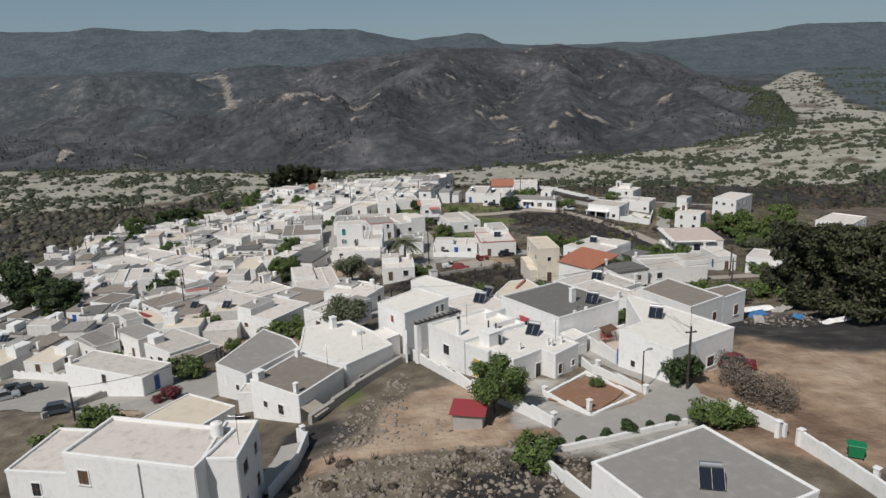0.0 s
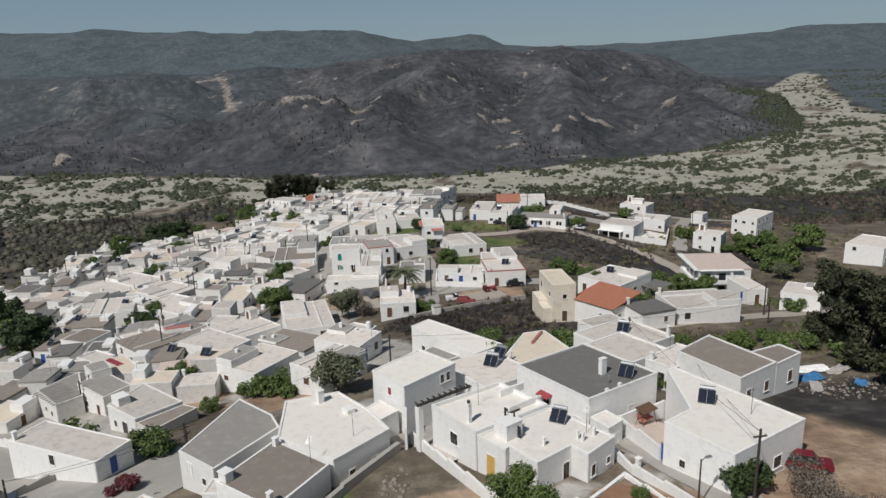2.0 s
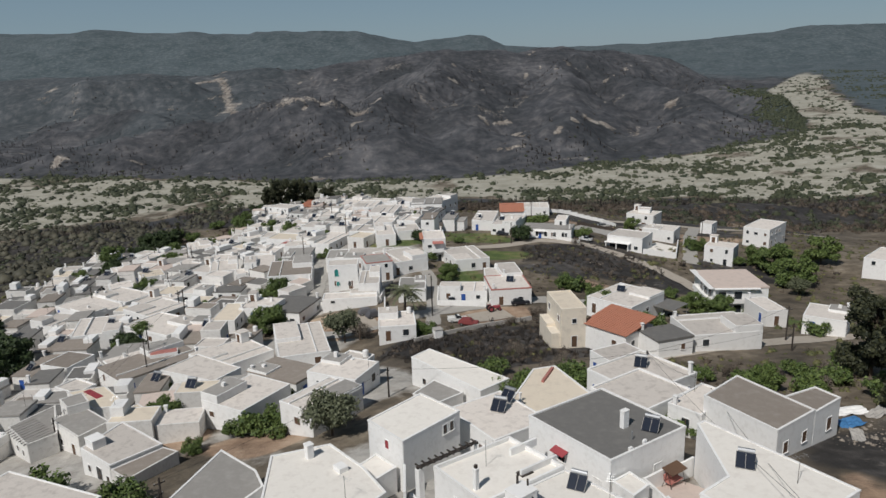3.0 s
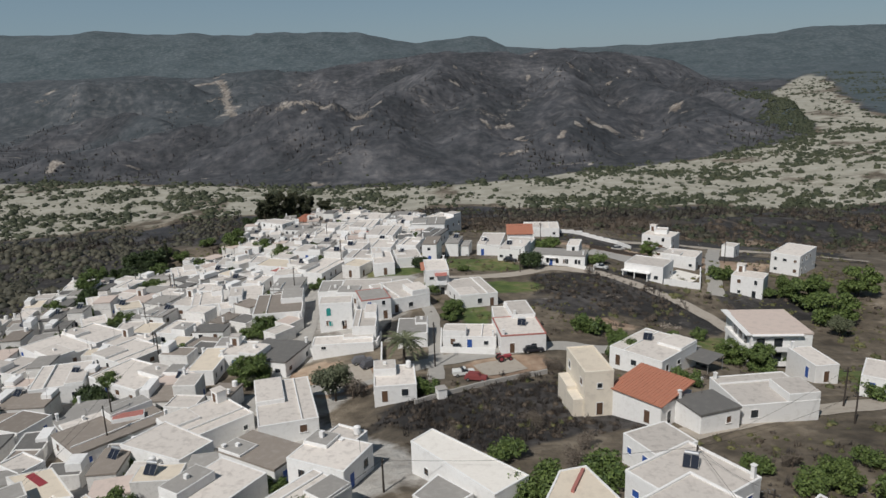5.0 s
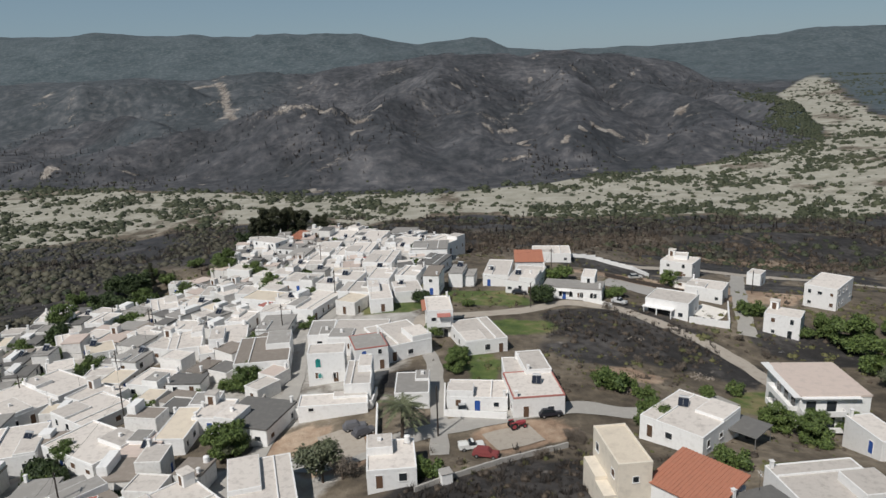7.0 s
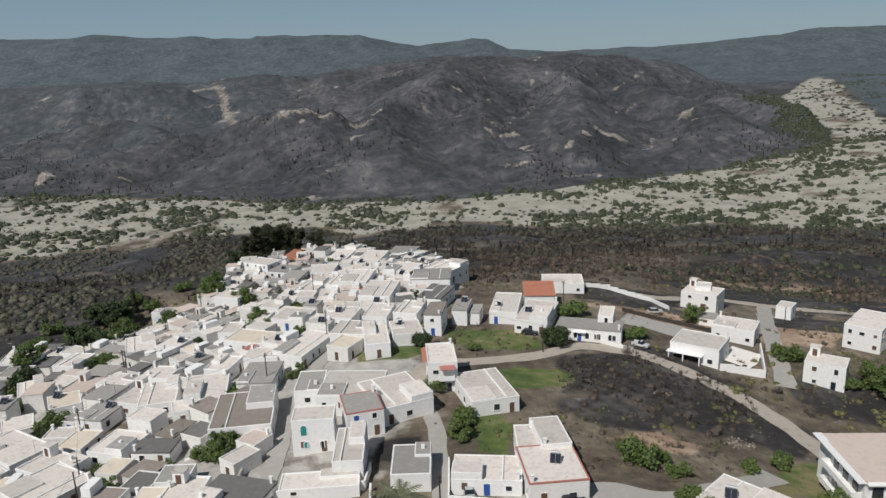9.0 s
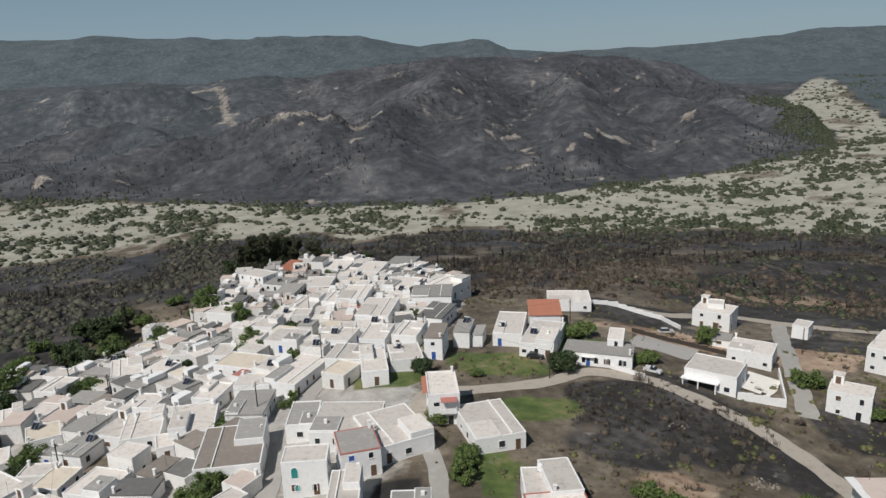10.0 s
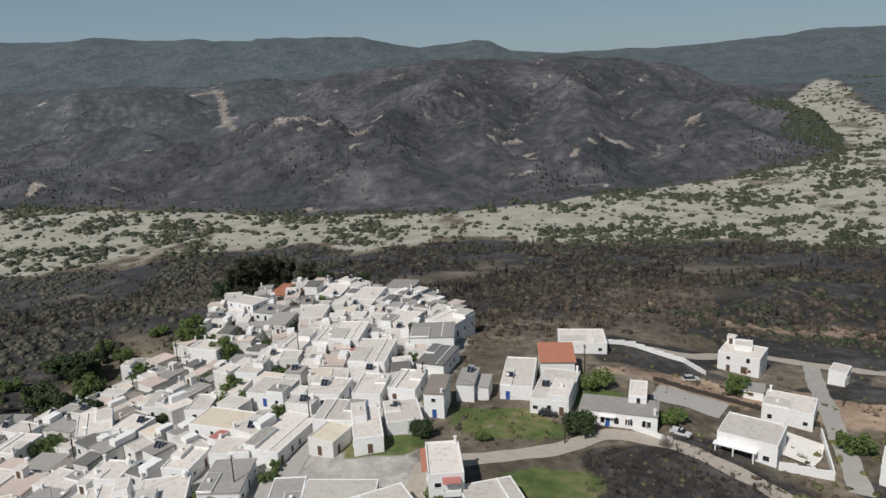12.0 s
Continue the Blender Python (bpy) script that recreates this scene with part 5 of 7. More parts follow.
# ---------------------------------------------------------------- plants
def leaf_cloud(rnd, lumps, count, leaf, flat=0.75, hollow=0.45):
    """Leaf sprays on the skins of several lumps (centre, radius), as loose quads."""
    verts, faces = [], []
    total = sum(r ** 2 for _, r in lumps)
    for (cx, cy, cz), r in lumps:
        for _ in range(int(count * r * r / total)):
            d = Vector((rnd.gauss(0, 1), rnd.gauss(0, 1), rnd.gauss(0, 1))).normalized()
            q = r * (hollow + (1 - hollow) * rnd.random() ** 0.5) * rnd.uniform(0.72, 1.28)
            c = Vector((cx + d.x * q, cy + d.y * q, cz + d.z * q * flat))
            nrm = (d + Vector((rnd.gauss(0, 0.9), rnd.gauss(0, 0.9), rnd.gauss(0.5, 0.9)))).normalized()
            a = nrm.orthogonal().normalized()
            b = nrm.cross(a)
            spin = rnd.uniform(0, 6.28)
            a, b = a * math.cos(spin) + b * math.sin(spin), b * math.cos(spin) - a * math.sin(spin)
            s = leaf * rnd.uniform(0.6, 1.4)
            i = len(verts)
            verts += [c - a * s * 1.1, c + b * s + nrm * s * 0.2, c + a * s * 1.1 - b * s * 0.4]
            faces.append((i, i + 1, i + 2))
    return verts, faces


def tree(label, leaves, lumps, trunk, lean=0.3, count=1500, leaf=0.3, seed=1, category="tree"):
    """A tree about its own origin: tapered trunk with limbs, and a ragged crown."""
    rnd = random.Random(seed)
    top = tagged(new("tree"), label, category)
    bm = bmesh.new()
    bend = Vector((rnd.uniform(-lean, lean), rnd.uniform(-lean, lean), trunk))
    tube(bm, (0, 0, -0.4), bend * 0.55, 0.07 * trunk ** 0.7 + 0.05, 0.05 * trunk ** 0.7 + 0.03)
    tube(bm, bend * 0.54, bend, 0.05 * trunk ** 0.7 + 0.03, 0.03 * trunk ** 0.7 + 0.02)
    for (cx, cy, cz), r in lumps:
        tube(bm, bend * rnd.uniform(0.5, 0.95), (cx * 0.8, cy * 0.8, cz), 0.06, 0.02, 5)
    part("trunk", bm, BARK, top)
    verts, faces = leaf_cloud(rnd, lumps, count, leaf)
    crown = new("crown", mesh_from("crown", verts, faces, leaves))
    crown.parent = top
    return top


def lumps_for(seed, n, radius, low, high, size):
    rnd = random.Random(seed)
    out = []
    for k in range(n):
        a, q = rnd.uniform(0, 6.28), radius * math.sqrt(rnd.random())
        out.append(((q * math.cos(a), q * math.sin(a), rnd.uniform(low, high)), size * rnd.uniform(0.65, 1.2)))
    return out


def palm_tree():
    top = tagged(new("palm_tree"), "tall date palm with grey-green drooping fronds", "palm tree")
    bm = bmesh.new()
    for k in range(12):
        tube(bm, (0.02 * k, 0, k * 0.42 - 0.4), (0.02 * k + 0.02, 0, k * 0.42 + 0.06), 0.26 - 0.004 * k, 0.22 - 0.004 * k, 9)
    part("trunk", bm, BARK, top)
    rnd = random.Random(5)
    for k in range(34):
        verts, faces = [], []
        a, rise = k * 2.4, rnd.uniform(-0.5, 1.2)
        out = Vector((math.cos(a), math.sin(a), 0))
        side = Vector((-out.y, out.x, 0))
        length = rnd.uniform(2.6, 3.4)
        spine = [Vector((0.25, 0, 4.9)) + out * (length * t) + Vector((0, 0, rise * length * 0.5 * t - 1.15 * t * t * (1.25 - 0.4 * rise))) for t in [i / 9 for i in range(10)]]
        for i in range(1, 10):
            blade = 0.9 * (1 - abs(i / 9 - 0.4))
            for sgn in (-1, 1):
                j = len(verts)
                verts += [spine[i - 1], spine[i], spine[i] + side * sgn * blade + out * 0.3 - Vector((0, 0, 0.18))]
                faces.append((j, j + 1, j + 2))
        f = new("frond", mesh_from("frond", verts, faces, PALM_LEAF))
        f.parent = top
    return top


BOUGAINVILLEA = tree("bougainvillea bush in magenta flower", FLOWER, lumps_for(14, 8, 1.6, 0.5, 1.8, 0.9), 0.6, count=5000, leaf=0.12, seed=14, category="bush")
BOUGAINVILLEA.scale = (0.8, 0.8, 0.75)
BOUGAINVILLEA.location = (-34.2, 81.0, height(-34.2, 81.0))
SEEDS = {
    "green": tree("leafy dark green tree with dense round crown", LEAF, lumps_for(1, 24, 2.1, 0.9, 4.6, 1.0), 2.0, count=5200, leaf=0.17, seed=1),
    "fine": tree("leafy dark green tree beside a red shed", LEAF, lumps_for(1, 26, 2.2, 0.9, 4.6, 1.0), 2.0, count=15000, leaf=0.11, seed=1),
    "round": tree("dense rounded dark green shrub tree", DARKLEAF, lumps_for(2, 14, 1.15, 0.7, 2.5, 0.85), 1.0, count=3000, leaf=0.18, seed=2),
    "olive": tree("grey-green olive tree with open crown", OLIVE, lumps_for(3, 9, 2.0, 2.4, 4.6, 1.3), 2.6, count=3600, leaf=0.18, seed=3),
    "bush": tree("bright green garden bush", LEAF, lumps_for(4, 16, 1.7, 0.3, 1.6, 0.62), 0.6, count=2100, leaf=0.13, seed=4, category="bush"),
    "tree": tree("broad green tree with uneven crown", LEAF, lumps_for(5, 26, 2.9, 1.6, 5.7, 1.1), 2.6, count=5600, leaf=0.22, seed=5),
    "big": tree("large dark green broadleaf tree", DARKLEAF, lumps_for(6, 28, 3.9, 2.6, 8.2, 1.5), 4.2, count=5600, leaf=0.33, seed=6),
    "pine": tree("tall dark pine with scorched brown patches", NEEDLE, lumps_for(7, 46, 4.3, 2.0, 12.9, 1.45), 11.0, count=13000, leaf=0.27, seed=7),
    "cypress": tree("slim dark green cypress tree", NEEDLE, [((0, 0, 1.5 + 1.3 * k), 1.25 - 0.12 * k) for k in range(7)], 8.0, 0.1, 2200, 0.28, 8),
    "dead": tree("bare grey-brown scorched tree", TWIG, lumps_for(9, 9, 1.6, 0.8, 3.6, 1.1), 2.2, count=2800, leaf=0.095, seed=9),
}
for proto in SEEDS.values():
    proto.location = (0, -90, height(0, -90))
TALL = {"green": 5.4, "fine": 5.4, "round": 3.3, "olive": 5.6, "bush": 2.2, "tree": 7.0, "big": 9.4, "pine": 14.0, "cypress": 10.2, "dead": 4.5}
sower = random.Random(21)


def plant(kind, x, y, tall, squash=1.0):
    s = tall / TALL[kind]
    place = Matrix.Translation((x, y, height(x, y) - 0.1)) @ Matrix.Rotation(sower.uniform(0, 6.28), 4, "Z") @ Matrix.Diagonal((s * sower.uniform(0.9, 1.1) / squash, s / squash, s, 1))
    return copy_thing(SEEDS[kind], place)


plant("fine", 5, 63, 5.6)
plant("round", 24.6, 67.2, 3.6)
plant("olive", -15, 106, 6.7)
plant("bush", 7, 52, 2.8)
plant("dead", 29, 63, 4.7)
plant("bush", 23.6, 57.2, 2.6)
plant("bush", 25.6, 57.4, 2.2)
plant("big", -101, 168, 11)
plant("big", -112, 180, 12)
plant("big", -87, 156, 9.5)
plant("tree", -93, 163, 8.5)
plant("tree", -116, 320, 9.0)
plant("tree", -110, 254, 9.0)
plant("pine", 60, 117, 13.1)
plant("pine", 56, 102, 14.0)
plant("pine", 56, 94, 14.0)
plant("pine", 57, 88, 14.0)
plant("bush", -50, 144, 2.5)
plant("bush", -43, 130, 2.3)
plant("bush", -34, 119, 1.8)
plant("bush", -23, 110, 2.4)
plant("bush", -36, 92, 3.5)
plant("bush", -49, 97, 4.5)
plant("green", -65, 169, 5.0)
plant("green", -37, 168, 5.9)
plant("olive", -20, 156, 7.0)
plant("bush", -46, 134, 3.6)
plant("bush", -23, 124, 2.6)
plant("bush", 30, 184, 4.1)
plant("tree", 32, 168, 5.0)
plant("tree", 57, 163, 5.8)
plant("tree", 67, 171, 4.8)
plant("bush", 40, 153, 3.2)
plant("tree", 43, 112, 4.2)
plant("bush", 40, 112, 2.9)
plant("bush", 9, 114, 3.5)
plant("bush", 7, 125, 3.0)
plant("bush", 18, 116, 4.0)
plant("bush", 68, 146, 3.6)
for x, y, tall in ((47, 108, 3.4), (52, 113, 3.0), (44, 116, 2.6), (56, 108, 3.2), (50, 119, 2.4), (60, 122, 3.0), (36, 118, 2.4), (21, 111.5, 2.6), (11.5, 116.5, 3.2), (-34, 108, 2.2), (-29, 112, 2.6)):
    plant("bush", x, y, tall)
for x, y, tall in ((49, 110, 3.4), (41, 119, 3.0), (54, 116, 3.0), (15, 122, 3.6), (18, 128, 3.2)):
    plant("dead", x, y, tall)
plant("tree", 92, 213, 9.0)
plant("tree", 91, 200, 9.0)
plant("green", 89, 219, 6.0)
plant("bush", -4, 154, 3.0)
plant("bush", -42, 197, 4.3)
plant("bush", 1.6, 199, 3.0)
plant("bush", -4, 213, 3.2)
plant("tree", -120, 273, 7.3)
plant("bush", -83, 214, 4.5)
plant("bush", -77, 283, 4.5)
plant("big", -116, 316, 11.0)
plant("cypress", -115, 329, 9.9)
plant("tree", -90, 344, 9.0)
plant("tree", -72, 319, 9.0)
plant("bush", -51, 260, 4.5)
plant("bush", -67, 265, 4.5)
plant("bush", -20, 260, 2.6)
plant("round", 24, 237, 5.8)
plant("round", -7, 236, 4.1)
plant("bush", 32, 257, 4.5)
plant("bush", -135, 310, 4.5)
plant("bush", -87, 284, 4.5)
plant("bush", -87, 250, 4.0)
plant("bush", 44, 240, 3.4)
plant("tree", 64, 258, 5.5)
plant("bush", 77, 233, 4.3)
plant("tree", -109, 306, 9.0)
plant("tree", -90, 335, 9.0)
plant("tree", 0.6, 193, 4.6)
plant("big", -104, 424, 11.0)
plant("big", -93, 428, 12.0)
plant("big", -82, 424, 9.0)
plant("big", -70, 432, 9.0)
plant("big", -58, 430, 8.0)
plant("big", -40, 428, 7.0)
for x, y, tall in ((30.5, 184.6, 2.2), (33.4, 185, 2.0), (34.7, 180.5, 2.4), (54.5, 188, 2.6), (48.4, 185, 2.2), (28, 188, 1.6), (83.5, 219, 2.8), (91, 224, 3.0), (1.4, 198, 3.0), (5, 235, 2.0), (-39.5, 74.3, 3.0), (-43.2, 71.2, 2.6), (-41.5, 78, 2.0), (-37, 70, 2.2)):
    plant("bush", x, y, tall)
for x, y, tall in ((37, 204, 2.0), (39, 200, 2.2), (47.6, 197.7, 2.4), (39.8, 231.7, 2.6), (67.1, 216, 2.4), (69.5, 208, 2.8), (70, 200, 2.6), (27.5, 215.5, 1.6), (44, 203, 1.8), (52, 207, 1.6), (13, 157, 2.6), (18, 163.5, 2.8)):
    plant("dead", x, y, tall)
for k in range(6):
    plant("round", 9.5 + 2.2 * k, 54.3 + 0.72 * k, (1.3, 0.9, 1.1, 1.5, 0.9, 1.2)[k])
plant("pine", -86, 404, 18.5)
plant("pine", -78, 407, 17.0)
plant("pine", -71, 410, 15.0)
plant("pine", -91, 402, 14.5)
plant("pine", -62, 412, 12.0)
plant("olive", 88, 192, 5.0)
plant("olive", 95, 216, 5.0)
plant("dead", 98, 206, 5.0)
plant("tree", 107, 218, 9.0)
plant("green", 58, 166, 5.5)
plant("tree", 54, 169, 5.5)
plant("green", 32, 166, 5.5)
plant("big", -120, 300, 9.0)
plant("big", -112, 292, 8.0)
plant("big", -124, 318, 8.0)
plant("bush", -126, 305, 4.0)
plant("bush", -130, 292, 4.0)
plant("bush", -118, 336, 4.5)
plant("bush", -104, 348, 4.0)
plant("bush", -96, 355, 4.0)
plant("bush", -110, 330, 5.0)
plant("bush", 15.6, 67.2, 1.5, 1.6)
plant("bush", -1.0, 101.9, 2.6)
plant("bush", 25.0, 97.2, 2.6)
plant("bush", 26.6, 95.2, 2.4)
plant("bush", 23.4, 99.0, 2.2)
plant("dead", 31, 61, 4.2)
plant("dead", 29.5, 67.5, 4.0)
plant("dead", -17, 156, 5)
plant("dead", 19.5, 163, 3)
plant("dead", 0, 132, 3)
plant("dead", 12, 137, 3.2)
for gx, gy, gr in GARDENS[4:]:
    for k in range(3):
        a = sower.uniform(0, 6.28)
        plant(sower.choice(("green", "tree", "round")) if k == 0 else sower.choice(("bush", "bush", "olive")), gx + 0.55 * gr * k * 0.5 * math.cos(a), gy + 0.55 * gr * k * 0.5 * math.sin(a), gr * (1.5 if k == 0 else 0.8) * sower.uniform(0.85, 1.15))
# small trees and bushes in the yards between the old houses
for k in range(700):
    x, y = sower.uniform(-118, 0), sower.uniform(112, 392)
    if in_old_quarter(x, y) and clear(x, y, 0.7) and off_lane(x, y, 2.4) and sower.random() < 0.5:
        plant(sower.choice(("bush", "bush", "round", "olive", "green")), x, y, sower.uniform(2.0, 4.2))


# ---------------------------------------------------------------- street things
palm = palm_tree()
palm.matrix_world = Matrix.Translation((-8.6, 166.5, height(-8.6, 166.5))) @ Matrix.Scale(1.25, 4)


def utility_pole(x, y, tall):
    ob = tagged(new("utility_pole"), "dark tarred wooden utility pole beside a lane", "pole", "utility poles")
    ob.matrix_world = pose(x, y, height(x, y), 0, 0, (x * 37 + y * 11) % 180)
    bm = bmesh.new()
    tube(bm, (0, 0, -0.6), (0.06, 0.03, tall), 0.15, 0.10, 8)
    part("post", bm, POLE_WOOD, ob)
    bm = bmesh.new()
    block(bm, -0.55, 0.65, -0.05, 0.07, tall - 0.7, tall - 0.58, 0.01)
    part("crossarm", bm, POLE_WOOD, ob)
    for k in (-0.45, 0.5):
        bm = bmesh.new()
        tube(bm, (k, 0, tall - 0.58), (k, 0, tall - 0.42), 0.045, 0.03, 6)
        part("insulator", bm, STEEL, ob)
    return ob


utility_pole(24.5, 65.8, 6.8)
utility_pole(-27.6, 82.9, 5.7)
utility_pole(-55.9, 115.6, 5.2)
utility_pole(-56.2, 150.1, 9.0)
utility_pole(-44.2, 78.0, 4.5)
utility_pole(-30.2, 89.0, 4.5)
utility_pole(-54.5, 144.3, 8.4)
utility_pole(-59.5, 178.9, 9.0)
utility_pole(-91.2, 200.3, 6.3)
utility_pole(-111.5, 219.5, 7.7)
utility_pole(26.6, 112.1, 6.4)
utility_pole(31.4, 103.9, 4.5)
utility_pole(60.1, 141.6, 6.5)
utility_pole(-8.6, 117.9, 4.5)
utility_pole(57.4, 134.0, 4.9)
utility_pole(-2.7, 166.6, 9.0)
utility_pole(-74.8, 209.8, 6.4)
utility_pole(-64.6, 189.1, 6.4)
utility_pole(-39.6, 220.6, 8.4)
utility_pole(-70.3, 241.8, 5.2)
utility_pole(-82.1, 246.4, 5.4)
utility_pole(-119.0, 303.4, 7.0)
utility_pole(-78.5, 240.3, 6.6)
utility_pole(-96.4, 255.9, 5.8)
utility_pole(-69.6, 283.8, 5.8)
utility_pole(-91.5, 296.9, 7.8)
utility_pole(-89.8, 326.2, 7.0)
utility_pole(-30.1, 242.5, 8.8)
utility_pole(31.3, 267.6, 7.3)
utility_pole(20.8, 233.4, 6.6)
utility_pole(86.4, 254.3, 6.8)
utility_pole(-41.1, 286.5, 8.8)
utility_pole(-7.1, 258.4, 6.9)


def solar_heater():
    ob = tagged(new("solar_water_heater"), "roof solar water heater with dark glass panel and steel tank", "water heater", "solar water heaters")
    bm = bmesh.new()
    verts = block(bm, -0.95, 0.95, -0.85, 0.85, -0.05, 0.05, 0.015)
    bmesh.ops.transform(bm, matrix=pose(0, 0, 0.75, 42, 0, 0), verts=bm.verts)
    part("panel", bm, SOLAR, ob, "dark glass collector panel")
    bm = bmesh.new()
    for k in (-0.96, 0.0, 0.96):
        block(bm, k - 0.02, k + 0.02, -0.86, 0.86, -0.03, 0.062)
    bmesh.ops.transform(bm, matrix=pose(0, 0, 0.75, 42, 0, 0), verts=bm.verts)
    part("panel_frame", bm, CONCRETE, ob)
    bm = bmesh.new()
    tube(bm, (-0.85, 0.75, 1.5), (0.85, 0.75, 1.5), 0.27, 0.27, 14)
    part("tank", bm, STEEL, ob, "round steel water tank")
    for k in (-0.8, 0.8):
        bm = bmesh.new()
        tube(bm, (k, 0.75, 0), (k, 0.72, 1.3), 0.03, 0.03, 5)
        tube(bm, (k, -0.6, 0), (k, -0.6, 0.2), 0.03, 0.03, 5)
        tube(bm, (k, -0.62, 0.05), (k, 0.75, 0.05), 0.025, 0.025, 5)
        part("stand", bm, STEEL, ob)
    return ob


def aerial():
    ob = tagged(new("tv_aerial"), "thin rusty television aerial on a roof", "aerial", "roof aerials")
    bm = bmesh.new()
    tube(bm, (0, 0, 0), (0.03, 0, 2.6), 0.025, 0.02, 5)
    part("mast", bm, POLE_WOOD, ob)
    bm = bmesh.new()
    tube(bm, (-0.7, 0, 2.4), (0.7, 0, 2.45), 0.014, 0.014, 4)
    boom = part("antenna", bm, STEEL, ob)
    bm = bmesh.new()
    tube(bm, (0, -0.3, 0), (0, 0.3, 0), 0.012, 0.012, 4)
    rod = part("rod", bm, STEEL, boom)
    rod.location = (-0.6, 0, 2.42)
    for k in range(1, 4):
        more = new("rod", rod.data)
        more.parent = boom
        more.location = (-0.6 + 0.38 * k, 0, 2.42)
    return ob


def water_tank():
    ob = tagged(new("water_tank"), "small white plastic water tank on a roof", "water tank", "roof water tanks")
    bm = bmesh.new()
    bmesh.ops.create_cone(bm, cap_ends=True, segments=16, radius1=0.5, radius2=0.48, depth=1.0, matrix=Matrix.Translation((0, 0, 0.6)))
    bmesh.ops.create_cone(bm, cap_ends=True, segments=16, radius1=0.48, radius2=0.2, depth=0.16, matrix=Matrix.Translation((0, 0, 1.17)))
    part("drum", bm, PLASTER, ob)
    bm = bmesh.new()
    block(bm, -0.55, 0.55, -0.55, 0.55, 0, 0.1, 0.01)
    part("plinth", bm, CONCRETE, ob)
    return ob


def roof_hut():
    ob = tagged(new("stair_hut"), "small whitewashed stair hut on a flat roof", "hut", "stair huts")
    bm = bmesh.new()
    block(bm, -1.0, 1.0, -0.9, 0.9, 0, 2.0, 0.05)
    part("wall", bm, PLASTER, ob)
    bm = bmesh.new()
    block(bm, -1.12, 1.12, -1.02, 1.02, 2.0, 2.14, 0.02)
    part("roof", bm, WHITE_ROOF, ob)
    add_opening(ob, "door", 0, -0.9, 0.05, 0, 0.95, 1.6, TIMBER)
    return ob


kit = {"heater": solar_heater(), "aerial": aerial(), "tank": water_tank(), "hut": roof_hut()}
pick = random.Random(31)
for x, y, w, d, turn, z, style in ROOFS:
    c, s = math.cos(radians(turn)), math.sin(radians(turn))

    def on_roof(u, v):
        return x + u * c - v * s, y + u * s + v * c

    free_u, free_v = w / 2 - 1.5, d / 2 - 1.5
    if free_u > 0.4 and free_v > 0.4 and style != "apt" and not (style == "cream" and w < 5) and (pick.random() < 0.13 if y > 112 else style not in ("near", "brown", "cream") and w > 8 and d > 7):
        hx, hy = on_roof(pick.uniform(-free_u, free_u) * (0.4 if y < 112 else 1), pick.uniform(-free_v, free_v) * (0.4 if y < 112 else 1))
        copy_thing(kit["heater"], pose(hx, hy, z, 0, 0, pick.uniform(-38, -8)) @ Matrix.Scale(0.85, 4))
    if pick.random() < 0.22:
        hx, hy = on_roof(pick.choice((-1, 1)) * (w / 2 - 0.5), pick.uniform(-free_v, free_v))
        copy_thing(kit["aerial"], pose(hx, hy, z, 0, 0, pick.uniform(0, 180)))
    if pick.random() < 0.08 and free_u > 0.2:
        hx, hy = on_roof(w / 2 - 1.0, d / 2 - 1.0)
        copy_thing(kit["tank"], pose(hx, hy, z, 0, 0, pick.uniform(0, 180)))
    if pick.random() < 0.12 and w > 5.5 and d > 6 and y > 112:
        hx, hy = on_roof(-w / 2 + 1.4, d / 2 - 1.3)
        copy_thing(kit["hut"], pose(hx, hy, z, 0, 0, turn))
for hx, hy, hz, turn in ((10.4, 76.7, 99.3, -28), (18.8, 84.4, 100.16, -30), (24.4, 76.6, 100.93, -24), (6.6, 98.0, 96.9, -40)):
    copy_thing(kit["heater"], pose(hx, hy, hz, 0, 0, turn) @ Matrix.Scale(0.8, 4))
for hx, hy, hz in ((12.6, 74.4, 99.3), (27.5, 74.0, 100.93), (-9.5, 79.0, 97.1), (-13.0, 74.6, 96.92), (3.0, 80.5, 99.3)):
    copy_thing(kit["aerial"], pose(hx, hy, hz, 0, 0, pick.uniform(0, 180)))
for proto in kit.values():
    for ob in (*proto.children_recursive, proto):
        bpy.data.objects.remove(ob)


def paint(name, colour, rough=0.3):
    return surface(name, colour, [c * 0.92 for c in colour], 1.0, rough, 0.0, None, 1, 0, 0.0)


TYRE = paint("tyre_rubber", (0.02, 0.02, 0.02), 0.9)


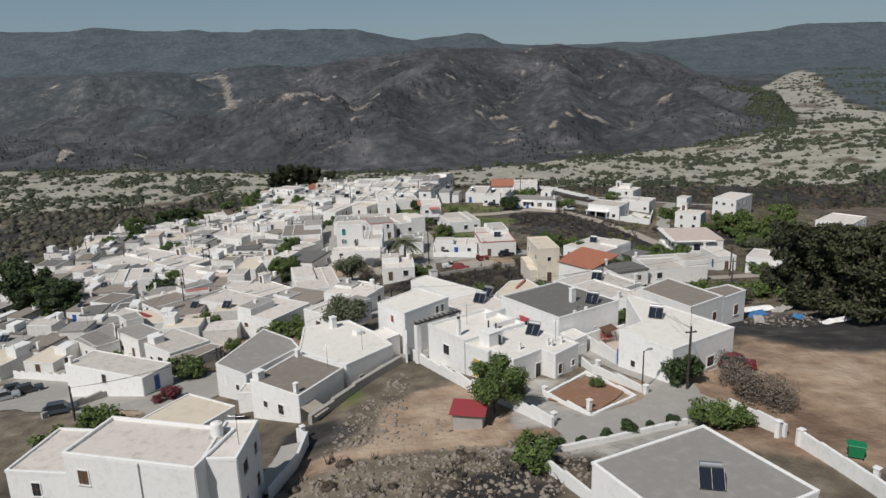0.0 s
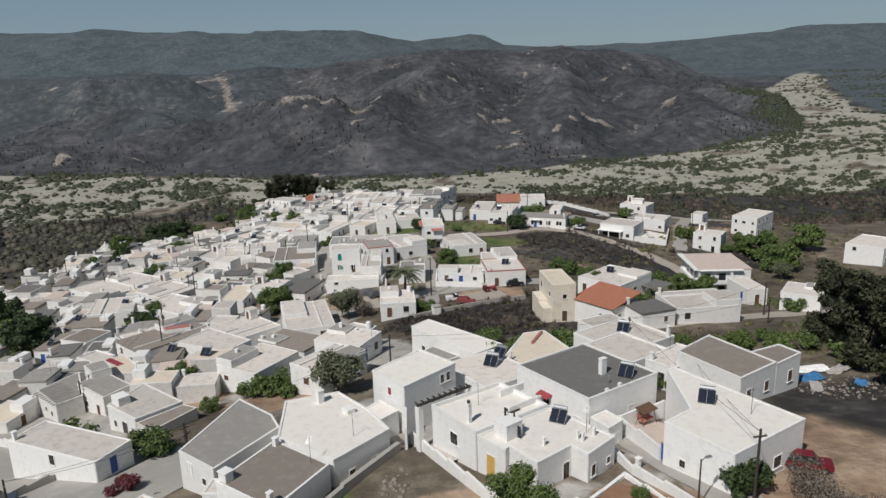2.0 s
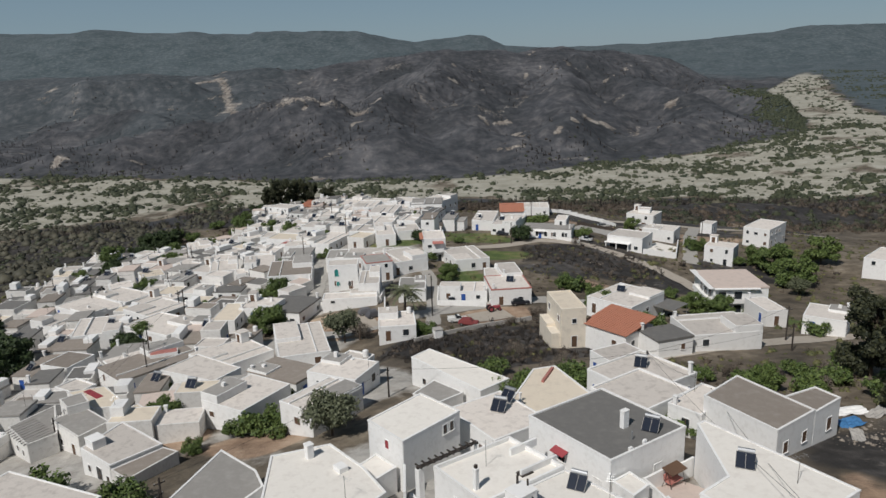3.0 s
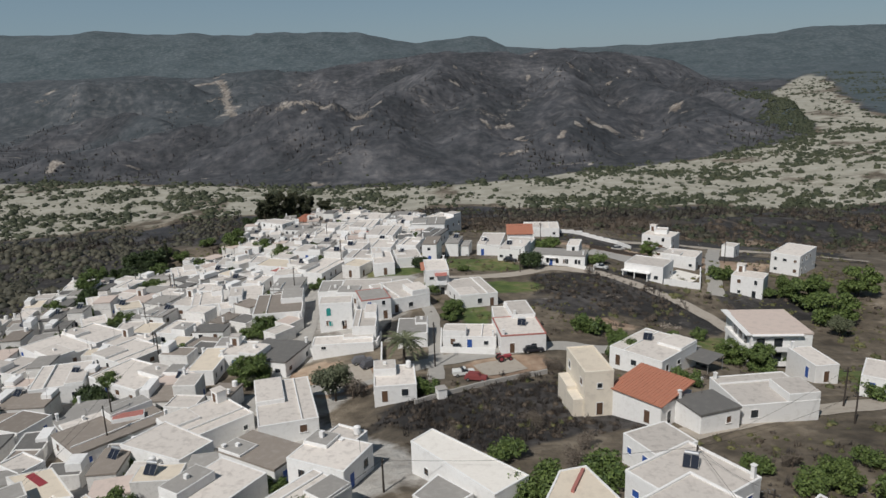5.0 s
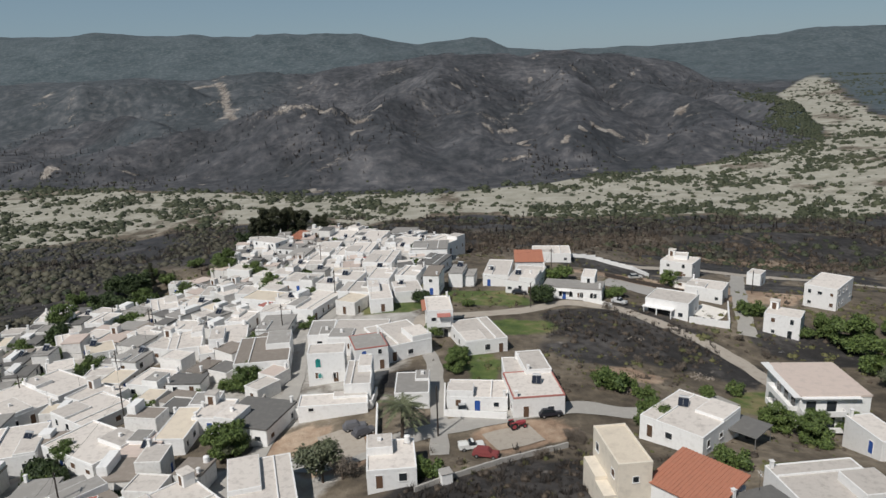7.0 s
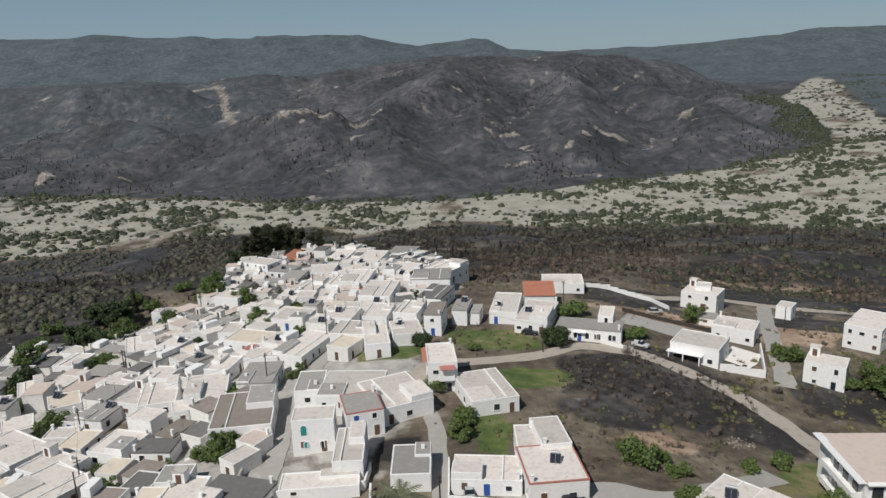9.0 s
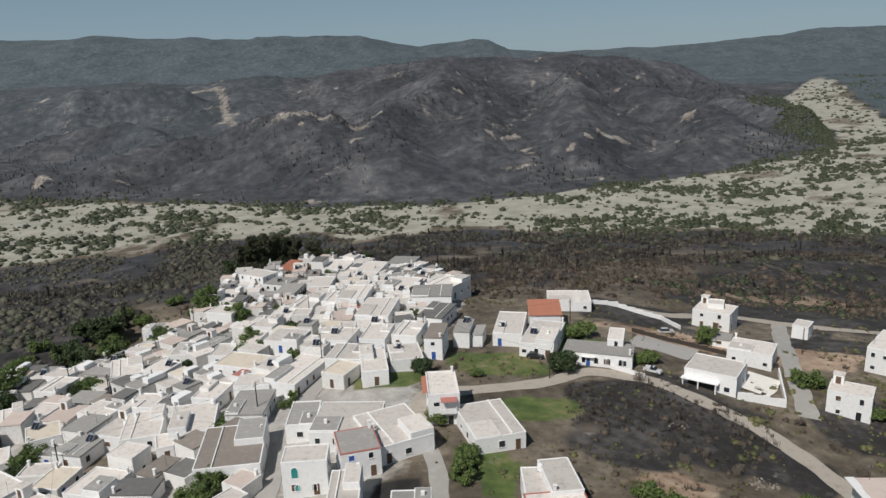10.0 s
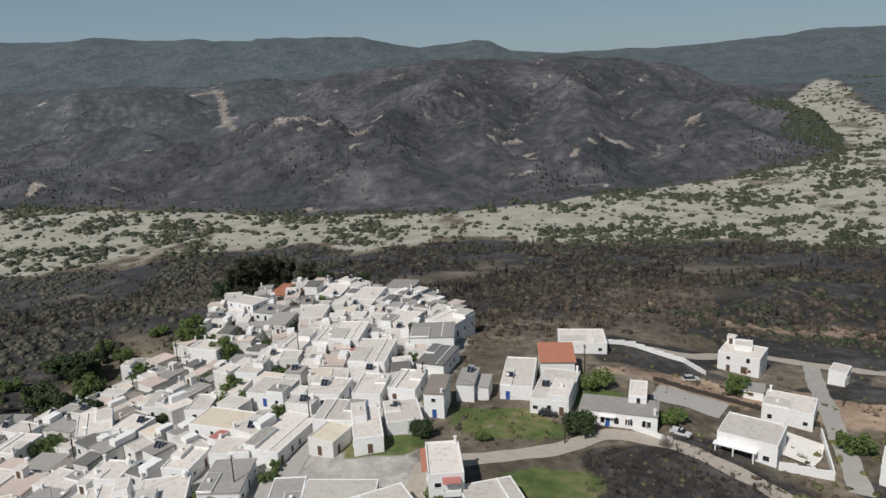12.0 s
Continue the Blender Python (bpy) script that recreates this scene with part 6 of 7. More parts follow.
def car(x, y, turn, colour, label, pickup=False, burnt=False):
    ob = tagged(new("car"), label, "car")
    ob.matrix_world = pose(x, y, height(x, y) + 0.08, 0, 0, turn)
    coat = paint("car_paint", colour, 0.9 if burnt else 0.3)
    bm = bmesh.new()
    verts = block(bm, -2.05, 2.05, -0.84, 0.84, 0.28, 0.86)
    for v in verts:
        if v.co.z > 0.5:
            v.co.y *= 0.94
            v.co.x *= 0.97
    bmesh.ops.bevel(bm, geom=list(bm.edges), offset=0.09, segments=2, affect="EDGES")
    part("body", bm, coat, ob)
    bm = bmesh.new()
    front, back = (0.9, -0.45) if pickup else (0.95, -1.75)
    verts = block(bm, back, front, -0.76, 0.76, 0.84, 1.42)
    for v in verts:
        if v.co.z > 1:
            v.co.y *= 0.82
            v.co.x += -0.5 if v.co.x > 0 else 0.35 * (0 if pickup else 1)
    bmesh.ops.bevel(bm, geom=list(bm.edges), offset=0.06, segments=2, affect="EDGES")
    part("cabin", bm, PANE if not burnt else coat, ob, "dark glazed cabin")
    bm = bmesh.new()
    block(bm, back + 0.42, front - 0.55, -0.6, 0.6, 1.41, 1.46, 0.02)
    part("roof_panel", bm, coat, ob)
    if pickup:
        for sgn in (-1, 1):
            bm = bmesh.new()
            block(bm, -2.0, -0.5, sgn * 0.78 - 0.04, sgn * 0.78 + 0.04, 0.8, 1.1, 0.01)
            part("bed_side", bm, coat, ob)
    for wx in (-1.3, 1.3):
        for wy in (-0.78, 0.78):
            bm = bmesh.new()
            tube(bm, (wx, wy - 0.1, 0.3), (wx, wy + 0.1, 0.3), 0.31, 0.31, 14)
            wheel = part("wheel", bm, TYRE, ob)
            bm = bmesh.new()
            tube(bm, (wx, wy - 0.11, 0.3), (wx, wy + 0.11, 0.3), 0.18, 0.18, 10)
            part("rim", bm, STEEL, wheel)
    for sgn in (-0.55, 0.55):
        bm = bmesh.new()
        block(bm, 1.93, 2.03, sgn - 0.16, sgn + 0.16, 0.58, 0.72, 0.02)
        part("headlight", bm, STEEL, ob)
    return ob


car(-47.6, 81.2, 20, (0.06, 0.07, 0.09), "dark blue hatchback parked on asphalt")
car(-64.9, 100.2, 35, (0.03, 0.03, 0.035), "black car in the car park")
car(-61.8, 98.2, 35, (0.05, 0.055, 0.065), "dark grey car in the car park")
car(-63.4, 95.0, 35, (0.35, 0.36, 0.38), "silver car in the car park")
car(31.8, 71.5, -20, (0.16, 0.012, 0.02), "dark red car half hidden by scorched shrubs")
car(-69.5, 191.0, 25, (0.025, 0.03, 0.035), "black car between village houses")
car(-65.4, 193.4, 25, (0.04, 0.042, 0.05), "dark grey car between village houses")
car(1.4, 176.0, 95, (0.42, 0.43, 0.44), "silver hatchback in a white courtyard")
car(16.5, 172.6, 8, (0.02, 0.022, 0.03), "black car on the grey lane")
car(2.5, 161.8, 10, (0.72, 0.72, 0.70), "white pickup on the dusty plot", True)
car(4.6, 158.8, -15, (0.22, 0.05, 0.05), "burnt-out red car wreck on the dusty plot", False, True)
car(-17.0, 171.6, 15, (0.14, 0.14, 0.15), "grey car wreck beside a white wall", False, True)
car(-15.2, 169.4, 35, (0.09, 0.09, 0.10), "charred dark car wreck", False, True)
car(-27.2, 238.0, 65, (0.30, 0.31, 0.32), "grey car on the steep lane")
car(19.2, 245.0, -15, (0.03, 0.03, 0.035), "dark car beside the green plot")
car(56.2, 265.8, 0, (0.45, 0.44, 0.42), "pale car on burnt ground")
car(43.9, 235.6, -40, (0.55, 0.55, 0.55), "white pickup beside the villa", True)


def garden_wall(path, tall, thick, material, label):
    """A low wall that follows the ground."""
    bm = bmesh.new()
    for (ax, ay), (bx, by) in zip(path, path[1:]):
        long = math.hypot(bx - ax, by - ay)
        n = max(1, int(long / 2.5))
        for k in range(n):
            x0, y0 = ax + (bx - ax) * k / n, ay + (by - ay) * k / n
            x1, y1 = ax + (bx - ax) * (k + 1) / n, ay + (by - ay) * (k + 1) / n
            z = max(height(x0, y0), height(x1, y1))
            made = bmesh.ops.create_cube(bm, size=1)["verts"]
            m = pose((x0 + x1) / 2, (y0 + y1) / 2, z + tall / 2 - 0.4, 0, 0, math.degrees(math.atan2(by - ay, bx - ax))) @ Matrix.Diagonal((long / n + 0.04, thick + 0.004 * (k % 2), tall + 0.8, 1))
            bmesh.ops.transform(bm, matrix=m, verts=made)
    me = bpy.data.meshes.new("garden_wall")
    bm.to_mesh(me)
    bm.free()
    me.materials.append(material)
    return tagged(new("garden_wall", me), label, "wall")


garden_wall([(-3.9, 82.0), (-0.2, 75.2), (3.0, 69.3), (6.6, 63.8), (9.8, 58.6)], 1.0, 0.3, PLASTER, "white garden wall down to the lane")
garden_wall([(10.2, 66.2), (15.4, 71.3), (18.9, 64.3), (13.7, 60.4), (10.2, 66.2)], 0.22, 0.3, PLASTER, "low white kerb wall round red earth")
garden_wall([(26.4, 60.1), (29.1, 54.7)], 1.2, 0.3, PLASTER, "white boundary wall by the dirt yard")
garden_wall([(29.4, 53.4), (31.2, 46.0), (32.2, 40.0)], 1.3, 0.3, PLASTER, "white boundary wall with gate beside it")
garden_wall([(8.8, 53.6), (14.4, 55.2), (21.7, 57.8)], 0.5, 0.35, PLASTER, "low white roadside wall with shrubs")
garden_wall([(-13.8, 66.6), (-10.0, 73.0), (-5.2, 80.2)], 0.9, 0.5, CONCRETE, "dark rough stone wall above the rubble field")
garden_wall([(17.1, 80.4), (19.3, 73.7)], 1.5, 0.22, PLASTER, "white courtyard wall by the lane")
garden_wall([(17.1, 80.4), (23.0, 84.3)], 1.7, 0.22, PLASTER, "white courtyard wall against a felt-roofed house")
garden_wall([(15.4, 75.0), (16.3, 71.6), (19.9, 65.4)], 0.7, 0.3, PLASTER, "low white lane wall beside red earth")
garden_wall([(-14.6, 52.0), (-13.4, 57.0), (-13.2, 61.6), (-14.4, 63.0)], 1.1, 0.25, PLASTER, "white terrace wall above the rubble field")
garden_wall([(7.6, 51.6), (10.6, 45.6)], 1.0, 0.25, PLASTER, "white wall of the nearest yard")
garden_wall([(-4.4, 80.4), (-4.6, 85.0)], 2.4, 0.25, PLASTER, "white wall of a side terrace")
garden_wall([(-6.0, 149.2), (-2.0, 151.6), (7.0, 156.5), (17.5, 161.0)], 0.8, 0.3, CONCRETE, "low grey wall above the burnt plot")
garden_wall([(35.1, 237.9), (41.3, 232.7)], 1.0, 0.3, PLASTER, "white wall along the lane")
garden_wall([(46.3, 262.6), (54.0, 257.2), (62.0, 251.8), (75.0, 242.6)], 1.0, 0.12, POLE_WOOD, "long dark fence behind the concrete yard")
garden_wall([(40.0, 288.3), (48.9, 287.7), (59.6, 280.8), (62.0, 272.0)], 1.1, 0.3, PLASTER, "white boundary wall above burnt slope")
garden_wall([(58.6, 225.5), (67.5, 223.0), (73.2, 238.6)], 1.6, 0.3, PLASTER, "white terrace wall of the villa")
garden_wall([(-72.0, 111.5), (-57.0, 101.5), (-44.5, 92.8)], 0.9, 0.3, PLASTER, "long white wall along the car park")
garden_wall([(-49.0, 79.5), (-43.7, 89.0), (-40.0, 93.0)], 0.8, 0.35, CONCRETE, "low concrete wall edging the car park")
garden_wall([(-28.5, 178.2), (-14.6, 178.6), (-14.2, 184.0)], 1.6, 0.3, PLASTER, "white terrace wall above the dusty plot")
garden_wall([(-1.4, 184.5), (-1.6, 173.6), (9.0, 171.8)], 1.3, 0.25, PLASTER, "white courtyard wall")
garden_wall([(-13.6, 178.0), (-12.8, 166.0)], 1.5, 0.3, PLASTER, "white wall beside the palm")
garden_wall([(-36.5, 196.0), (-36.0, 182.0), (-34.6, 170.0)], 1.5, 0.4, CONCRETE, "grey stone retaining wall beside the street")


def gate_post(x, y, tall):
    ob = tagged(new("gate_post"), "square white gate post with a flat cap", "gate post", "white gate posts")
    ob.matrix_world = pose(x, y, height(x, y), 0, 0, 34)
    bm = bmesh.new()
    block(bm, -0.2, 0.2, -0.2, 0.2, -0.4, tall, 0.02)
    part("shaft", bm, PLASTER, ob)
    bm = bmesh.new()
    block(bm, -0.27, 0.27, -0.27, 0.27, tall + 0.003, tall + 0.12, 0.03)
    part("cap", bm, PLASTER, ob)


for x, y, tall in ((13.8, 61.9, 1.0), (10.0, 59.4, 1.1), (20.1, 65.0, 0.9), (17.0, 72.6, 1.0), (10.3, 66.8, 0.7), (28.4, 54.7, 1.5), (29.5, 53.0, 1.5), (31.9, 46.6, 1.5), (-13.9, 63.0, 1.5)):
    gate_post(x, y, tall)


def street_lamp(x, y, tall):
    ob = tagged(new("street_lamp"), "thin dark street lamp beside the lane wall", "street lamp")
    ob.matrix_world = pose(x, y, height(x, y), 0, 0, 20)
    bm = bmesh.new()
    tube(bm, (0, 0, -0.4), (0, 0, tall), 0.09, 0.06, 8)
    part("post", bm, POLE_WOOD, ob)
    bm = bmesh.new()
    tube(bm, (0, 0, tall - 0.1), (0.55, 0, tall + 0.1), 0.04, 0.035, 6)
    part("arm", bm, POLE_WOOD, ob)
    bm = bmesh.new()
    block(bm, 0.4, 1.0, -0.13, 0.13, tall + 0.02, tall + 0.16, 0.03)
    part("lamp_head", bm, STEEL, ob)


street_lamp(19.9, 65.6, 4.4)


def swing_seat(x, y, turn):
    ob = tagged(new("swing_seat"), "brown garden swing seat in a courtyard", "swing seat")
    ob.matrix_world = pose(x, y, height(x, y) + 0.35, 0, 0, turn)
    bm = bmesh.new()
    block(bm, -0.9, 0.9, -0.35, 0.35, 0.45, 0.58, 0.03)
    part("seat", bm, RED_EDGE, ob)
    bm = bmesh.new()
    for v in block(bm, -0.9, 0.9, 0.3, 0.42, 0.55, 1.15):
        v.co.y += 0.2 * (v.co.z - 0.55)
    part("backrest", bm, RED_EDGE, ob)
    for sx in (-1.0, 1.0):
        bm = bmesh.new()
        tube(bm, (sx, -0.6, -0.3), (sx, 0, 1.7), 0.03, 0.03, 6)
        tube(bm, (sx, 0.6, -0.3), (sx, 0, 1.7), 0.03, 0.03, 6)
        part("side_frame", bm, POLE_WOOD, ob)
    bm = bmesh.new()
    for v in block(bm, -1.1, 1.1, -0.6, 0.6, 1.7, 1.74):
        v.co.z += 0.25 * v.co.y
    part("canopy", bm, TIMBER, ob)


swing_seat(20.3, 81.6, 35)


def yard_gate(x, y, turn):
    ob = tagged(new("yard_gate"), "small blue metal gate in a white courtyard wall", "gate")
    ob.matrix_world = pose(x, y, height(x, y) + 0.3, 0, 0, turn)
    for px in (-0.5, 0.5):
        bm = bmesh.new()
        block(bm, px - 0.04, px + 0.04, -0.03, 0.03, -0.2, 1.6)
        part("stile", bm, BLUE, ob)
    bm = bmesh.new()
    block(bm, -0.46, 0.46, -0.015, 0.015, 0.1, 1.5, 0.005)
    part("panel", bm, BLUE, ob)


yard_gate(19.7, 73.3, -55)
yard_gate(23.3, 84.9, 34)


def red_hut():
    ob = tagged(new("shed"), "small shed with red sheet roof and red door", "shed")
    ob.matrix_world = pose(2.3, 60.9, height(2.3, 60.9), 0, 0, -12)
    bm = bmesh.new()
    block(bm, -1.4, 1.4, -1.0, 1.0, -0.5, 1.5, 0.03)
    part("wall", bm, CONCRETE, ob)
    bm = bmesh.new()
    verts = block(bm, -1.7, 1.7, -1.3, 1.3, 1.55, 1.62)
    for v in verts:
        if v.co.y > 0:
            v.co.z += 0.35
    part("roof", bm, RED_SHEET, ob, "faded red sheet roof")
    bm = bmesh.new()
    block(bm, -1.45, -1.40, -0.8, 0.7, 0.0, 1.4)
    part("door", bm, RED_SHEET, ob, "red plank door")


red_hut()


def waste_bin():
    ob = tagged(new("waste_bin"), "green wheeled waste container on red earth", "waste bin")
    ob.matrix_world = pose(32.9, 50.9, height(32.9, 50.9), 0, 0, -25)
    green = surface("green_plastic", (0.01, 0.22, 0.09), (0.01, 0.18, 0.07), 0.5, 0.5, 0.02, None, 1, 0, 0)
    bm = bmesh.new()
    verts = block(bm, -0.62, 0.62, -0.5, 0.5, 0.15, 1.1)
    for v in verts:
        if v.co.z < 0.5:
            v.co.x *= 0.85
            v.co.y *= 0.8
    bmesh.ops.bevel(bm, geom=list(bm.edges), offset=0.04, segments=1, affect="EDGES")
    part("tub", bm, green, ob)
    bm = bmesh.new()
    verts = block(bm, -0.68, 0.68, -0.55, 0.55, 1.1, 1.25, 0.05)
    part("lid", bm, green, ob)
    for wx in (-0.5, 0.5):
        for wy in (-0.38, 0.38):
            bm = bmesh.new()
            tube(bm, (wx, wy - 0.03, 0.09), (wx, wy + 0.03, 0.09), 0.09, 0.09, 8)
            part("wheel", bm, TYRE, ob)


waste_bin()


def carport():
    ob = tagged(new("carport"), "dark sheet carport on thin posts beside house", "carport")
    x, y = 45.5, 162.5
    ob.matrix_world = pose(x, y, height(x, y), 0, 0, -47)
    bm = bmesh.new()
    block(bm, -3.2, 3.2, -3.0, 3.0, 2.5, 2.62, 0.02)
    part("roof", bm, DARK_ROOF, ob)
    for px in (-3, 3):
        for py in (-2.8, 2.8):
            bm = bmesh.new()
            tube(bm, (px, py, -1), (px, py, 2.5), 0.06, 0.06, 6)
            part("post", bm, STEEL, ob)


carport()


# ---------------------------------------------------------------- what sets single houses apart
SIZE = {}
for key, ob in HOMES.items():
    shell = next(c for c in ob.children if c.name.startswith("wall"))
    low, high = [[pick_of(v.co[k] for v in shell.data.vertices) for k in range(3)] for pick_of in (min, max)]
    SIZE[key] = (high[0] * 2, high[1] * 2, high[2])


def side_pose(key, side, along, z):
    w, d, _ = SIZE[key]
    x, y, turn = ((along, -d / 2, 0), (w / 2, along, 90), (-along, d / 2, 180), (-w / 2, -along, 270))[side]
    return pose(x, y, z, 0, 0, turn)


def add_on(key, name, side, along, z, boxes, material, label="", bevel=0.02):
    bm = bmesh.new()
    for b in boxes:
        block(bm, *b, bevel)
    ob = part(name, bm, material, HOMES[key], label)
    ob.matrix_local = side_pose(key, side, along, z)
    return ob


def balcony(key, side, along, z, wide, deep=1.3):
    add_on(key, "balcony", side, along, z, [(-wide / 2, wide / 2, -deep, 0.05, -0.16, 0.0), (-wide / 2, wide / 2, -deep, -deep + 0.12, 0, 0.85),
                                            (-wide / 2, -wide / 2 + 0.12, -deep + 0.12, 0, 0, 0.85), (wide / 2 - 0.12, wide / 2, -deep + 0.12, 0, 0, 0.85)], PLASTER, "white balcony with solid rail")


def arch(key, side, along, z, wide, tall, leaf=PANE):
    """A round-headed opening: dark leaf behind a proud white rim."""
    bm = bmesh.new()
    rim = [(-wide / 2, 0), (-wide / 2, tall - wide / 2)] + [(-wide / 2 * math.cos(a), tall - wide / 2 + wide / 2 * math.sin(a)) for a in [math.pi * k / 10 for k in range(1, 10)]] + [(wide / 2, tall - wide / 2), (wide / 2, 0)]
    inner = [bm.verts.new((x, -0.02, y)) for x, y in rim]
    bm.faces.new(inner[::-1])
    bmesh.ops.solidify(bm, geom=bm.faces[:], thickness=0.03)
    ob = part("window", bm, leaf, HOMES[key], "round-headed opening")
    ob.matrix_local = side_pose(key, side, along, z)
    bm = bmesh.new()
    for (x0, y0), (x1, y1) in zip(rim, rim[1:]):
        tube(bm, (x0, -0.03, y0), (x1, -0.03, y1), 0.07, 0.07, 6)
    p = part("surround", bm, PLASTER, ob)


def awning(key, side, along, z, wide, deep, material, label):
    bm = bmesh.new()
    verts = block(bm, -wide / 2, wide / 2, -deep, 0.05, 0, 0.07)
    for v in verts:
        if v.co.y < -0.1:
            v.co.z -= deep * 0.35
    ob = part("awning", bm, material, HOMES[key], label)
    ob.matrix_local = side_pose(key, side, along, z)


for level in (0.25, 3.25):
    balcony("apartments", 0, 1.5, level, 9.5, 1.5)
    balcony("apartments", 1, -2.2, level, 7.2, 1.3)
    for k in (-2.9, 0.0, 2.9):
        add_on("apartments", "glazing", 0, 1.5 + k, level, [(-0.8, 0.8, -0.05, 0.03, 0.1, 2.1)], PANE, "dark shaded balcony door")
    for k in (-1.8, 1.6):
        add_on("apartments", "glazing", 1, -2.2 + k, level, [(-0.8, 0.8, -0.05, 0.03, 0.1, 2.1)], PANE, "dark shaded balcony door")
add_on("apartments", "roof_slab", 0, 0.0, SIZE["apartments"][2] - 0.1, [(-7.3, 7.3, -1.2, 0.2, 0, 0.2)], PLASTER, "white roof slab over the balconies")
add_on("apartments", "roof_slab", 1, -1.0, SIZE["apartments"][2] - 0.1, [(-4.9, 4.9, -0.9, 0.2, 0, 0.2)], PLASTER, "white roof slab over the balconies")
add_on("apartments", "door_panel", 1, 4.6, 0.1, [(-0.5, 0.5, -0.05, 0.03, 0, 2.0)], TIMBER)
for k in range(5):
    arch("arcade", 0, -5.6 + 2.7 * k, 0.9, 1.0, 1.5)
add_on("arcade", "awning_slab", 0, -2.0, 2.5, [(-1.6, 1.6, -0.9, 0.0, 0, 0.12)], PLASTER)
balcony("balcony_house", 0, 0.8, 3.1, 3.0, 1.2)
awning("balcony_house", 0, 0.8, 5.8, 3.0, 1.3, RED_EDGE, "faded red tiled awning")
awning("balcony_house", 3, 0.0, 6.4, 7.5, 1.0, TERRACOTTA, "red tiled side roof")
for key, side, along, z, w, h in (("teal_house", 0, -1.6, 3.3, 1.1, 1.9), ("teal_house", 0, -1.3, 0.9, 0.9, 1.2)):
    arch(key, side, along, z, w, h, TEAL)
arch("teal_house", 0, 1.4, 0.8, 0.8, 1.3)
for a in (-2.6, -1.2, 0.2):
    arch("arched_house", 0, 2.2 + a, 0.6, 1.1, 1.6)
add_on("villa", "canopy", 0, -1.5, 2.6, [(-4.2, 3.6, -1.6, 0.0, 0, 0.16)], PLASTER, "white porch slab")
for k in (-5.2, -2.0, 1.6):
    add_on("villa", "porch_pillar", 0, k, 0, [(-0.13, 0.13, -1.5, -1.25, -1.5, 2.6)], PLASTER)
add_on("villa", "glazing", 0, -1.5, 0.2, [(-3.0, 2.6, -0.04, 0.03, 0, 2.1)], PANE, "dark glazed front")
add_on("far_villa", "glazing", 0, 1.5, 0.4, [(-0.8, 0.8, -0.04, 0.03, 0, 1.9)], TIMBER, "brown shuttered door")
add_on("tower_house", "side_stair", 3, 0.5, 0, [(-4.5, 4.0, -1.6, 0.0, -3, 2.6), (-4.5, 0.5, -1.6, 0.0, 2.6, 3.2)], CREAM_WALL, "cream side terrace")
add_on("front_house", "pipe", 0, 1.0, 0, [(-0.05, 0.05, -0.1, 0.0, 0, 6.6)], STEEL)


def pergola():
    ob = tagged(new("pergola"), "dark timber pergola beam over a white side terrace", "pergola")
    ob.matrix_world = pose(-0.4, 81.8, 95.0, 0, 0, 37.5)
    for k in (-0.12, 0.12):
        bm = bmesh.new()
        block(bm, -3.5, 3.5, k - 0.05, k + 0.05, 4.75, 4.9)
        part("rail", bm, POLE_WOOD, ob)
    for px, wide in ((-3.2, 0.3), (3.3, 0.12)):
        bm = bmesh.new()
        block(bm, px - wide, px + wide, -wide, wide, -1.0, 4.75, 0.02)
        part("post", bm, PLASTER, ob)
    bm = bmesh.new()
    block(bm, -0.06, 0.06, -0.5, 0.5, 4.9, 5.02)
    slat = part("slat", bm, POLE_WOOD, ob)
    for k in range(10):
        more = slat if k == 0 else new("slat", slat.data)
        more.parent = ob
        more.location.x = -3.3 + 0.72 * k


pergola()


def tractor():
    x, y = 10.2, 168.4
    ob = tagged(new("tractor"), "old red tractor on the dusty plot", "tractor")
    ob.matrix_world = pose(x, y, height(x, y) + 0.1, 0, 0, 20)
    bm = bmesh.new()
    block(bm, 0.1, 1.7, -0.32, 0.32, 0.6, 1.15, 0.06)
    part("bonnet", bm, RED_SHEET, ob)
    bm = bmesh.new()
    block(bm, -0.9, 0.2, -0.3, 0.3, 0.5, 0.85, 0.05)
    part("chassis", bm, POLE_WOOD, ob)
    bm = bmesh.new()
    block(bm, -0.75, -0.3, -0.25, 0.25, 0.85, 1.0, 0.03)
    block(bm, -0.8, -0.7, -0.25, 0.25, 1.0, 1.35, 0.03)
    part("seat", bm, POLE_WOOD, ob)
    for wx, r, off in ((-0.6, 0.65, 0.6), (1.4, 0.38, 0.5)):
        for sgn in (-1, 1):
            bm = bmesh.new()
            tube(bm, (wx, sgn * off - 0.14, r), (wx, sgn * off + 0.14, r), r, r, 16)
            wheel = part("wheel", bm, TYRE, ob)
            bm = bmesh.new()
            tube(bm, (wx, sgn * off - 0.16, r), (wx, sgn * off + 0.16, r), r * 0.55, r * 0.55, 12)
            part("rim", bm, RED_SHEET, wheel)
            if r > 0.5:
                bm = bmesh.new()
                block(bm, wx - 0.5, wx + 0.5, sgn * off - 0.16, sgn * off + 0.16, 1.32, 1.37, 0.01)
                part("mudguard", bm, RED_SHEET, ob)


tractor()


def pump_hut(x, y, turn):
    ob = tagged(new("pump_hut"), "tiny white pump hut beside burnt plot", "hut")
    ob.matrix_world = pose(x, y, height(x, y), 0, 0, turn)
    bm = bmesh.new()
    block(bm, -0.8, 0.8, -0.8, 0.8, -0.5, 1.7, 0.03)
    part("wall", bm, PLASTER, ob)
    bm = bmesh.new()
    block(bm, -0.9, 0.9, -0.9, 0.9, 1.7, 1.8, 0.02)
    part("roof", bm, CONCRETE, ob)


pump_hut(-1.6, 151.5, 20)


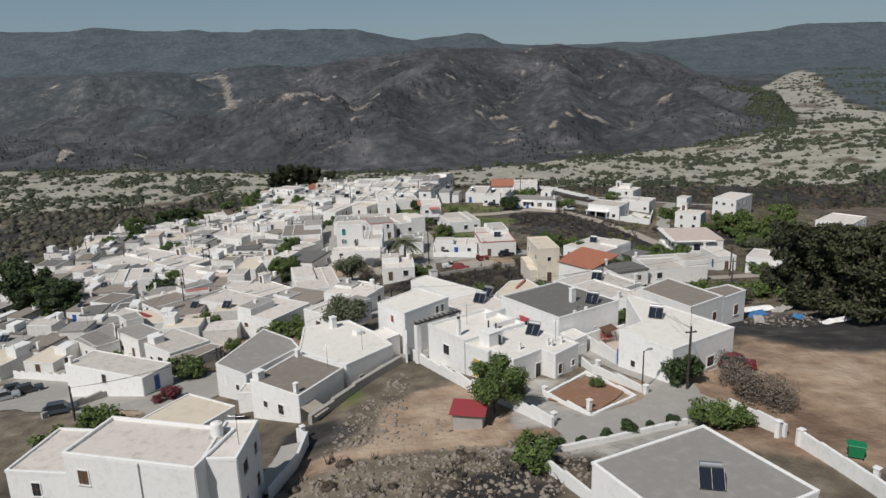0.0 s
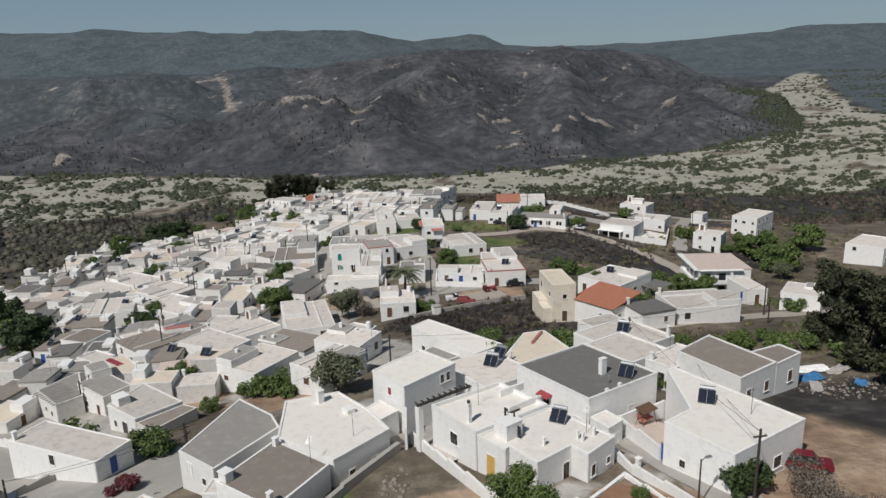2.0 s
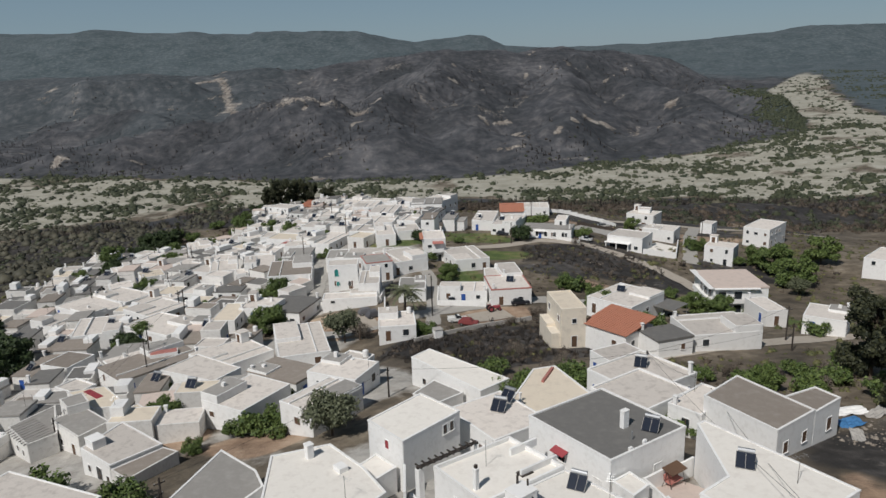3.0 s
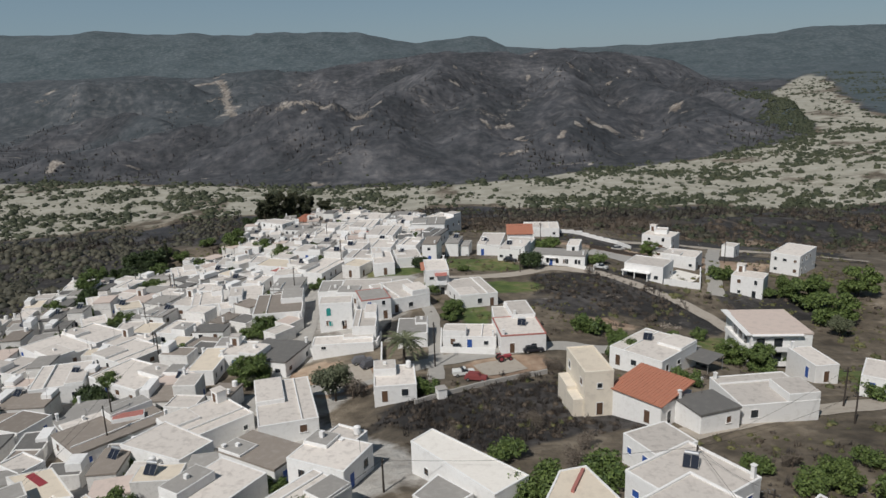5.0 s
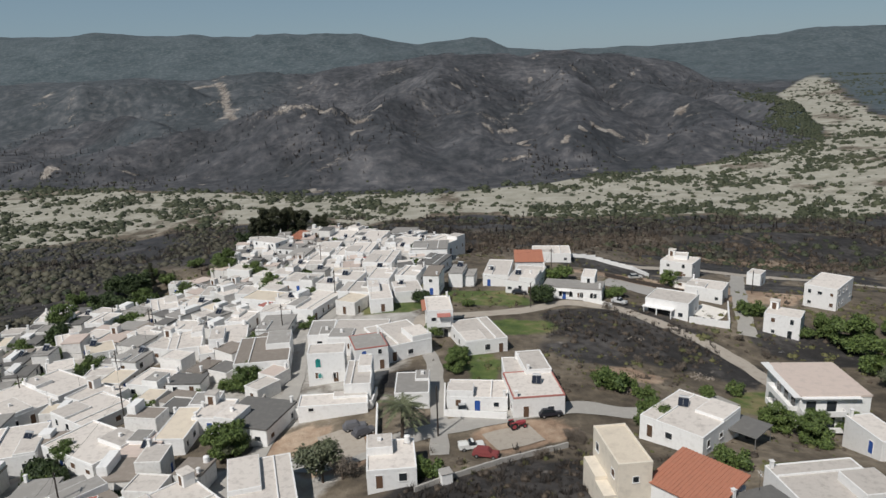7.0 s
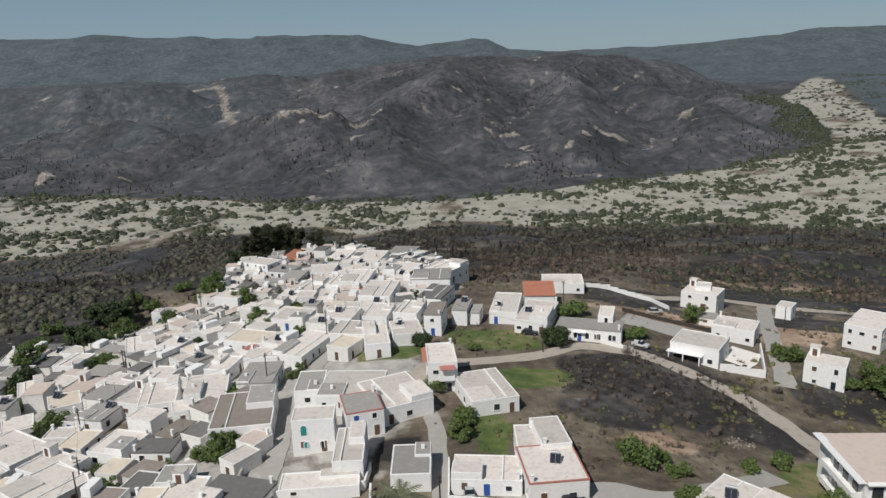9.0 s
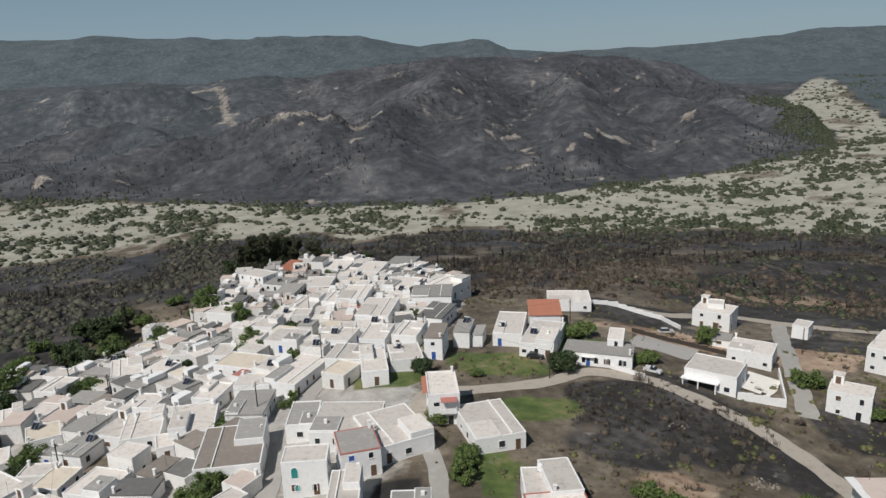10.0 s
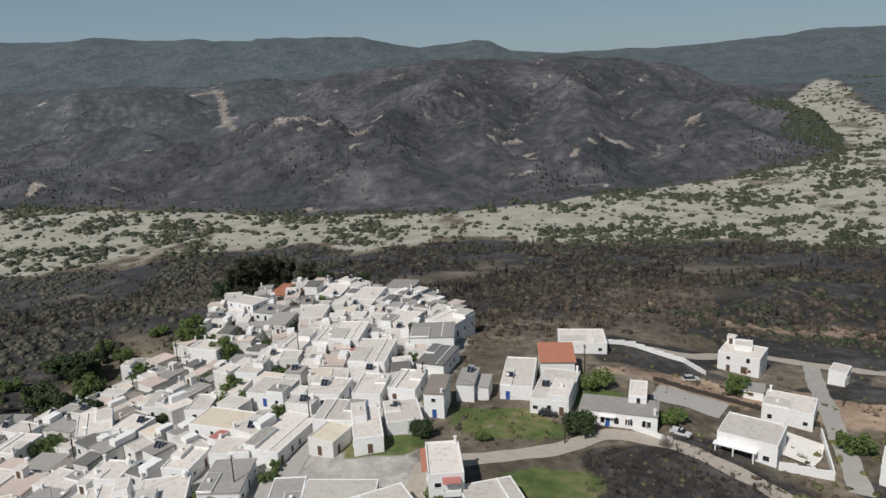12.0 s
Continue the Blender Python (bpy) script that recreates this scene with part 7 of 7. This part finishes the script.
def red_terrace(x, y, z, turn, w, d):
    ob = tagged(new("roof_terrace"), "red painted roof terrace with white kerb", "terrace")
    ob.matrix_world = pose(x, y, z, 0, 0, turn)
    bm = bmesh.new()
    block(bm, -w / 2, w / 2, -d / 2, d / 2, -3.4, 0.0)
    part("base", bm, PLASTER, ob)
    bm = bmesh.new()
    block(bm, -w / 2 + 0.15, w / 2 - 0.15, -d / 2 + 0.15, d / 2 - 0.15, 0.004, 0.05)
    part("floor", bm, RED_EDGE, ob, "faded red floor")


red_terrace(-46.6, 243.0, 81.3, 62, 11.0, 2.4)
red_terrace(-24.6, 279.5, 82.6, 30, 4.0, 2.0)
red_terrace(-53.5, 150.0, 82.8, 20, 5.0, 2.2)


def fallen_sheeting(x, y, turn, w, d, material, label):
    bm = bmesh.new()
    bmesh.ops.create_grid(bm, x_segments=8, y_segments=6, size=0.5)
    for v in bm.verts:
        v.co = Vector((v.co.x * w, v.co.y * d, 0.35 + 0.3 * noise.noise(Vector((v.co.x * 4 + x, v.co.y * 4, 1)))))
    bmesh.ops.solidify(bm, geom=bm.faces[:], thickness=0.04)
    me = bpy.data.meshes.new("sheeting")
    bm.to_mesh(me)
    bm.free()
    me.materials.append(material)
    ob = tagged(new("sheeting", me), label, "debris")
    ob.matrix_world = pose(x, y, height(x, y), 4, -5, turn)


BLUE_SHEET = surface("blue_tarpaulin", (0.06, 0.20, 0.42), (0.05, 0.16, 0.34), 0.6, 0.6, 0.1, None, 1, 0, 0)
for x, y, turn, w, d, material, label in ((45.5, 97, 15, 3.0, 1.8, BLUE_SHEET, "crumpled blue tarpaulin among ash"), (50.0, 94, 50, 1.6, 1.4, BLUE_SHEET, "small blue tarpaulin among ash"), (47.5, 101, 0, 4.5, 1.8, PLASTER, "buckled white roof sheet among ash"),
                                          (50.5, 100, 30, 3.5, 1.5, CONCRETE, "buckled grey sheet among ash"), (44.0, 93, 70, 2.5, 1.4, CONCRETE, "grey debris sheet on ash"), (53.0, 90, 10, 4.0, 1.2, PLASTER, "pale collapsed sheet on ash")):
    fallen_sheeting(x, y, turn, w, d, material, label)


# overhead cables between neighbouring poles
def cable(a, b, sag=0.7):
    data = bpy.data.curves.new("overhead_cable", "CURVE")
    data.dimensions, data.bevel_depth = "3D", 0.018
    s = data.splines.new("POLY")
    s.points.add(12)
    for k in range(13):
        t = k / 12
        p = Vector(a).lerp(Vector(b), t)
        s.points[k].co = (p.x, p.y, p.z - sag * 4 * t * (1 - t), 1)
    data.materials.append(POLE_WOOD)
    tagged(new("overhead_cable", data), "thin black overhead cable between poles", "cable", "overhead cables")


tops = sorted([(o.location.x, o.location.y, o.location.z + max(c.bound_box[1][2] for c in o.children) - 0.2) for o in scene.objects if o.name.startswith("utility_pole")])
linked = set()
for a in tops:
    near = sorted((math.dist(a[:2], b[:2]), b) for b in tops if b != a)[:2]
    for dist, b in near:
        if dist < 48 and (b, a) not in linked and (a, b) not in linked:
            linked.add((a, b))
            cable(a, b)


# ---------------------------------------------------------------- scrub, burnt thickets, far trees: nobody could count them
def bush(seed, flat=0.9, leaves=44):
    """A ragged bush: a small dark core under loose sprays of leaves."""
    rnd = random.Random(seed)
    bm = bmesh.new()
    bmesh.ops.create_icosphere(bm, subdivisions=1, radius=0.74)
    verts = [Vector((v.co.x * rnd.uniform(0.8, 1.2), v.co.y * rnd.uniform(0.8, 1.2), max(-0.3, v.co.z * flat))) for v in bm.verts]
    faces = [tuple(v.index for v in f.verts) for f in bm.faces]
    bm.free()
    for k in range(leaves):
        a, up, q = rnd.uniform(0, 6.28), rnd.uniform(-0.1, 1.0), rnd.uniform(0.55, 1.08)
        out = Vector((math.cos(a) * math.sqrt(max(0, 1 - up * up)), math.sin(a) * math.sqrt(max(0, 1 - up * up)), up * flat))
        c = out * q
        one = Vector((rnd.gauss(0, 1), rnd.gauss(0, 1), rnd.gauss(0, 0.7))).normalized() * rnd.uniform(0.16, 0.34)
        two = out.cross(one).normalized() * rnd.uniform(0.1, 0.22)
        i = len(verts)
        verts += [c - one, c + two, c + one + out * 0.1]
        faces.append((i, i + 1, i + 2))
    return np.array([v[:] for v in verts]), np.array(faces)


def char(seed):
    """A burnt tree far off: a thin trunk with a few bare limbs."""
    rnd = random.Random(seed)
    verts, faces = [], []
    for k in range(16):
        a = rnd.uniform(0, 6.28)
        low = Vector((0, 0, rnd.uniform(0.0, 1.6) if k > 3 else -0.3))
        tip = low + (Vector((math.cos(a), math.sin(a), rnd.uniform(0.2, 1.2))) * rnd.uniform(0.3, 0.8) if k > 3 else Vector((0.1 * math.cos(a), 0.1 * math.sin(a), 2.6)))
        side = Vector((-math.sin(a), math.cos(a), 0)) * (0.16 if k > 3 else 0.2)
        i = len(verts)
        verts += [low - side, low + side, tip]
        faces.append((i, i + 1, i + 2))
    return np.array([v[:] for v in verts]), np.array(faces)


def snag(seed):
    """A burnt bush: a low spray of thin dark twigs."""
    rnd = random.Random(seed)
    verts, faces = [], []
    for k in range(26):
        a, up = rnd.uniform(0, 6.28), rnd.uniform(0.25, 1.15)
        foot = Vector((rnd.uniform(-0.5, 0.5), rnd.uniform(-0.5, 0.5), -0.1))
        tip = foot + Vector((math.cos(a) * rnd.uniform(0.1, 0.7), math.sin(a) * rnd.uniform(0.1, 0.7), up))
        side = Vector((-math.sin(a), math.cos(a), 0)) * rnd.uniform(0.03, 0.10)
        i = len(verts)
        verts += [foot - side, foot + side, tip]
        faces += [(i, i + 1, i + 2)]
    return np.array([v[:] for v in verts]), np.array(faces)


def strew(name, places, sizes, templates, material, label, category, seed):
    rnd = np.random.RandomState(seed)
    all_v, all_f, base = [], [], 0
    which = rnd.randint(0, len(templates), len(places))
    for k, (tv, tf) in enumerate(templates):
        pick = np.where(which == k)[0]
        if not len(pick):
            continue
        a = rnd.rand(len(pick)) * 6.28
        s = sizes[pick][:, None, None] * rnd.uniform(0.75, 1.25, (len(pick), 1, 3))
        v = tv[None] * s
        c, sn = np.cos(a)[:, None], np.sin(a)[:, None]
        v = np.stack([v[..., 0] * c - v[..., 1] * sn, v[..., 0] * sn + v[..., 1] * c, v[..., 2]], -1) + places[pick][:, None, :]
        all_v.append(v.reshape(-1, 3))
        all_f.append((tf[None] + (np.arange(len(pick)) * len(tv))[:, None, None] + base).reshape(-1, 3))
        base += len(pick) * len(tv)
    me = arrays_mesh(name, np.concatenate(all_v), np.concatenate(all_f), material)
    return tagged(new(name, me), label, category, kind="stuff")


def sprinkle(count, x0, x1, y0, y1, keep, seed):
    rnd = np.random.RandomState(seed)
    x, y = rnd.uniform(x0, x1, count), rnd.uniform(y0, y1, count)
    ok = rnd.rand(count) < keep(x, y)
    x, y = x[ok], y[ok]
    return np.stack([x, y, land(x, y)], -1), rnd.rand(len(x))


BUSHES = [bush(k, 0.9, 30) for k in range(5)]
LEAN = [bush(90 + k, 0.85, 14) for k in range(4)]
THIN = [bush(70 + k, 0.85, 8) for k in range(5)]
CHARS = [char(60 + k) for k in range(4)]
SNAGS = [snag(k) for k in range(5)]


def in_bed(x, y):
    inside = np.clip((y - near_bank(x) + 15) / 20, 0, 1) * np.clip((far_bank(x) + 15 - y) / 20, 0, 1)
    bare = 1 - 0.8 * np.exp(-((x - 20) / 95) ** 2 - ((y - 735) / 60) ** 2)
    return inside * bare * np.clip(0.26 + 0.14 * np.clip((-60 - x) / 40, 0, 1) + 1.05 * fractal(x, y, 36.0, 3), 0.08, 0.8)


p, r = sprinkle(34000, -620, 620, 560, 1060, in_bed, 1)
strew("scrub", p, 1.5 + 4.4 * r ** 2.2, THIN + LEAN, SHRUB, "grey-green scrub dotted over the gravel bed", "scrub", 2)
p, r = sprinkle(9000, 380, 1150, 950, 2300, lambda x, y: in_bed(x, y) * 0.8, 3)
strew("scrub", p, 1.8 + 3.6 * r ** 2, BUSHES, SHRUB, "grey-green scrub on the wide gravel bed upstream", "scrub", 4)


def on_slope(x, y):
    below = np.clip((y - 312 - 0.3 * np.maximum(0, -x - 40)) / 30, 0, 1) * np.clip((near_bank(x) + 10 - y) / 15, 0, 1)
    return below * np.clip(0.45 + 1.4 * fractal(x, y, 38.0, 4), 0.03, 1)


p, r = sprinkle(22000, -330, 420, 310, 735, on_slope, 5)
strew("burnt_thicket", p, 1.0 + 2.6 * r ** 2, SNAGS, BURNT, "charred leafless thicket on the slope below the village", "thicket", 6)
p, r = sprinkle(15000, -330, 420, 312, 735, on_slope, 7)
strew("scorched_thicket", p, 0.7 + 2.4 * r ** 3, LEAN + SNAGS + SNAGS, SCORCHED, "brown scorched scrub on the slope below the village", "thicket", 8)


def by_the_bank(x, y):
    return np.clip(1 - abs(y - near_bank(x) + 30) / 26, 0, 1) * np.clip(0.5 + 1.2 * fractal(x, y, 40.0, 3), 0.05, 1)


p, r = sprinkle(7000, -420, 620, 540, 780, by_the_bank, 81)
strew("scrub", p, 1.1 + 2.2 * r ** 2, BUSHES, SHRUB, "dark green trees along the near bank", "scrub", 82)
p, r = sprinkle(6000, 60, 620, 560, 780, lambda x, y: np.clip(1 - abs(y - near_bank(x) - 25) / 50, 0, 1) * np.clip(0.35 + 1.4 * fractal(x, y, 45.0, 3), 0.03, 1), 91)
strew("scrub", p, 1.6 + 4.6 * r ** 2, LEAN, SHRUB, "dense green scrub at the edge of the gravel", "scrub", 92)
p, r = sprinkle(5200, -8, 230, 285, 470, lambda x, y: np.clip((y - 292 - 0.05 * x) / 12, 0, 1) * np.clip(0.5 + 1.5 * fractal(x, y, 30.0, 3), 0.05, 1), 93)
ok = np.array([clear(a[0], a[1], 1.5) for a in p])
strew("scorched_thicket", p[ok], 0.7 + 2.3 * r[ok] ** 2, LEAN + SNAGS, SCORCHED, "brown scorched bushes above the last houses", "thicket", 94)
p, r = sprinkle(900, -330, 420, 330, 720, on_slope, 83)
strew("burnt_trees", p, 1.2 + 1.8 * r, CHARS, BURNT, "bare blackened trees on the slope below the village", "trees", 84)
p, r = sprinkle(5200, -330, 420, 330, 720, on_slope, 85)
strew("scrub", p, 1.0 + 3.4 * r ** 3, LEAN, DULL, "tall dull brown bushes on the slope", "scrub", 86)


def left_slope(x, y):
    return np.clip((-x - 112 + 0.25 * (y - 260)) / 18, 0, 1) * np.clip((near_bank(x) - y) / 15, 0, 1) * np.clip(0.62 + 1.4 * fractal(x, y, 34.0, 4), 0.05, 1)


p, r = sprinkle(18000, -420, -80, 190, 690, left_slope, 9)
strew("dry_thicket", p, 0.9 + 3.0 * r ** 2.5, THIN, DULL, "dull brown-green thicket on the valley side", "thicket", 10)
p, r = sprinkle(3000, -420, -70, 200, 690, left_slope, 11)
strew("burnt_thicket", p, 0.7 + 1.3 * r, SNAGS, BURNT, "charred thicket on the valley side", "thicket", 12)


p, r = sprinkle(6500, -420, -70, 200, 690, lambda x, y: left_slope(x, y) * np.clip(0.3 + 1.6 * fractal(x, y, 60.0, 3), 0.05, 1), 61)
strew("scrub", p, 0.8 + 1.9 * r ** 2, LEAN, SHRUB, "dull green scrub that the fire spared on the valley side", "scrub", 62)


def on_hills(x, y):
    return np.clip((y - far_bank(x) - 2) / 25, 0, 1) * np.clip(0.4 + 1.3 * fractal(x, y, 130.0, 4), 0.04, 0.9) * np.clip((2300 - y) / 900, 0.15, 1)


p, r = sprinkle(30000, -900, 900, 840, 2300, on_hills, 13)
strew("burnt_trees", p, 0.8 + 2.2 * r ** 3, CHARS + LEAN[:1], BURNT, "blackened trees scattered over the hills", "trees", 14)
p, r = sprinkle(9000, -800, 620, 840, 1250, lambda x, y: on_hills(x, y) * np.clip((far_bank(x) + 190 - y) / 120, 0, 1), 87)
strew("burnt_trees", p, 1.0 + 1.9 * r ** 2, CHARS + BUSHES[:2], BURNT, "tall blackened pines along the foot of the hills", "trees", 88)
p, r = sprinkle(16000, 420, 900, 1000, 2000, lambda x, y: np.clip((y - far_bank(x) + 10) / 20, 0, 1) * np.clip(blob(x, y, 540, 1150, 32, 105, -20, 0.5) + blob(x, y, 700, 1640, 55, 270, -22, 0.6), 0, 1), 51)
strew("scrub", p, 1.8 + 2.4 * r, THIN, SHRUB, "dark green thicket that the fire spared beside the gravel", "scrub", 52)
p, r = sprinkle(5000, 500, 660, 1000, 1500, lambda x, y: np.clip((y - far_bank(x)) / 10, 0, 1) * np.clip((190 - y + far_bank(x)) / 60, 0, 1), 55)
strew("scrub", p, 2.2 + 2.6 * r, THIN, SHRUB, "dense dark green wood at the bend of the gravel bed", "scrub", 56)
p, r = sprinkle(9000, 560, 1500, 900, 2800, lambda x, y: np.clip((near_bank(x) - y) / 20, 0, 1) * np.clip(0.5 + 1.2 * fractal(x, y, 90.0, 3), 0, 1) * np.clip((0.8 * y - x) / 60, 0, 1), 53)
strew("scrub", p, 2.0 + 3.0 * r, THIN, SHRUB, "dark green thicket east of the gravel", "scrub", 54)
p, r = sprinkle(6000, -700, 900, 835, 1500, lambda x, y: on_hills(x, y) * np.clip((far_bank(x) + 90 - y) / 60, 0, 1), 15)
strew("scrub", p, 1.6 + 2.0 * r, THIN, SHRUB, "green trees left along the far bank", "scrub", 16)


def burnt_plots(x, y):
    return np.maximum(np.maximum(np.maximum(blob(x, y, 9, 144, 22, 13, 12), 0.12 * blob(x, y, -4, 51, 12, 5, 0)), 0.5 * blob(x, y, 42, 218, 20, 14, -30)), 0.25 * blob(x, y, 47, 118, 12, 7, 10))


p, r = sprinkle(13000, -20, 75, 45, 245, burnt_plots, 17)
ok = np.array([clear(a[0], a[1], 0.5) for a in p])
strew("burnt_thicket", p[ok], 0.35 + 0.8 * r[ok], SNAGS, BURNT, "charred weeds on a burnt plot between houses", "thicket", 18)
p, r = sprinkle(10500, -20, 75, 45, 245, burnt_plots, 19)
ok = np.array([clear(a[0], a[1], 0.5) for a in p])
strew("scorched_thicket", p[ok], 0.3 + 0.75 * r[ok] ** 2, SNAGS + LEAN[:2], SCORCHED, "scorched brown weeds on a burnt plot", "thicket", 20)


def waste_ground(x, y):
    z = 0 * x
    for b in ((80, 222, 26, 18, 20), (75, 165, 18, 12, 0), (90, 195, 22, 22, 0), (105, 240, 24, 20, 0), (50, 112, 16, 12, 0), (38, 127, 14, 4, 0), (6, 193, 4, 9, 0), (70, 120, 20, 20, 0), (-118, 240, 14, 60, 0), (-112, 320, 20, 30, 0)):
        z = np.maximum(z, blob(x, y, *b))
    return z


p, r = sprinkle(7000, -150, 140, 90, 360, waste_ground, 21)
ok = np.array([clear(a[0], a[1], 0.8) for a in p])
strew("weeds", p[ok], 0.35 + 1.1 * r[ok] ** 2, LEAN, WEED, "olive-green weeds and low scrub on waste ground", "scrub", 22)


def open_ground(x, y):
    off = np.clip(0.35 + 1.3 * fractal(x, y, 14.0, 3), 0, 0.9) * np.clip((x + 4 + 0.1 * (y - 160)) / 6, 0, 1)
    ways = near_path(x, y, [(-8, 213), (-6, 226), (3, 228), (19, 231), (30, 237), (42, 232), (51, 223), (59, 213), (63, 203), (66, 182)], 4)
    ways = np.maximum(ways, near_path(x, y, [(-3, 169), (9, 173), (22, 176), (31, 172), (40, 176), (52, 184)], 4.5))
    ways = np.maximum(ways, near_path(x, y, [(29, 130), (38, 134), (50, 139), (69, 143), (95, 146)], 4.5))
    ways = np.maximum(ways, near_path(x, y, [(36, 247), (52, 248), (60, 240), (73, 240), (70, 222), (80, 255), (95, 285), (82, 293), (52, 288)], 5))
    ways = np.maximum(ways, blob(x, y, 12, 166, 13, 6, 15))
    return off * (1 - np.clip(ways * 2, 0, 1))


p, r = sprinkle(15000, -20, 150, 100, 330, open_ground, 71)
ok = np.array([clear(a[0], a[1], 0.6) for a in p])
p, r = p[ok], r[ok]
strew("weeds", p[::2], 0.25 + 0.8 * r[::2] ** 3, LEAN + SNAGS, WEED, "dry yellow-green weeds on open ground", "scrub", 72)
strew("weeds", p[1::2], 0.25 + 0.9 * r[1::2] ** 3, SNAGS + LEAN, SCORCHED, "dry brown weeds on open ground", "scrub", 73)


def olive_groves(x, y):
    return np.clip((x - 60) / 30, 0, 1) * np.clip((y - 300) / 30, 0, 1) * np.clip((near_bank(x) - y) / 15, 0, 1) * np.clip(0.25 + 1.3 * fractal(x, y, 80.0, 3), 0, 0.8)


p, r = sprinkle(1800, 60, 420, 300, 640, olive_groves, 31)
strew("olive_grove", p, 1.2 + 1.6 * r, BUSHES, SHRUB, "olive-green trees left standing on the burnt slope", "trees", 32)
def rubble(x, y):
    return (1 - np.clip(1.6 * near_path(x, y, [(-13, 56.0), (-7, 57.0), (1, 58.2), (9, 58.0)], 1.7), 0, 1)) * np.maximum(np.maximum(0.9 * blob(x, y, -7.4, 66, 2.6, 11, -16), blob(x, y, -3, 51, 13, 5, 0)), np.maximum(0.6 * blob(x, y, -4, 60.4, 5, 2.2), np.maximum(0.5 * blob(x, y, 50, 94, 7, 5), np.maximum(0.8 * blob(x, y, 42.4, 212.7, 2.2, 1.4), 0.9 * blob(x, y, 51, 195.5, 3.2, 2.2)))))


def stone(seed):
    """An angular broken stone of 20 faces."""
    rnd = random.Random(seed)
    bm = bmesh.new()
    bmesh.ops.create_icosphere(bm, subdivisions=1, radius=1)
    verts = [v.co * rnd.uniform(0.45, 1.4) for v in bm.verts]
    faces = np.array([[v.index for v in f.verts] for f in bm.faces])
    bm.free()
    return np.array([(v.x, v.y, max(-0.3, v.z * 0.7)) for v in verts]), faces


STONES = [stone(40 + k) for k in range(6)]
p, r = sprinkle(190000, -25, 60, 40, 220, rubble, 41)
strew("rubble", p, 0.04 + 0.36 * r ** 6, STONES, ROCK, "pale broken stones strewn over brown earth", "rubble", 42)
for proto in SEEDS.values():
    for ob in (*proto.children_recursive, proto):
        bpy.data.objects.remove(ob)
